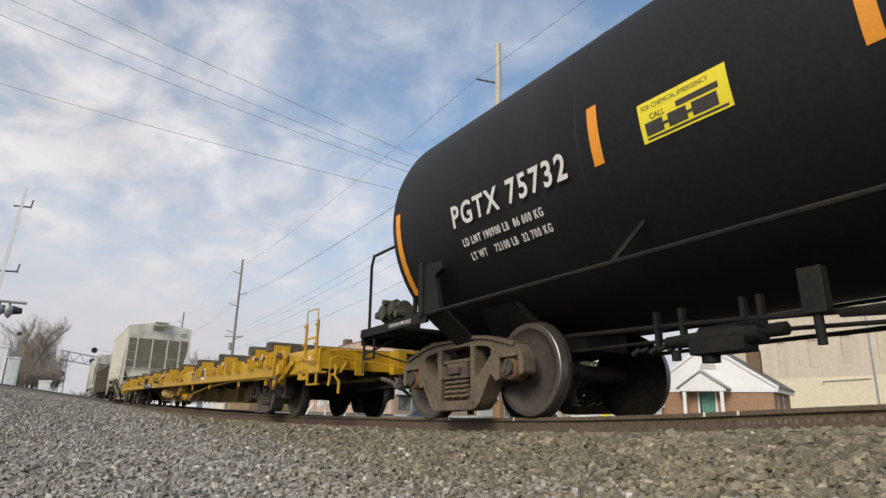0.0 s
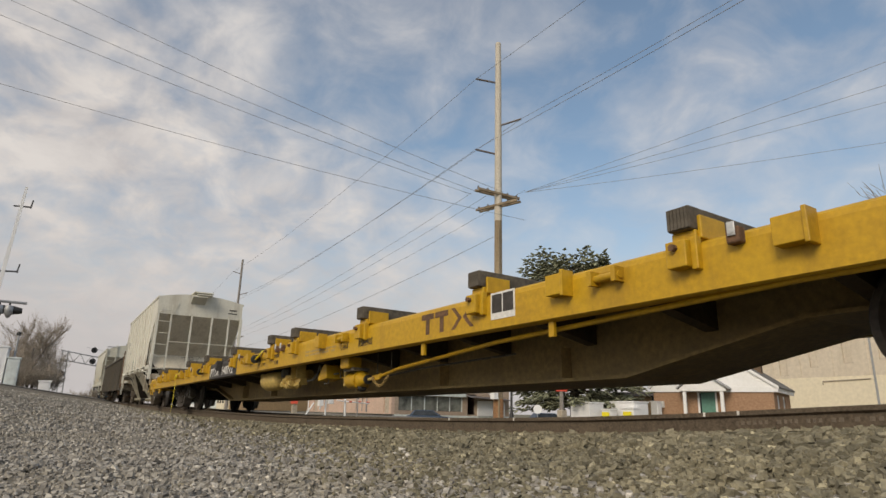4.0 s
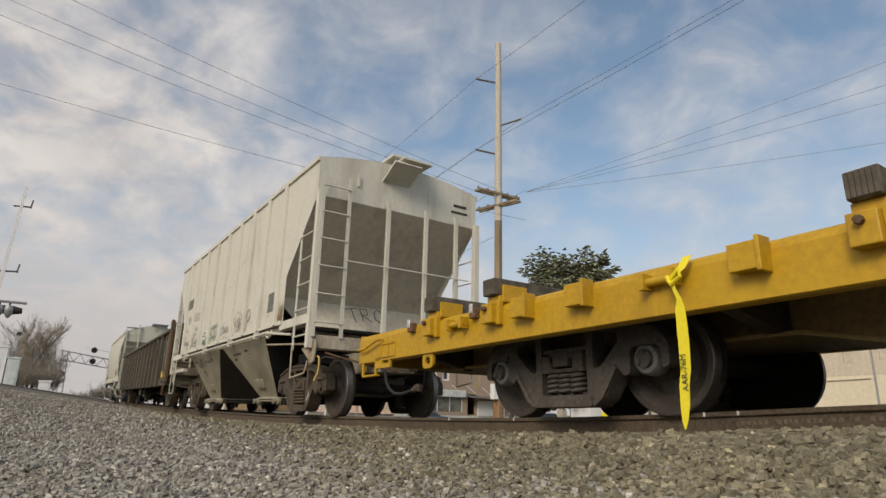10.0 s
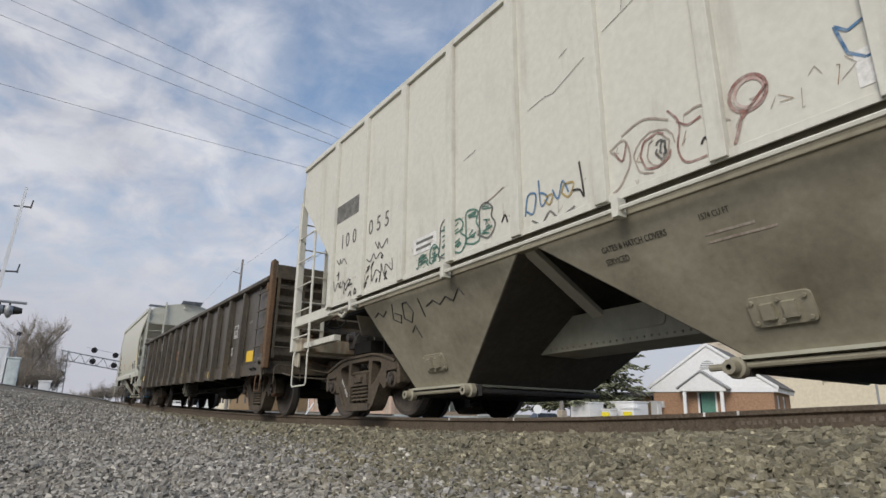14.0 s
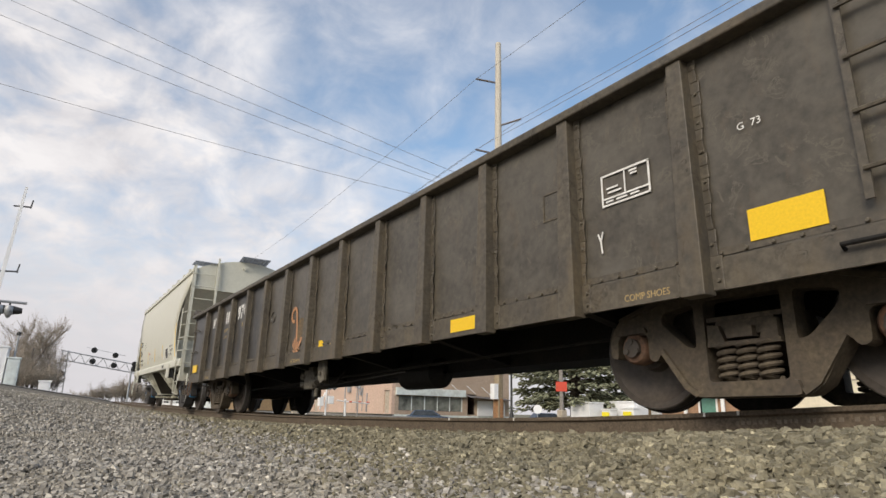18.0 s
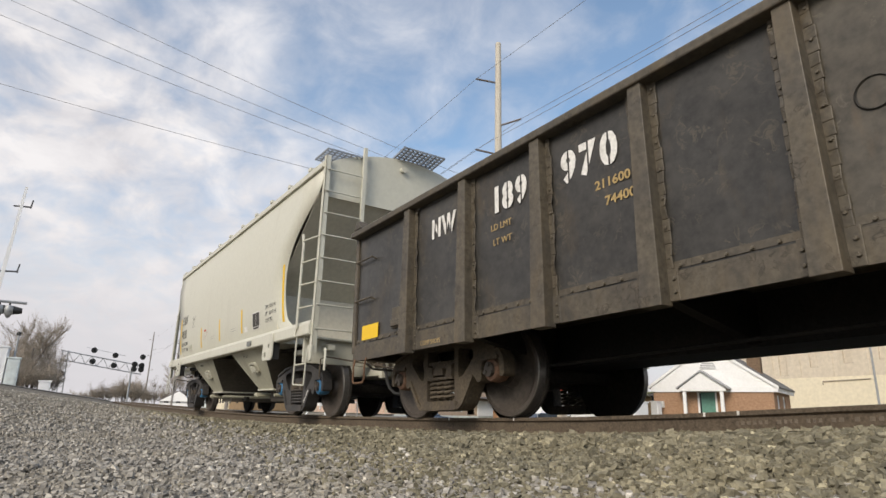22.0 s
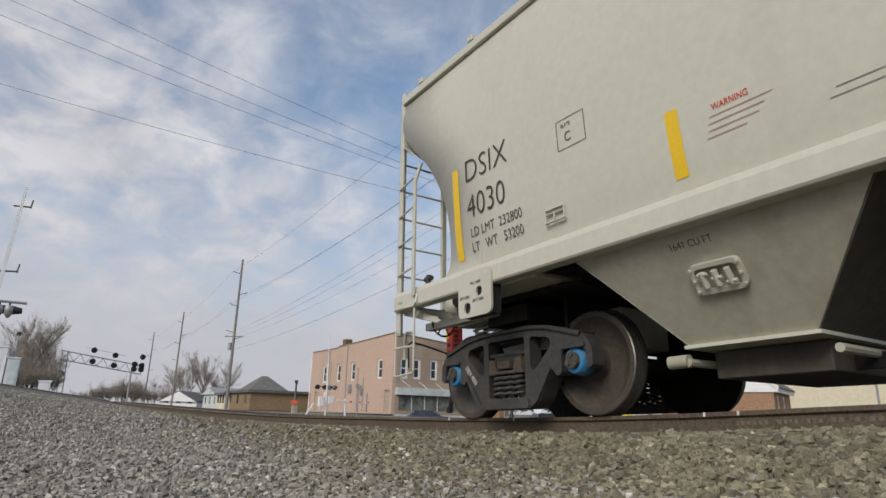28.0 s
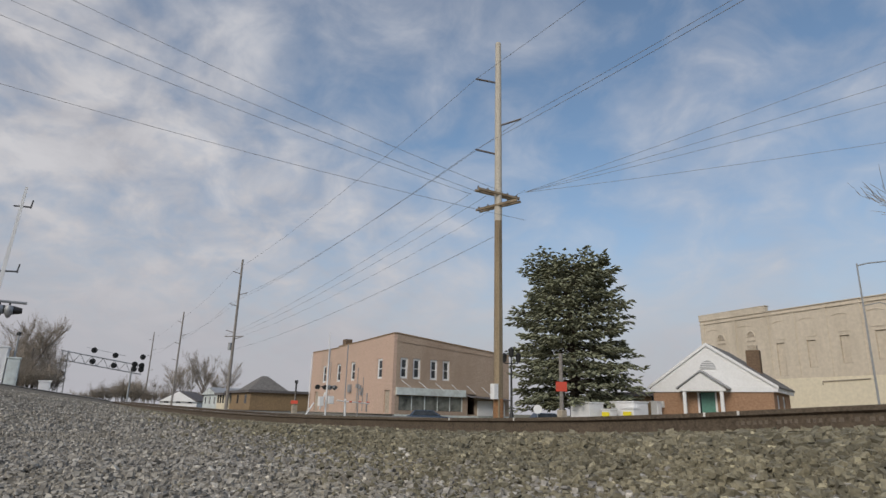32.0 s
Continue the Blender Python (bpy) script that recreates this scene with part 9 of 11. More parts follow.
# ---- the town beyond the track ----
def brick_surface(name, base, mortar, scale=1.0, rough=0.9, dirt=(0.2, 0.17, 0.14), dirt_amount=0.3):
    m = surface(name, base, rough, grain=8, spread=0.12, dirt=dirt, dirt_amount=dirt_amount, dirt_scale=0.35, streak=3, bump=0)
    tree = m.node_tree
    bs = next(n for n in tree.nodes if n.type == "BSDF_PRINCIPLED")
    old = bs.inputs["Base Color"].links[0].from_socket
    co = tree.nodes.new("ShaderNodeTexCoord")
    sp = tree.nodes.new("ShaderNodeSeparateXYZ")
    tree.links.new(co.outputs["Object"], sp.inputs[0])
    su = tree.nodes.new("ShaderNodeMath")
    tree.links.new(sp.outputs["X"], su.inputs[0])
    tree.links.new(sp.outputs["Y"], su.inputs[1])
    cb = tree.nodes.new("ShaderNodeCombineXYZ")
    tree.links.new(su.outputs[0], cb.inputs["X"])
    tree.links.new(sp.outputs["Z"], cb.inputs["Y"])
    br = tree.nodes.new("ShaderNodeTexBrick")
    br.inputs["Scale"].default_value = 4.4 * scale
    br.inputs["Mortar Size"].default_value = 0.018
    br.inputs["Color1"].default_value = (1, 1, 1, 1)
    br.inputs["Color2"].default_value = (0.86, 0.85, 0.84, 1)
    br.inputs["Mortar"].default_value = (*mortar, 1)
    br.inputs["Brick Width"].default_value, br.inputs["Row Height"].default_value = 0.9, 0.30
    tree.links.new(cb.outputs[0], br.inputs["Vector"])
    mx = tree.nodes.new("ShaderNodeMix")
    mx.data_type, mx.blend_type = "RGBA", "MULTIPLY"
    mx.inputs[0].default_value = 1.0
    tree.links.new(old, mx.inputs[6])
    tree.links.new(br.outputs["Color"], mx.inputs[7])
    tree.links.new(mx.outputs[2], bs.inputs["Base Color"])
    bp = tree.nodes.new("ShaderNodeBump")
    bp.inputs["Strength"].default_value, bp.inputs["Distance"].default_value = 0.4, 0.01
    tree.links.new(br.outputs["Fac"], bp.inputs["Height"])
    bp.invert = True
    tree.links.new(bp.outputs[0], bs.inputs["Normal"])
    return m


def glass(name, tint, rough=0.08):
    m = surface(name, tint, rough, grain=2, spread=0.3, bump=0)
    return m


M["brick_pink"] = brick_surface("brick_pink", (0.60, 0.435, 0.345), (0.93, 0.94, 0.94), 1.0, dirt=(0.50, 0.385, 0.305), dirt_amount=0.4)
M["brick_tan"] = brick_surface("brick_tan", (0.43, 0.335, 0.26), (0.93, 0.94, 0.94), 1.0, dirt=(0.33, 0.245, 0.185), dirt_amount=0.4)
M["brick_red"] = brick_surface("brick_red", (0.37, 0.225, 0.14), (1.0, 1.0, 1.0), 1.0, dirt_amount=0.15)
M["brick_dark"] = brick_surface("brick_dark", (0.17, 0.115, 0.075), (1.0, 1.0, 1.0), 1.0, dirt_amount=0.15)
M["pane"] = glass("pane", (0.03, 0.035, 0.04))


def facade(g, length, z0, z1, thick, holes, y=0.0):
    """A wall along x with openings (u0, u1, z0, z1) right through it."""
    us = sorted({0.0, length, *(round(h[0], 4) for h in holes), *(round(h[1], 4) for h in holes)})
    zs = sorted({z0, z1, *(round(h[2], 4) for h in holes), *(round(h[3], 4) for h in holes)})
    n, m = len(us), len(zs)

    def solid(i, j):
        if not (0 <= i < n - 1 and 0 <= j < m - 1):
            return False
        u, z = (us[i] + us[i + 1]) / 2, (zs[j] + zs[j + 1]) / 2
        return not any(h[0] < u < h[1] and h[2] < z < h[3] for h in holes)
    vs = [(u, d, z) for d in (y, y + thick) for z in zs for u in us]
    at = lambda i, j, k: k * n * m + j * n + i
    fs = []
    for i in range(n - 1):
        for j in range(m - 1):
            if solid(i, j):
                fs += [(at(i, j, 0), at(i + 1, j, 0), at(i + 1, j + 1, 0), at(i, j + 1, 0)), (at(i, j, 1), at(i, j + 1, 1), at(i + 1, j + 1, 1), at(i + 1, j, 1))]
                for di, dj, p, q in ((-1, 0, (i, j), (i, j + 1)), (1, 0, (i + 1, j + 1), (i + 1, j)), (0, -1, (i + 1, j), (i, j)), (0, 1, (i, j + 1), (i + 1, j + 1))):
                    if not solid(i + di, j + dj):
                        fs.append((at(*p, 0), at(*q, 0), at(*q, 1), at(*p, 1)))
    return g.add(vs, fs)


def window(parent, u0, u1, z0, z1, y, frame_mat="house_white", pane="pane", sash=True, at=None, trim=0.19):
    """A window in its opening: frame, sill, panes."""
    g = Geo()
    for a, b, c, d in ((u0, u0 + trim, z0, z1), (u1 - trim, u1, z0, z1), (u0 + trim, u1 - trim, z1 - trim, z1), (u0 + trim, u1 - trim, z0, z0 + trim)):
        g.box(a, b, y - 0.02, y + 0.08, c, d)
    if sash:
        zm = (z0 + z1) / 2
        g.box(u0 + trim, u1 - trim, y + 0.02, y + 0.07, zm - 0.04, zm + 0.04)
    win = part("window", g, frame_mat, parent, at=at)
    part("sill", Geo().box(u0 - 0.05, u1 + 0.05, y - 0.10, y + 0.05, z0 - 0.08, z0), frame_mat, win)
    zs = ((z0 + trim, (z0 + z1) / 2 - 0.04), ((z0 + z1) / 2 + 0.04, z1 - trim)) if sash else ((z0 + trim, z1 - trim),)
    for c, d in zs:
        part("pane", Geo().box(u0 + trim, u1 - trim, y + 0.04, y + 0.055, c, d), pane, win)
    return win


# ---- brick corner building ----
def build_brick_store():
    b = tagged(new("brick_store"), "two-storey faded pink brick corner store with white sash windows", "building")
    b.matrix_basis = pose(-72.4, 27.3, 0.05)
    L, D, T = 21.2, 14.0, 0.35
    fronts = [(u - 0.55, u + 0.55, 3.30, 5.25) for u in (4.1, 8.3, 12.1, 18.4)]
    lower = [(1.5, 2.6, 0.1, 2.3), (19.6, 20.7, 0.1, 2.2)]
    g = facade(Geo(), L, 0.0, 6.9, T, fronts + lower)
    wall = part("front_wall", g, "brick_pink", b)
    part("parapet", Geo().prism([(0, 6.9), (L, 6.9), (L, 7.5), (12.5, 7.25), (8.0, 7.2), (7.9, 7.05), (0, 7.05)], 0.0, T), "brick_pink", b)
    part("coping", Geo().prism([(7.9, 7.2), (12.5, 7.25), (L + 0.06, 7.5), (L + 0.06, 7.6), (12.5, 7.35), (7.9, 7.3)], -0.06, T + 0.05).box(-0.05, 7.9, -0.06, T + 0.05, 7.05, 7.14), "brown_wall", b)
    for h in fronts:
        window(b, *h, 0.12)
    for h in lower:
        part("door", Geo().box(h[0], h[1], 0.15, 0.22, h[2], h[3]), "board", b)
    # the wall down the side street, local x runs into the depth
    turn = pose(L, T + 0.003, 0, 0, 0, 90)
    sides = [(u - 0.42, u + 0.42, 3.30, 5.25) for u in (0.85, 2.25, 4.2, 5.65)]
    shop = [(0.4, 7.7, 0.35, 1.75), (8.3, 9.4, 0.1, 2.1)]
    g = facade(Geo(), D - T, 0.0, 6.1, T, sides + shop, 0.0)
    side = part("side_wall", g, "brick_tan", b, at=turn)
    part("parapet", Geo().prism([(0, 6.1), (D - T, 6.1), (D - T, 6.25), (0, 7.5)], 0.0, T), "brick_tan", b, at=turn)
    part("coping", Geo().prism([(0, 7.5), (D - T, 6.25), (D - T, 6.36), (0, 7.61)], -0.06, T + 0.05), "brown_wall", b, at=turn)
    part("cornice", Geo().prism([(0.05, 6.75), (D - T, 5.85), (D - T, 5.95), (0.05, 6.85)], -0.05, 0.0), "brick_tan", b, at=turn)
    for h in sides:
        window(b, *h, 0.12, at=turn)
    for u in (7.2, 9.7, 11.6):
        part("bricked_window", Geo().box(u - 0.4, u + 0.4, -0.012, 0.02, 3.2, 5.0), "brick_tan", b, at=turn)
    part("shop_sign_band", Geo().box(0.02, 7.9, -0.28, 0.0, 1.78, 2.46), "sign_band", b, "pale grey-green sign band over the shop front", at=turn)
    for k in range(5):
        u = 0.45 + k * 1.45
        part("shop_pane", Geo().box(u, u + 1.35, 0.10, 0.13, 0.38, 1.72), "shop_glass", b, at=turn)
        part("shop_post", Geo().box(u + 1.35, u + 1.45, 0.06, 0.16, 0.35, 1.75), "sign_band", b, at=turn)
    for k in range(6):
        part("awning_rod", Geo().rod((0.6 + k * 1.9, -0.02, 3.15 - k * 0.06), (1.3 + k * 1.9, -0.6, 2.48 - k * 0.09), 0.03, 5), "house_white", b, at=turn)
    part("awning", Geo().hull([(7.9, -1.2, 1.75), (13.2, -1.2, 1.55), (13.2, 0, 1.75), (7.9, 0, 1.95)], [(7.9, -1.2, 1.81), (13.2, -1.2, 1.61), (13.2, 0, 1.81), (7.9, 0, 2.01)]), "dark_roof", b, at=turn)
    part("plinth", Geo().box(0.0, D - T, 0.0, T, -1.1, -0.003), "sign_band", b, at=turn)
    part("low_wall", Geo().box(9.5, 13.0, -0.12, -0.01, 0.0, 1.5), "house_white", b, at=turn)
    part("end_wall", Geo().box(0.003, 0.3, T + 0.003, D, 0, 6.6), "brick_pink", b)
    part("rear_wall", Geo().box(0.303, L - 0.36, D - 0.3, D - 0.003, 0, 6.1), "brick_pink", b)
    part("roof", Geo().box(0.3, L - 0.36, T + 0.003, D - 0.31, 6.0, 6.1), "dark_roof", b)
    part("chimney", Geo().box(6.6, 7.5, 1.0, 1.8, 6.1, 8.2), "brick_dark", b)
    for k, x in enumerate((6.1, 13.6, 15.0)):
        part("conduit", Geo().rod((x, -0.06, 0.2), (x, -0.06, 5.6 - k), 0.035, 6), "steel_grey", b)
    for x, z in ((14.2, 2.35), (14.7, 2.1), (14.5, 1.75), (13.4, 2.5)):
        part("meter_box", Geo().box(x, x + 0.3, -0.18, -0.003, z, z + 0.42), "steel_grey", b)
    part("downpipe", Geo().rod((-0.1, -0.08, 0), (-0.1, -0.08, 6.9), 0.07, 8), "house_white", b)
    part("meter_box", Geo().box(11.4, 12.1, -0.2, -0.003, 2.1, 2.9), "steel_grey", b)


build_brick_store()


# ---- white-gabled brick office ----
def build_office():
    b = tagged(new("brick_office"), "small brown brick office with a white clapboard gable and green door", "house")
    b.matrix_basis = pose(-29.9, 37.75, -0.05, 0, 0, 20.5) @ Matrix.Diagonal((1, 1, 1.09, 1))
    W, D, H, A = 7.9, 7.0, 2.02, 5.02
    door = (3.1, 4.25, 0.0, 2.0)
    part("front_wall", facade(Geo(), W, 0, H, 0.25, [door]), "brick_red", b)
    part("side_wall", facade(Geo(), D - 0.26, 0, H, 0.25, [(1.0, 2.0, 0.9, 1.85), (3.4, 4.5, 0.9, 1.85)]), "brick_red", b, at=pose(W, 0.253, 0, 0, 0, 90))
    part("end_wall", Geo().box(0, 0.25, 0.253, D, 0, H), "brick_red", b)
    part("rear_wall", Geo().box(0.253, W - 0.26, D - 0.25, D, 0, H), "brick_red", b)
    for h in ((1.0, 2.0, 0.9, 1.85), (3.4, 4.5, 0.9, 1.85)):
        window(b, *h, 0.08, at=pose(W, 0.253, 0, 0, 0, 90))
    # clapboard gable, board by board
    rows = 15
    Z = H + 0.02
    mid = W / 2
    for k in range(rows):
        za, zb = Z + (A - Z) * k / rows, Z + (A - Z) * (k + 1) / rows
        wa, wb = (min(W / 2 + 0.14, (W / 2 + 0.35) * (A - z) / (A - Z - 0.18)) for z in (za, zb))
        part("board", Geo().prism([(mid - wa, za), (mid + wa, za), (mid + wb, zb), (mid - wb, zb)], -0.045, 0.1).hull([(mid - wa, -0.075, za), (mid + wa, -0.075, za), (mid + wa, -0.045, za), (mid - wa, -0.045, za)], [(mid - wb, -0.047, zb), (mid + wb, -0.047, zb), (mid + wb, -0.045, zb), (mid - wb, -0.045, zb)]), "house_white", b)
    part("frieze", Geo().box(-0.15, W + 0.15, -0.10, -0.08, H - 0.02, H + 0.30), "house_white", b)
    # vent in the gable
    fan = [(mid + 0.52 * math.cos(math.pi * i / 12), A - 1.55 + 0.52 * math.sin(math.pi * i / 12)) for i in range(13)]
    vent = part("gable_vent", Geo().prism(fan, -0.12, -0.08), "steel_grey", b, "half-round louvred gable vent")
    for k in range(4):
        w = 0.48 * math.cos(math.asin(min(0.95, k * 0.24)))
        part("slat", Geo().box(mid - w, mid + w, -0.14, -0.12, A - 1.53 + k * 0.12, A - 1.48 + k * 0.12), "house_white", vent)
    for s in (-1, 1):
        g = Geo().hull([(mid, -0.12, A + 0.0), (mid + s * (W / 2 + 0.35), -0.12, Z + 0.18), (mid + s * (W / 2 + 0.35), D + 0.3, Z + 0.18), (mid, D + 0.3, A + 0.0)][::s], [(mid, -0.12, A + 0.12), (mid + s * (W / 2 + 0.35), -0.12, Z + 0.30), (mid + s * (W / 2 + 0.35), D + 0.3, Z + 0.30), (mid, D + 0.3, A + 0.12)][::s])
        part("roof_slope", g, "shingle", b)
        g = Geo().prism([(mid, A - 0.08), (mid, A + 0.13), (mid + s * (W / 2 + 0.37), Z + 0.31), (mid + s * (W / 2 + 0.37), Z + 0.12)], -0.17, -0.122)
        part("barge_board", g, "house_white", b)
    part("fascia", Geo().box(W + 0.12, W + 0.30, -0.1, D + 0.2, H - 0.02, H + 0.22), "house_white", b)
    part("back_gable", Geo().prism([(0, H), (W, H), (mid, A)], D - 0.2, D), "house_white", b)
    # porch with columns and its own little gable
    for x in (2.45, 4.9):
        part("column", Geo().box(x - 0.11, x + 0.11, -1.0, -0.78, 0, 2.02), "house_white", b, bevel=0.02)
    part("porch_gable", Geo().prism([(2.15, 2.03), (5.2, 2.03), (5.2, 2.2), (3.67, 3.25), (2.15, 2.2)], -1.05, -0.9), "house_white", b)
    for s in (-1, 1):
        part("porch_roof", Geo().hull([(3.67, -1.2, 3.25), (3.67 + s * 1.7, -1.2, 2.15), (3.67 + s * 1.7, -0.1, 2.15), (3.67, -0.1, 3.25)][::s], [(3.67, -1.2, 3.33), (3.67 + s * 1.7, -1.2, 2.24), (3.67 + s * 1.7, -0.1, 2.24), (3.67, -0.1, 3.33)][::s]), "steel_grey", b)
    part("porch_floor", Geo().box(2.2, 5.2, -1.1, -0.003, 0.0, 0.14), "asphalt", b)
    door_ob = part("door", Geo().box(3.3, 4.25, 0.10, 0.15, 0.0, 1.98), "door_green", b, "green glazed front door")
    part("door_frame", Geo().box(3.08, 3.2, -0.03, 0.2, 0, 2.02).box(4.25, 4.37, -0.03, 0.2, 0, 2.02), "house_white", b)
    part("side_light", Geo().box(3.2, 3.3, 0.05, 0.12, 0.1, 1.95), "pane", b)
    part("chimney", Geo().box(5.85, 6.75, 3.4, 4.1, 3.2, 4.88), "brick_dark", b)
    part("chimney_cap", Geo().box(6.0, 6.6, 3.5, 4.0, 4.883, 5.22), "board", b, "pale clay chimney pot")
    part("meter_box", Geo().box(0.35, 0.75, -0.25, -0.003, 1.0, 1.4), "house_white", b)


build_office()


# ---- tall tan stucco building ----
def build_hall():
    b = tagged(new("stucco_hall"), "tall weathered tan stucco building with boarded windows and pilasters", "building")
    b.matrix_basis = pose(-42.7, 63.0, -0.12, 0, 0, -7.0)
    L, H = 34.0, 11.35
    holes = [(u - 0.45, u + 0.45, a, c) for u, a, c in ((9.75, 4.76, 8.05), (12.95, 5.45, 8.05), (16.15, 5.65, 8.2), (19.25, 5.8, 8.35), (22.4, 5.9, 8.4), (25.5, 6.0, 8.5))]
    arcs = (2.75, 6.5)
    g = facade(Geo(), L, 4.5, H, 0.5, [(a, b_, max(c, 4.76), d) for a, b_, c, d in holes])
    part("upper_wall", g, "stucco", b)
    part("lower_wall", Geo().box(0, L, -0.04, 0.5, 0.0, 4.497), "stucco_pale", b)
    for h in holes:
        w = part("boarded_window", Geo().box(h[0] + 0.003, h[1] - 0.003, 0.16, 0.2, h[2], h[3]), "board", b, "tan boarded-up window")
        for k in range(4):
            x = h[0] + 0.04 + k * 0.21
            part("board", Geo().box(x, x + 0.19, 0.12, 0.158, h[2] + 0.05, h[3] - 0.08), "stucco", w)
        part("lintel", Geo().box(h[0] - 0.15, h[1] + 0.15, -0.05, -0.003, h[3] + 0.35, h[3] + 0.5), "stucco", w)
    for x in arcs:
        fan = [(x + 0.48 * math.cos(math.pi * i / 12), 8.95 + 0.62 * math.sin(math.pi * i / 12)) for i in range(13)]
        a = part("arched_window", Geo().prism(fan, -0.03, -0.003), "board", b, "half-round blocked window")
        part("arch_trim", Geo().tube([(p[0], -0.05, p[1]) for p in fan], 0.07, 5), "stucco", a)
        part("sill", Geo().box(x - 0.5, x + 0.5, -0.05, -0.003, 8.45, 8.6), "board", a)
    for x in (0.3, 4.45, 8.4, 11.3, 14.5, 17.65, 20.8, 23.9, 27.0, 30):
        part("pilaster", Geo().box(x - 0.25, x + 0.25, -0.06, -0.003, 4.6, 11.2), "stucco", b)
        part("panel_arch", Geo().tube([(x + 0.7 + 1.4 * i / 8, -0.03, 10.1 + 0.16 * math.sin(math.pi * i / 8)) for i in range(9)], 0.03, 5), "stucco", b)
    part("cornice", Geo().box(-0.05, L, -0.10, -0.003, 10.95, 11.05), "stucco", b)
    part("parapet", Geo().box(-0.05, 8.5, -0.1, 0.45, H + 0.003, H + 0.65), "stucco", b)
    part("coping", Geo().box(-0.1, 8.6, -0.12, 0.5, H + 0.653, H + 0.72), "stucco", b)
    part("coping", Geo().box(8.61, L, -0.10, 0.5, H + 0.003, H + 0.08), "stucco", b)
    part("side_wall", Geo().box(-0.003, 0.5, 0.503, 18, 0, H), "stucco", b)
    part("end_wall", Geo().box(L - 0.5, L, 0.503, 18, 0, H).box(0.503, L - 0.503, 17.5, 18, 0, H), "stucco", b)
    part("roof", Geo().box(0.503, L - 0.503, 0.503, 17.49, H - 0.6, H - 0.5), "dark_roof", b)
    part("pipe", Geo().tube([(13.6, -0.1, 3.8), (13.6, -0.1, 4.1), (17.9, -0.1, 4.2)], 0.05, 6), "board", b)


build_hall()


# ---- spruce ----
def build_spruce(x, y, height, width):
    rng = random.Random(11)
    t = tagged(new("spruce_tree"), "broad dark green spruce tree with a flat-topped crown", "tree")
    t.matrix_basis = pose(x, y, 0.1)
    part("trunk", Geo().rod((0, 0, -0.2), (0, 0, height * 0.55), 0.38, 10, 0.2).rod((0, 0, height * 0.55), (0.1, 0, height - 0.6), 0.2, 8, 0.06), "bark", t)
    prof = natural((0, 0.06, 0.2, 0.45, 0.7, 0.88, 0.96, 1.0), (0.90, 1.0, 1.03, 0.98, 0.86, 0.74, 0.62, 0.40))
    vs, fs = [], []
    limbs = Geo()
    levels = 27
    for lev in range(levels):
        f = (lev + 0.3) / levels
        z0 = 1.0 + (height - 1.1) * f
        for k in range(11):
            a = (k + lev * 0.37 + rng.uniform(-0.3, 0.3)) * 2 * math.pi / 11
            ln = width / 2 * prof(f) * rng.uniform(0.74, 1.10)
            rise = rng.uniform(-0.22, 0.02) + 0.5 * f * f
            d = Vector((math.cos(a), math.sin(a), 0))
            s = Vector((-d.y, d.x, 0))
            zl = z0 + rng.uniform(-0.25, 0.25)
            tip = d * ln + Vector((0, 0, zl + ln * rise))
            limbs.rod((0, 0, zl), tuple(tip), 0.05, 4, 0.012, caps=False)
            for j in range(38):
                u = 0.28 + 0.76 * ((j + rng.random()) / 38) ** 0.8
                w = 0.20 * ln * (1.25 - u) + 0.12
                p = d * ln * u + s * rng.gauss(0, w) + Vector((0, 0, zl + ln * rise * u + 0.16 * u * u + rng.uniform(-0.16, 0.05)))
                e = (d * 0.8 + s * rng.uniform(-0.9, 0.9) + Vector((0, 0, rng.uniform(-0.75, 0.35)))).normalized()
                le, wi = rng.uniform(0.30, 0.60), rng.uniform(0.10, 0.17)
                q1 = e.cross(Vector((0, 0, 1))).normalized() * wi
                q2 = e.cross(q1).normalized() * wi * 0.55
                n = len(vs)
                # a tuft: a flat spindle of needles with a ridge
                vs += [p, p + e * le * 0.35 + q1, p + e * le * 0.35 - q2, p + e * le * 0.35 - q1, p + e * le * 0.35 + q2, p + e * le]
                fs += [(n, n + 1, n + 2), (n, n + 2, n + 3), (n, n + 3, n + 4), (n, n + 4, n + 1), (n + 5, n + 2, n + 1), (n + 5, n + 3, n + 2), (n + 5, n + 4, n + 3), (n + 5, n + 1, n + 4)]
    part("limb_frame", limbs, "bark", t)
    g = Geo()
    g.add(vs, fs, False)
    part("crown", g, "needles", t, "dense dark green needles")


build_spruce(-32.6, 32.4, 11.2, 8.9)


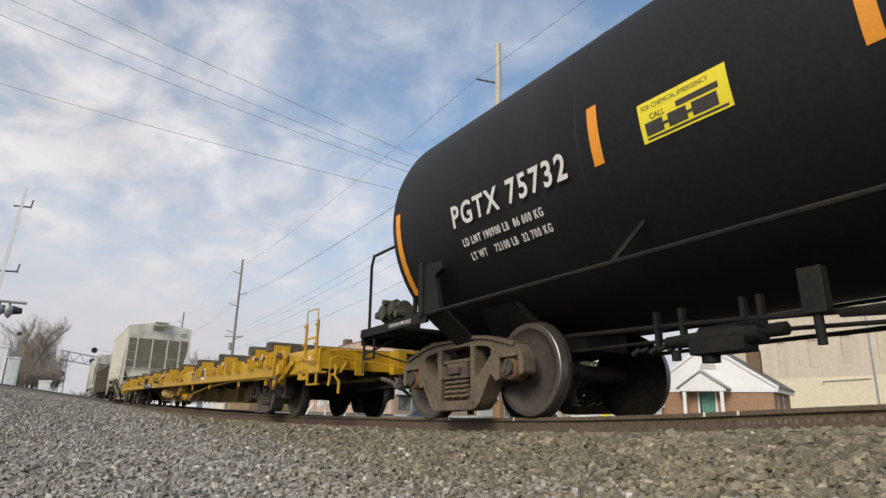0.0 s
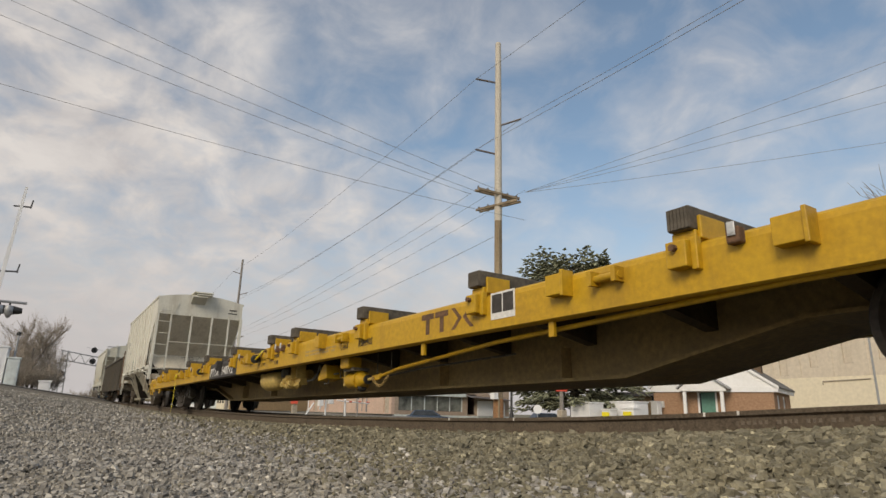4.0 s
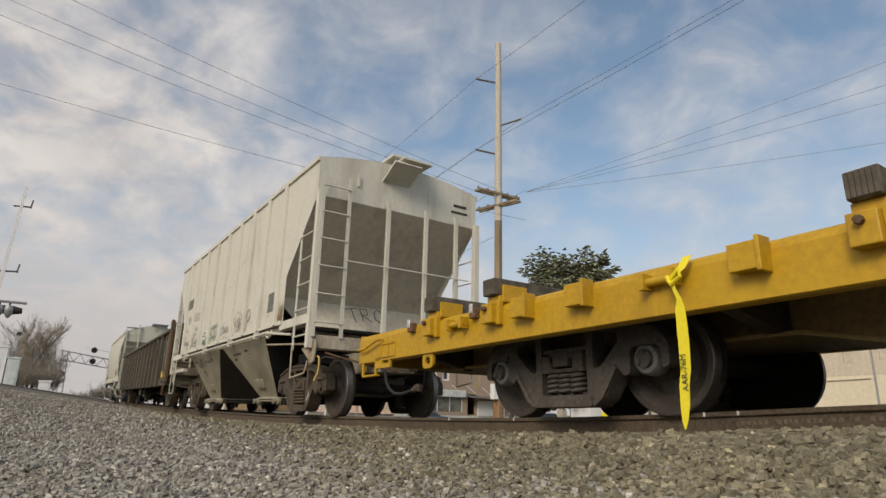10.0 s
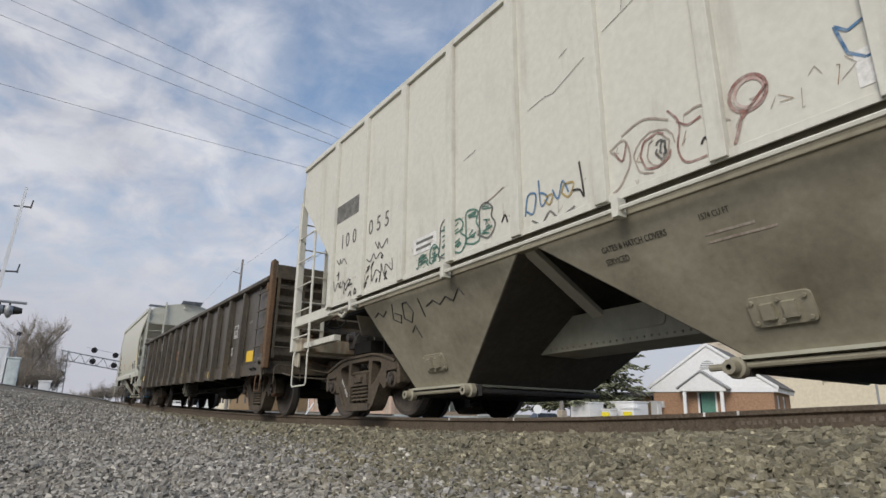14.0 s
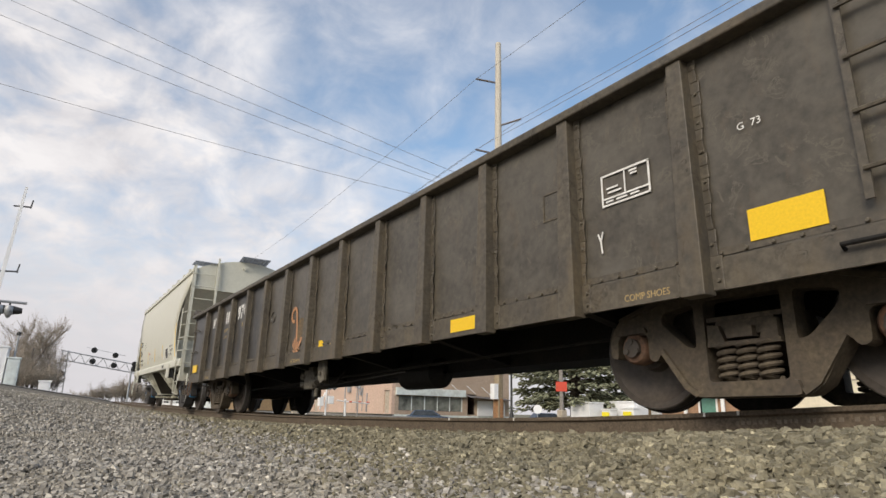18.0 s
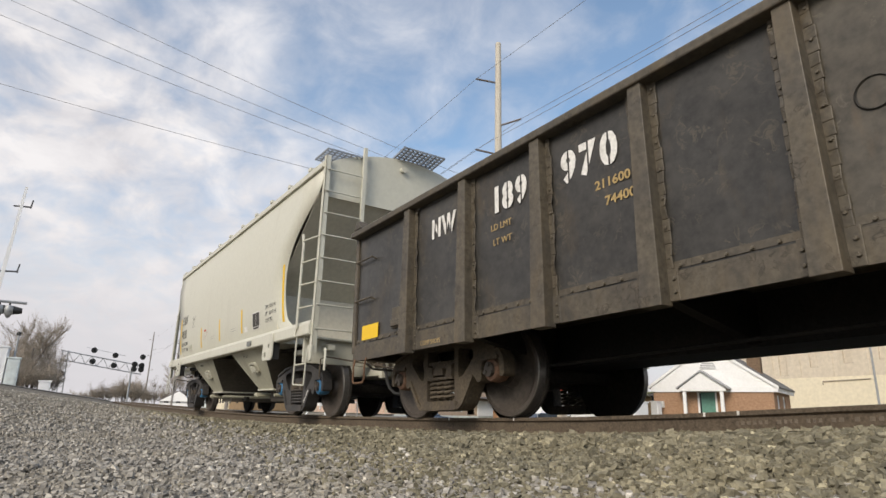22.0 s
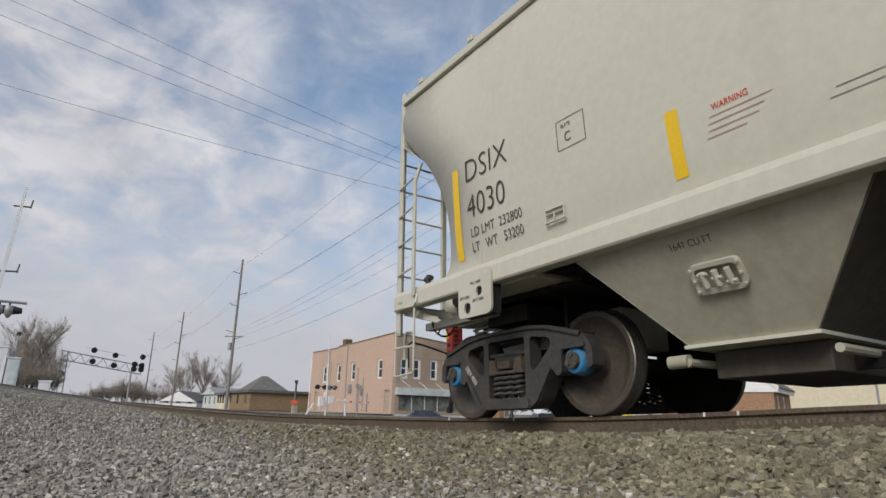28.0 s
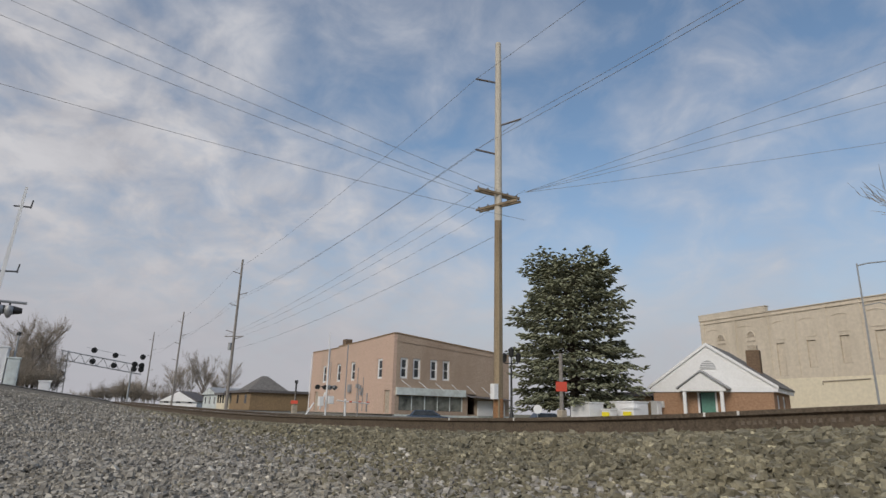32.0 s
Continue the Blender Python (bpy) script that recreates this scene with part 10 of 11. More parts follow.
# ---- bare trees ----
def bare_tree_mesh(seed, height, fan, stems, depth=5, fork=4, low=0.25):
    """Ascending limbs that fork into fine twigs; several stems from the ground make a thicket."""
    rng = random.Random(seed)
    trunk, twigs = Geo(), Geo()

    def grow(p, d, ln, r, lev):
        bend = Vector((rng.uniform(-1, 1), rng.uniform(-1, 1), 0.25)) * 0.12
        m = p + (d + bend).normalized() * ln * 0.5
        q = m + (d - bend * 0.6).normalized() * ln * 0.5
        g = trunk if lev < 2 else twigs
        n = 6 if lev < 1 else 4 if lev < 3 else 3
        g.rod(tuple(p), tuple(m), r, n, r * 0.8, caps=False).rod(tuple(m), tuple(q), r * 0.8, n, r * 0.6, caps=False)
        if lev >= depth:
            return
        for i in range(fork if lev else fork + 1):
            t = low + (1 - low) * (i + rng.random()) / fork if lev else 0.45 + 0.55 * (i + rng.random()) / (fork + 1)
            e = (d + Vector((rng.uniform(-1, 1), rng.uniform(-1, 1), rng.uniform(-0.1, 0.55))) * fan).normalized()
            start = p + (q - p) * min(t, 1.0)
            grow(start, e, ln * rng.uniform(0.55, 0.80), max(r * 0.48, 0.010), lev + 1)
    for k in range(stems):
        a = rng.uniform(0, 6.28)
        lean = Vector((math.cos(a), math.sin(a), 0)) * (rng.uniform(0.15, 0.5) if stems > 1 else 0.05)
        off = Vector((math.cos(a), math.sin(a), 0)) * (rng.uniform(0, 0.12) * height if stems > 1 else 0)
        grow(off + Vector((0, 0, -0.2)), (Vector((0, 0, 1)) + lean).normalized(), height * rng.uniform(0.32, 0.42), height * (0.02 if stems == 1 else 0.011), 0)
    return mesh_of("trunk", trunk, "bark_pale"), mesh_of("twig_crown", twigs, "twigs")


TREES = [bare_tree_mesh(3, 8.6, 0.60, 1), bare_tree_mesh(8, 7.6, 0.72, 2, 5, 3), bare_tree_mesh(21, 5.0, 0.9, 7, 4, 4, 0.05), bare_tree_mesh(33, 8.0, 0.5, 3, 5, 3)]


def bare_tree(kind, x, y, z, scale, turn, label="bare winter tree with fine grey-brown twigs", group="bare trees"):
    name = "bare_shrub" if kind == 2 else "bare_tree"
    t = tagged(new(name), "leafless grey-brown thicket of thin stems" if kind == 2 else label, "shrub" if kind == 2 else "tree", group)
    t.matrix_basis = pose(x, y, z, 0, 0, turn) @ Matrix.Scale(scale, 4)
    part("trunk", TREES[kind][0], None, t)
    part("twig_crown", TREES[kind][1], None, t)


for kind, x, y, z, s, a in ((0, -75, -1.7, 1.0, 1.06, 20), (1, -76, -3.0, 1.0, 1.0, 80), (1, -74, -0.7, 1.0, 0.72, 200), (3, -78, -4.4, 1.0, 0.72, 10), (0, -77, -2.6, 1.0, 1.0, 300), (1, -73, -3.9, 1.0, 0.7, 120), (1, -79, -2.0, 1.0, 0.85, 140), (0, -80, -0.2, 1.0, 0.85, 240),
                            (2, -72, -2.6, 0.9, 0.85, 0), (2, -73, -1.4, 0.9, 0.9, 50), (2, -72, -0.2, 0.9, 0.80, 120), (2, -74, 0.2, 0.8, 0.75, 190), (2, -73, -4.4, 0.9, 0.8, 90), (2, -76, -3.2, 0.9, 1.1, 200), (2, -75, -3.6, 0.9, 0.95, 260), (2, -77, -0.6, 0.9, 1.0, 310), (2, -77, -2.2, 0.9, 1.05, 30),
                            (3, -152, 27.4, 0.2, 1.45, 0), (0, -150, 24.5, 0.2, 1.25, 90), (3, -148, 32.6, 0.2, 1.75, 60), (0, -146, 30.0, 0.2, 1.6, 160), (1, -150, 21.5, 0.2, 0.95, 30), (0, -160, 36.0, 0.2, 1.1, 200),
                            (2, -140, 13.0, 0.2, 1.15, 70), (2, -141, 14.3, 0.2, 1.35, 20), (2, -139, 15.6, 0.2, 1.30, 120), (1, -142, 14.8, 0.2, 0.9, 220), (1, -150, 10.6, 0.3, 0.75, 50), (2, -150, 9.4, 0.3, 0.95, 150), (2, -152, 11.4, 0.3, 1.0, 250),
                            (2, -160, 18.5, 0.2, 1.1, 10), (2, -158, 21.0, 0.2, 1.0, 60), (2, -156, 24.0, 0.2, 1.0, 110), (2, -155, 27.0, 0.2, 1.0, 160), (2, -154, 30.5, 0.2, 1.0, 210), (2, -153, 33.5, 0.2, 1.0, 260), (2, -170, 8.0, 0.3, 0.75, 30),
                            (1, -150, 5.6, 0.4, 0.45, 0), (3, -160, 4.6, 0.4, 0.38, 90), (2, -36, 46, 0.0, 0.55, 30), (2, -34, 47.5, 0.0, 0.5, 130)):
    bare_tree(kind, x, y, z, s, a)
bare_tree(0, -9.0, 40.0, 0.0, 1.95, 40, "tall bare tree beside the street")


# ---- poles and wires ----
def wire(a, b, sag, r=0.016):
    r *= 0.66
    a, b = Vector(a), Vector(b)
    pts = [a.lerp(b, t) - Vector((0, 0, 4 * sag * t * (1 - t))) for t in [i / 14 for i in range(15)]]
    ob = part("overhead_wire", Geo().tube(pts, r, 4), "wire")
    tagged(ob, "thin dark overhead wire between poles", "wire", "overhead wires")


def power_pole(x, y, h, arms, mat, r=0.17, lower=True):
    t = tagged(new("power_pole"), "tall wooden power pole with short insulator arms", "utility pole", "power poles")
    t.matrix_basis = pose(x, y, 0.0)
    part("pole", Geo().rod((0, 0, -0.5), (0, 0, h), r * 1.15, 12, r * 0.72), mat, t)
    tips = []
    for z, s in arms:
        tip = Vector((-s * 0.75, -s * 0.85, z + 0.28))
        part("arm", Geo().rod((0, 0, z - 0.05), tuple(tip), 0.05, 8), "insulator", t)
        tips.append(Vector((x, y, 0)) + tip)
    return t, tips


p1, tips1 = power_pole(-21.70, 16.90, 18.9, ((16.65, 1), (14.25, -1), (12.70, 1)), "pole_wood", 0.19)
for z, (dx, dy) in ((10.55, (-0.03, -1.24)), (9.98, (-1.19, -0.345))):
    d = Vector((dx, dy, 0))
    w = Vector((-dy, dx, 0)).normalized()
    for e in (-0.14, 0.14):
        a, b, n_ = d + w * e, -d * 0.95 + w * e, w * 0.045
        part("cross_arm", Geo().hull([a + n_ - Vector((0, 0, 0.055)) + Vector((0, 0, z)), b + n_ + Vector((0, 0, z - 0.055)), b - n_ + Vector((0, 0, z - 0.055)), a - n_ + Vector((0, 0, z - 0.055))], [a + n_ + Vector((0, 0, z + 0.055)), b + n_ + Vector((0, 0, z + 0.055)), b - n_ + Vector((0, 0, z + 0.055)), a - n_ + Vector((0, 0, z + 0.055))]), "pole_wood", p1)
    for u in (-0.9, -0.45, 0.5, 0.95):
        q = d * u
        part("insulator", Geo().rod((q.x, q.y, z + 0.05), (q.x, q.y, z + 0.20), 0.04, 8), "insulator", p1)
part("conduit", Geo().rod((0.2, -0.12, 0), (0.17, -0.1, 8.8), 0.05, 6), "pole_wood", p1)
part("meter_box", Geo().box(-0.02, 0.26, -0.42, -0.2, 0.92, 1.58), "house_white", p1, "white meter box on the pole")
part("upper_pole", Geo().rod((0, 0, 9.2), (0, 0, 18.92), 0.186, 12, 0.145), "pole_pale", p1, "sun-bleached upper length of the pole")
part("pole_base", Geo().rod((0, 0, -0.4), (0, 0, 0.95), 0.235, 12, 0.228), "pole_base", p1, "orange-brown treated foot of the pole")
p2, tips2 = power_pole(-77.9, 18.8, 18.85, ((17.0, 1), (14.2, -1), (12.8, 1), (9.4, 1), (8.6, -1)), "pole_far", 0.17)
part("cross_arm", Geo().rod((-0.9, -0.9, 8.9), (0.9, 0.9, 8.9), 0.06, 6), "pole_far", p2)
part("transformer", Geo().rod((-0.35, -0.3, 7.2), (-0.35, -0.3, 8.1), 0.22, 12), "steel_grey", p2)
p3, tips3 = power_pole(-130.0, 21.0, 18.7, ((16.6, 1), (13.9, -1), (12.3, 1), (9, 1)), "pole_far", 0.17)
p4, tips4 = power_pole(-175.0, 21.7, 18.9, ((16.8, 1), (14.2, -1), (12.7, 1), (9, -1)), "pole_far", 0.17)
p0, tips0 = power_pole(32.0, 15.5, 18.9, ((16.65, 1), (14.25, -1), (12.70, 1)), "pole_wood", 0.19)
for a, b in ((tips1, tips2), (tips2, tips3), (tips3, tips4), (tips0, tips1)):
    for i in range(3):
        wire(a[i], b[i], 0.7)
base1 = Vector((-21.7, 16.9, 0))
ends2 = Vector((-77.9, 18.8, 8.9))
for u in (-0.95, -0.2, 0.9):
    wire(base1 + Vector((u, u, 10.7)), ends2 + Vector((u, u, 0.1)), 0.6, 0.013)
wire(base1 + Vector((0.1, 0.1, 8.6)), ends2 + Vector((0.1, 0.1, -1.6)), 0.6, 0.018)
for k, (p, q) in enumerate((((-26.0, -3.9, 14.85), -0.95), ((-26.0, -3.1, 15.5), -0.55), ((-26.0, -1.2, 16.35), 0.2), ((-26.0, -3.3, 12.05), 0.9))):
    # service lines that cross over the track towards a pole on the near side
    a = base1 + Vector((q, q, 10.65 if k < 3 else 9.2))
    b = Vector(p)
    far = a + (b - a) * 1.35
    wire(a, far, 0.35, 0.015)
for p in ((-7.9, 24.8, 13.9), (-8.0, 24.75, 12.95), (-8.1, 24.7, 12.25), (-8.3, 24.6, 10.65)):
    a = base1 + Vector((0.9, 0.9, 10.6))
    wire(a, a + (Vector(p) - a) * 2.2, 0.35, 0.014)
power_pole(-27.6, -8.5, 17.5, ((16.5, 1),), "pole_wood", 0.17)


# ---- lamps, signals and street things ----
def street_lamp():
    t = tagged(new("street_lamp"), "tall grey steel street lamp with a short arm", "street lamp")
    t.matrix_basis = pose(-16.9, 41.7, 0.1)
    part("post", Geo().rod((0, 0, 0), (0, 0, 9.9), 0.07, 10, 0.045), "steel_grey", t)
    part("arm", Geo().tube([(0, 0, 9.75), (0.5, 0.2, 9.85), (1.6, 0.6, 9.85)], 0.04, 6), "steel_grey", t)
    part("lamp_head", Geo().box(1.5, 2.2, 0.5, 0.8, 9.76, 9.9), "steel_grey", t, bevel=0.04)
    part("bracket", Geo().tube([(0, 0, 7.2), (0.8, 0.3, 7.35), (1.6, 0.6, 6.9)], 0.03, 6), "steel_grey", t)


street_lamp()


def lantern_post():
    t = tagged(new("lantern_post"), "black twin-lantern street post", "street lamp")
    t.matrix_basis = pose(-31.05, 25.25, 0.0)
    part("post", Geo().lathe([(0, 0.16), (0.3, 0.14), (0.5, 0.08), (3.4, 0.06)], 10, "z"), "signal_black", t)
    part("arm", Geo().rod((-0.35, -0.3, 3.5), (0.35, 0.3, 3.5), 0.035, 6).rod((0, 0, 3.3), (0, 0, 3.9), 0.04, 6), "signal_black", t)
    for p in ((-0.35, -0.3), (0.35, 0.3), (0, 0)):
        part("lantern", Geo().lathe([(3.55, 0.06), (3.6, 0.14), (4.0, 0.18), (4.05, 0.2), (4.2, 0.03)] if p != (0, 0) else [(3.9, 0.06), (3.95, 0.15), (4.35, 0.19), (4.4, 0.2), (4.55, 0.03)], 10, "z", (*p, 0)), "signal_black", t)


lantern_post()


def signal_disc(parent, x, y, z, s, mat="signal_black"):
    """A round flasher with hood, facing along x."""
    part("flasher", Geo().rod((x, y, z), (x + s * 0.04, y, z), 0.17, 20), mat, parent)
    part("hood", Geo().lathe([(x + s * 0.04, 0.11), (x + s * 0.30, 0.12), (x + s * 0.30, 0.11), (x + s * 0.06, 0.10)], 16, "x", (0, y, z)), mat, parent)


def near_gate():
    t = tagged(new("crossing_gate"), "raised crossing gate arm with black flasher lamps", "crossing gate")
    t.matrix_basis = pose(-16.0, -1.15, 0.15)
    part("mast", Geo().rod((0, -0.62, -0.1), (0, -0.62, 3.6), 0.07, 12), "steel_grey", t)
    arm = part("gate_arm", Geo().hull([(-0.02, -0.20, 0.9), (0.02, -0.20, 0.9), (0.02, -0.10, 0.9), (-0.02, -0.10, 0.9)], [(-0.02, 0.02, 4.88), (0.02, 0.02, 4.88), (0.02, 0.07, 4.88), (-0.02, 0.07, 4.88)]), "house_white", t, "white raised gate arm")
    for z in (2.9, 4.4):
        part("arm_lamp", Geo().rod((0, -0.12, z), (0, 0.22, z + 0.03), 0.02, 6).rod((0, 0.2, z), (0, 0.22, z + 0.2), 0.015, 6), "signal_black", arm)
    part("cross_bar", Geo().rod((0, -0.62, 2.25), (0, 0.50, 2.25), 0.03, 8), "steel_grey", t)
    for y in (0.02, 0.20):
        lamp = part("flasher", Geo().lathe([(-0.17, 0.005), (-0.14, 0.035), (-0.06, 0.085), (0.04, 0.095), (0.10, 0.07), (0.12, 0.02)], 14, "z", (0, y, 2.06)), "steel_grey", t, "silver-backed flasher lamp")
        part("hood", Geo().lathe([(y + 0.02, 0.09), (y + 0.06, 0.10), (y + 0.24, 0.06), (y + 0.24, 0.02)], 12, "y", (-0.05, 0, 2.08)), "signal_black", lamp)
        part("bracket", Geo().rod((0, y, 2.25), (0, y, 2.14), 0.02, 6), "signal_black", lamp)


near_gate()


def far_gate():
    t = tagged(new("crossing_gate"), "white crossing signal mast with paired black flashers", "crossing gate")
    t.matrix_basis = pose(-41.7, 16.95, 0.0)
    part("mast", Geo().rod((0, 0, -0.1), (0, 0, 4.6), 0.07, 10), "house_white", t)
    part("gate_arm", Geo().rod((0.1, -0.02, 0.9), (0.1, -0.1, 5.75), 0.045, 8, 0.03), "house_white", t)
    part("cross_bar", Geo().rod((0, -0.75, 1.9), (0, 0.75, 1.9), 0.03, 6), "signal_black", t)
    for y in (-0.70, -0.14, 0.19, 0.56):
        signal_disc(t, 0.02, y, 1.85, -1 if y < 0 else 1, "signal_black" if y < 0 else "steel_grey")
    part("mechanism", Geo().box(-0.25, 0.25, 0.1, 0.5, 0.7, 1.25), "house_white", t, bevel=0.03)
    for y in (1.3, 2.35):
        part("side_mast", Geo().rod((0.3, y, -0.1), (0.3, y, 5.0 if y < 2 else 2.2), 0.04, 8), "steel_grey", t)
    part("barrier_bar", Geo().rod((0.5, 0.6, 0.95), (0.5, 3.2, 0.80), 0.04, 6), "house_white", t, "white and red barrier bar")
    for y in (1.55, 2.3, 2.95):
        part("barrier_sleeve", Geo().rod((0.5, y, 0.9), (0.5, y + 0.22, 0.885), 0.05, 6), "red", t)
    part("counterweight", Geo().box(-0.2, 0.2, -0.55, -0.25, 0.55, 1.2).rod((0, -0.45, 0.3), (0, -0.1, 1.5), 0.06, 6), "house_white", t)
    part("foot_bracket", Geo().rod((0.4, -1.6, -0.1), (0.4, -1.05, 0.75), 0.06, 6).rod((0.4, 1.35, -0.1), (0.4, 1.3, 1.1), 0.07, 6), "house_white", t)
    part("bell", Geo().rod((0.2, 3.1, 0.2), (0.2, 3.1, 1.55), 0.05, 8), "steel_grey", t)


far_gate()


def signal_bridge():
    t = tagged(new("signal_bridge"), "grey lattice railway signal bridge with black signal heads", "signal bridge")
    t.matrix_basis = pose(-105.0, 0.0, 0.0)
    for y, z0 in ((1.75, 1.2),):
        for dy in (-0.35, 0.35):
            part("leg", Geo().rod((0, y + dy, z0 - 0.5), (0, y + dy - 0.2, 7.8), 0.09, 6), "steel_grey", t)
        for k in range(7):
            part("lattice_bar", Geo().rod((0, y - 0.4, z0 + k * 0.9), (0, y + 0.35, z0 + (k + 1) * 0.9), 0.045, 5), "steel_grey", t)
    part("right_leg", Geo().rod((0, 10.6, 0), (0, 10.6, 6.0), 0.13, 10), "steel_grey", t)
    za = lambda y: 7.75 - (y - 1.2) * 0.145
    for dz in (0.0, -1.3):
        part("chord", Geo().rod((0, 1.0, za(1.0) + dz), (0, 12.0, za(12.0) + dz), 0.09, 6), "steel_grey", t)
    for k in range(14):
        y = 1.2 + k * 0.77
        a, b = (0.0, -1.3) if k % 2 else (-1.3, 0.0)
        part("lattice_bar", Geo().rod((0, y, za(y) + a), (0, y + 0.77, za(y + 0.77) + b), 0.05, 5), "steel_grey", t)
    part("rail", Geo().rod((0, 4.2, za(4) + 1.1), (0, 9.5, za(9.5) + 1.0), 0.03, 5), "steel_grey", t)
    for y, zs in ((1.55, (4.4,)), (5.2, (0.9, -0.75)), (8.1, (0.75, -0.75)), (10.9, (0.0, -0.75)), (11.9, (1.3, 0.0, -0.6))):
        for dz in zs:
            z = za(y) + dz if y > 2 else 3.9 + 0.5
            head = part("signal_head", Geo().rod((0.15, y, z), (0.24, y, z), 0.42, 18), "signal_black", t)
            part("hood", Geo().lathe([(0.24, 0.16), (0.5, 0.17), (0.5, 0.155), (0.25, 0.15)], 12, "x", (0, y, z)), "signal_black", head)


signal_bridge()


def red_marker_post(x, y, h, w=0.10):
    t = tagged(new("marker_post"), "wooden marker post with a small red sign", "sign post")
    t.matrix_basis = pose(x, y, 0.0)
    part("post", Geo().rod((0, 0, -0.1), (0, 0, h), w, 8, w * 0.9), "pole_far", t)
    part("sign", Geo().box(0.06, 0.10, -0.26, 0.26, h * 0.44, h * 0.58), "red", t, at=pose(0, 0, 0, 0, 0, -40))
    part("cap_band", Geo().box(-0.16, 0.16, -0.16, 0.16, 0.0, 0.55), "board", t)


red_marker_post(-21.7, 20.7, 3.2)
red_marker_post(-42.4, 14.9, 1.5, 0.05)


def round_sign():
    t = tagged(new("round_sign"), "small round pale sign on a post", "sign")
    t.matrix_basis = pose(-30.0, 26.5, 0)
    part("post", Geo().rod((0, 0, 0), (0, 0, 0.9), 0.03, 6), "steel_grey", t)
    part("disc", Geo().rod((0.04, 0, 0.65), (0.07, -0.03, 0.65), 0.28, 20), "house_white", t)


round_sign()


def simple_car(x, y, turn, paint, label):
    """A parked car: body, cabin, windows, wheels."""
    t = tagged(new("parked_car"), label, "car")
    t.matrix_basis = pose(x, y, -0.97, 0, 0, turn)
    low = [(-2.2, 0.32), (2.2, 0.32), (2.25, 0.65), (2.1, 0.85), (1.0, 0.95), (-2.0, 0.98), (-2.25, 0.8)]
    part("body", Geo().prism(low, -0.88, 0.88), paint, t, bevel=0.06)
    part("cabin", Geo().hull([(-1.9, -0.84, 0.95), (1.0, -0.84, 0.95), (1.0, 0.84, 0.95), (-1.9, 0.84, 0.95)], [(-1.45, -0.68, 1.45), (0.25, -0.68, 1.45), (0.25, 0.68, 1.45), (-1.45, 0.68, 1.45)]), paint, t, bevel=0.05)
    for s in (-1, 1):
        part("side_window", Geo().hull([(-1.65, s * 0.845, 1.0), (0.75, s * 0.845, 1.0), (0.75, s * 0.85, 1.01), (-1.65, s * 0.85, 1.01)], [(-1.35, s * 0.71, 1.40), (0.2, s * 0.71, 1.40), (0.2, s * 0.70, 1.41), (-1.35, s * 0.70, 1.41)]), "pane", t)
        for x_ in (-1.35, 1.4):
            wheel = part("wheel", Geo().rod((x_, s * 0.72, 0.32), (x_, s * 0.90, 0.32), 0.32, 20), "rubber", t)
            part("rim", Geo().rod((x_, s * 0.90, 0.32), (x_, s * 0.91, 0.32), 0.20, 14), "steel_grey", wheel)
        part("headlight", Geo().box(2.1, 2.26, s * 0.55, s * 0.82, 0.62, 0.75), "house_white", t)
    part("windscreen", Geo().hull([(0.98, -0.75, 0.98), (0.98, 0.75, 0.98), (1.0, 0.75, 0.99), (1.0, -0.75, 0.99)], [(0.27, -0.62, 1.42), (0.27, 0.62, 1.42), (0.29, 0.62, 1.43), (0.29, -0.62, 1.43)]), "pane", t)


simple_car(-48.3, 29.8, 58, "car_blue", "dark blue hatchback parked before the brick store")
simple_car(-44.6, 41.0, 70, "car_blue", "dark blue car parked in the side street")


def utility_box(x, y, w, d, h, label, mat="house_white"):
    t = tagged(new("utility_cabinet"), label, "cabinet", "utility cabinets")
    t.matrix_basis = pose(x, y, ground_z(x, y) - 0.02 if y < 5 else -0.12)
    part("body", Geo().box(-w / 2, w / 2, -d / 2, d / 2, 0, h), mat, t, bevel=0.02)
    part("lid", Geo().box(-w / 2 - 0.05, w / 2 + 0.05, -d / 2 - 0.05, d / 2 + 0.05, h + 0.003, h + 0.09), mat, t)
    part("door", Geo().box(w / 2, w / 2 + 0.02, -d * 0.35, d * 0.35, h * 0.12, h * 0.9), mat, t)
    return t


utility_box(-46.5, -3.10, 2.2, 1.6, 2.25, "white equipment cabin with a low lid beside the crossing", "house_white")
utility_box(-45.8, -1.90, 1.2, 0.62, 1.72, "grey steel signal cabinet", "sign_band")
utility_box(-45.0, -0.10, 0.6, 0.62, 0.62, "small white signal box", "house_white")
utility_box(-29.3, 30.2, 1.7, 1.3, 1.22, "white plastic storage bin near the spruce")
utility_box(-27.3, 32.0, 1.9, 1.3, 1.32, "white storage bin near the spruce")
utility_box(-29.3, 37.2, 0.55, 0.5, 1.5, "white air-conditioning unit beside the office")
t = utility_box(-26.6, 31.3, 1.0, 0.7, 0.92, "white bin with a yellow front panel")
part("panel", Geo().box(-0.25, 0.4, -0.47, -0.453, 0.45, 0.75), "label_yellow", t, "yellow panel")
t = utility_box(-27.75, 30.6, 0.7, 0.6, 0.82, "white bin with a yellow front panel")
part("panel", Geo().box(-0.3, 0.3, -0.37, -0.353, 0.35, 0.7), "label_yellow", t, "yellow panel")


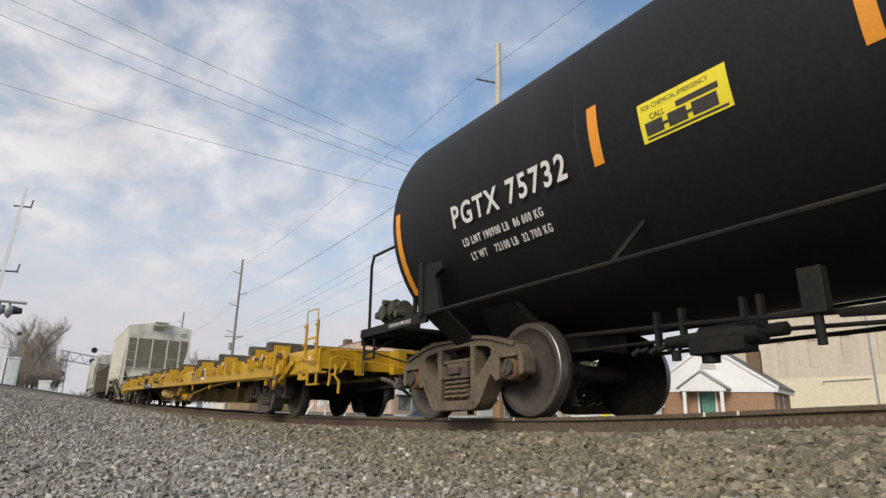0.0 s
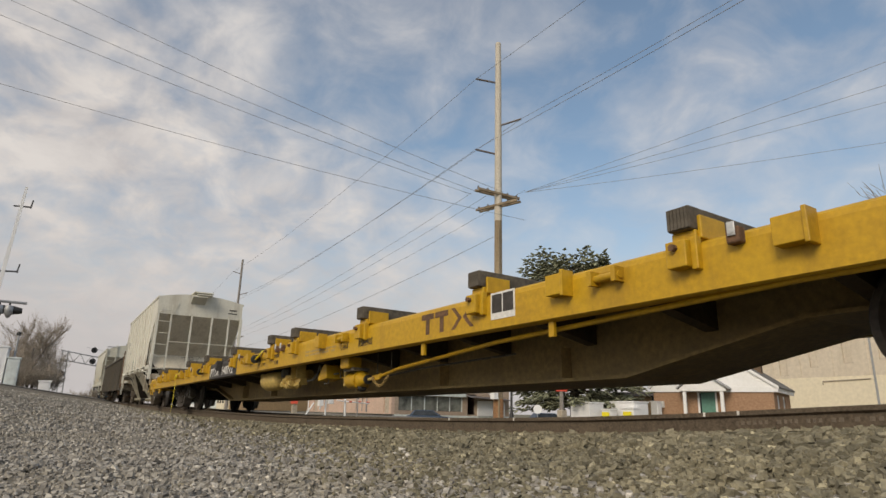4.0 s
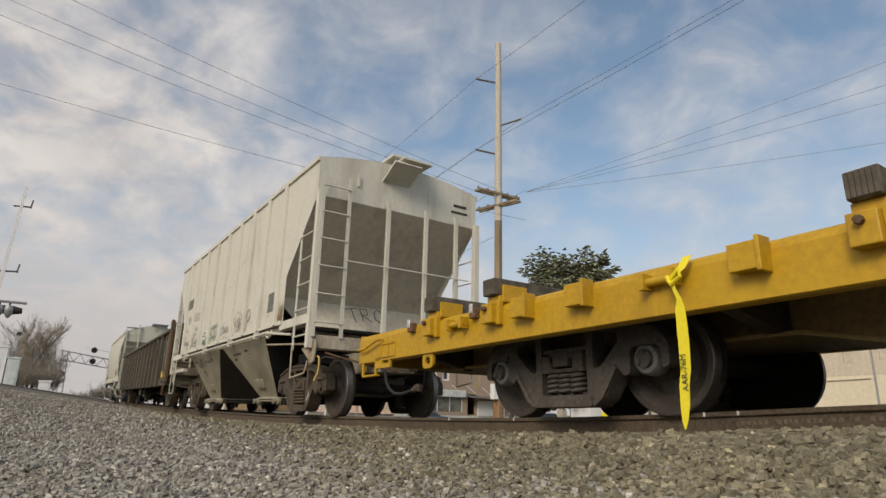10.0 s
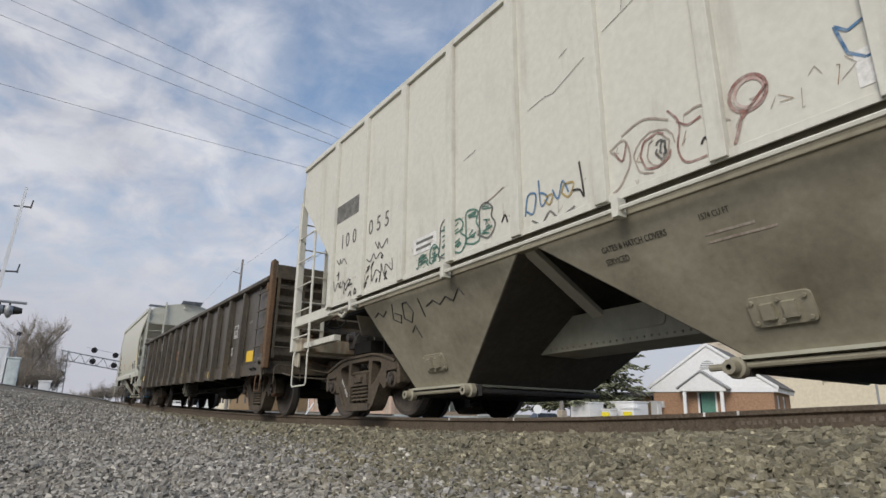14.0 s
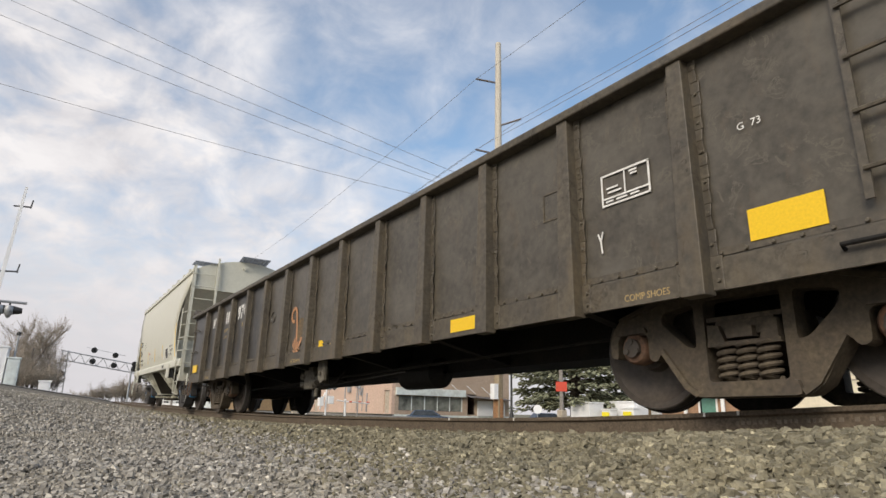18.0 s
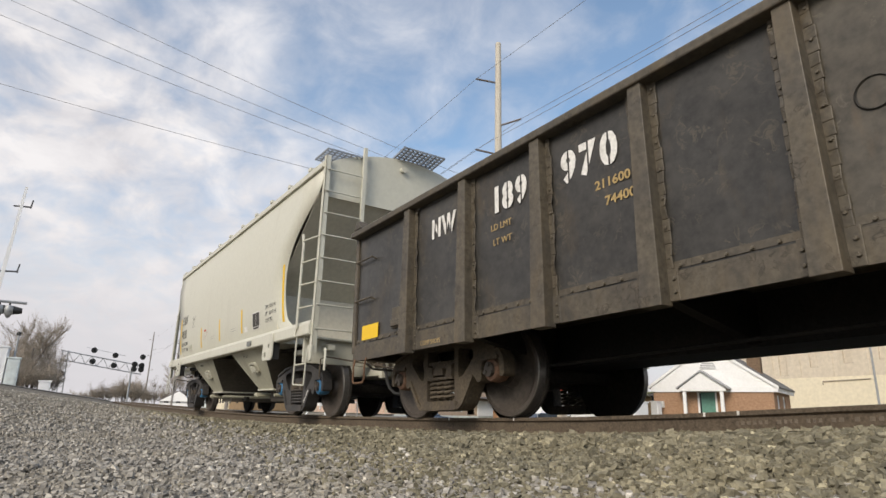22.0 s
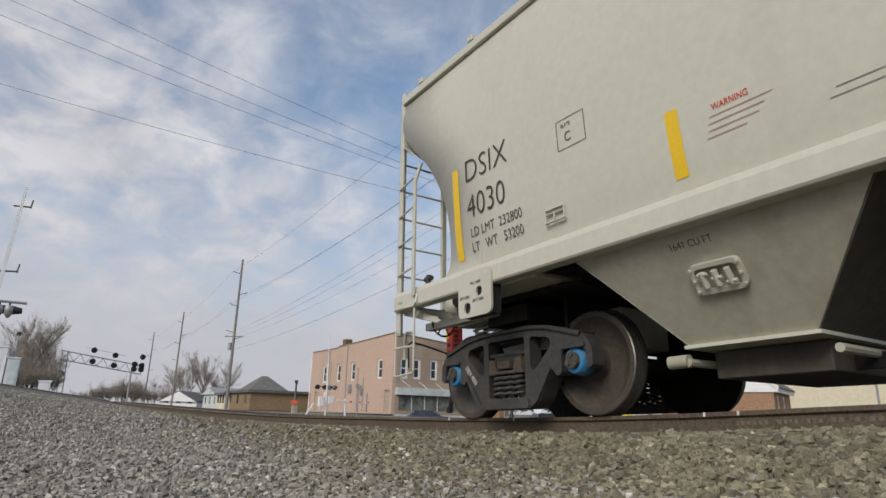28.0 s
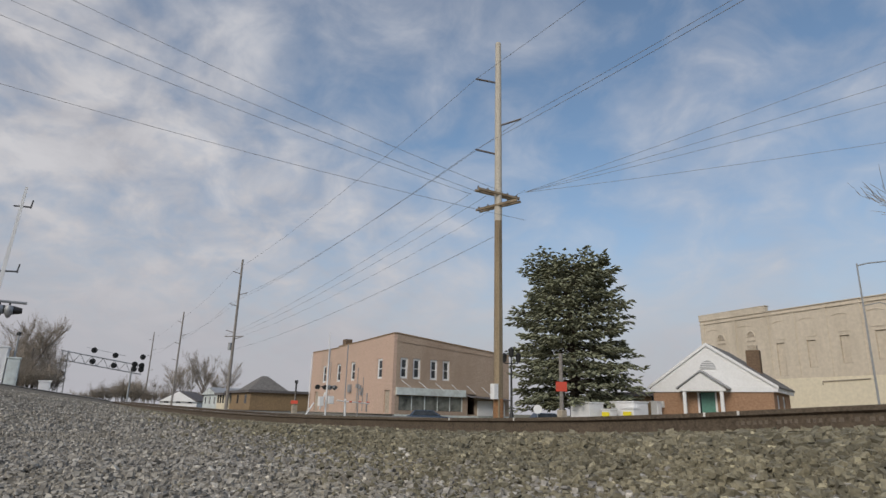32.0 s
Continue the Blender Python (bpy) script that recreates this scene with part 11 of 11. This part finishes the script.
def far_house(name, label, x, y, w, d, h, roof_h, wall, roof, hip=False, turn=0):
    t = tagged(new(name), label, "house")
    t.matrix_basis = pose(x, y, 0.0, 0, 0, turn)
    part("wall_block", Geo().box(-w / 2, w / 2, -d / 2, d / 2, 0, h), wall, t)
    k = 0.18 if hip else 0.5
    o = 0.4
    if hip:
        part("roof", Geo().hull([(-w / 2 - o, -d / 2 - o, h), (w / 2 + o, -d / 2 - o, h), (w / 2 + o, d / 2 + o, h), (-w / 2 - o, d / 2 + o, h)], [(-w * 0.08, -d * 0.05, h + roof_h), (w * 0.08, -d * 0.05, h + roof_h), (w * 0.08, d * 0.05, h + roof_h), (-w * 0.08, d * 0.05, h + roof_h)]), roof, t)
    elif roof_h > 0.5:
        part("roof", Geo().prism([(-w / 2 - o, h), (w / 2 + o, h), (w / 2 + o, h + 0.15), (0, h + roof_h + 0.15), (-w / 2 - o, h + 0.15)], -d / 2 - o, d / 2 + o), roof, t)
        part("gable", Geo().prism([(-w / 2, h), (w / 2, h), (0, h + roof_h)], -d / 2 - o - 0.02, -d / 2 - o - 0.004), wall, t)
    else:
        part("roof", Geo().box(-w / 2 - o, w / 2 + o, -d / 2 - o, d / 2 + o, h, h + 0.35), roof, t)
    for i in range(3):
        u = -w * 0.32 + i * w * 0.32
        part("window", Geo().box(u - 0.45, u + 0.45, -d / 2 - 0.03, -d / 2 - 0.003, 0.9, 2.1), "pane", t)
    return t


far_house("brown_shed", "low brown-walled shed with a flat dark roof", -93.0, 28.5, 13, 9, 2.4, 0.3, "brown_wall", "dark_roof")
far_house("cream_shed", "low cream shed beside the brown one", -100.0, 25.2, 5, 4, 2.1, 0.3, "stucco_pale", "dark_roof")
far_house("grey_house", "grey house with a steep pyramid roof", -118, 35.0, 9, 9, 2.6, 3.6, "sign_band", "shingle", hip=True)
far_house("grey_house", "long grey house with a shallow roof", -125, 31.0, 12, 8, 2.6, 1.2, "sign_band", "steel_grey")
far_house("white_house", "small white gabled house far along the street", -140, 25.5, 7.5, 9, 1.2, 2.0, "house_white", "dark_roof", turn=60)
far_house("tan_garage", "low tan garage beyond the spruce", -37.5, 47.0, 9, 6, 2.1, 0.3, "brown_wall", "dark_roof")

# asphalt of the road crossing, and the street beyond the track
road = Geo()
n = 40
vs = []
for i in range(n + 1):
    y = -30 + 33.7 * i / n
    for x in (-44.5, -40.0, -36.5):
        vs.append((x, y, max(ground_z(x - 0.2, y), ground_z(x + 0.2, y)) + 0.035))
road.add(vs, [(3 * i + k, 3 * i + k + 1, 3 * i + k + 4, 3 * i + k + 3) for i in range(n) for k in (0, 1)])
tagged(part("road_crossing", road, "asphalt"), "pale worn asphalt of the road crossing beside the rails", "road", kind="structure")
street = Geo().box(-300, 120, 21.5, 26.5, -0.25, -0.09)
tagged(part("street", street, "asphalt"), "grey asphalt street behind the track", "road", kind="structure")


def thin_post(x, y, z0, h, mat, label):
    t = tagged(new("signal_post"), label, "post")
    t.matrix_basis = pose(x, y, z0)
    part("mast", Geo().rod((0, 0, 0), (0, 0, h), 0.07, 8, 0.06), mat, t)
    part("cap", Geo().rod((0, 0, h), (0, 0, h + 0.22), 0.12, 8), "signal_black", t)


thin_post(-45.95, -1.95, 1.0, 3.3, "steel_grey", "thin grey signal post beside the cabinets")
thin_post(-42.45, 14.93, -0.15, 2.2, "signal_black", "short black street lamp post")
# ---- the run of the train ----
RUN_T = [2.0 * i for i in range(17)]
RUN_S = (-0.377, 5.205, 10.880, 16.208, 21.583, 26.831, 31.986, 36.871, 41.791, 46.791, 51.605, 56.294, 60.936, 65.426, 69.824, 74.075, 78.228)


def motions():
    """Each car rides on its two trucks along the line of the track; each wheelset turns as far as the train has rolled."""
    run = natural(RUN_T, RUN_S)
    for car, mid, half, sets in CARS:
        rows = []
        for i in range(65):
            t = i * 0.5
            x = mid + run(t)
            a, b = track(x - half), track(x + half)
            e = (b - a).normalized()
            side = Vector((0, 0, 1)).cross(e).normalized()
            up = e.cross(side)
            m = Matrix((e, side, up)).transposed().to_4x4()
            m.translation = (a + b) / 2
            rows.append((t, m))
        walk(car, rows)
        for w, r in sets:
            base = w.matrix_basis.copy()
            walk(w, [(i * 0.2, base @ Matrix.Rotation(run(i * 0.2) / r, 4, "Y")) for i in range(161)])


motions()
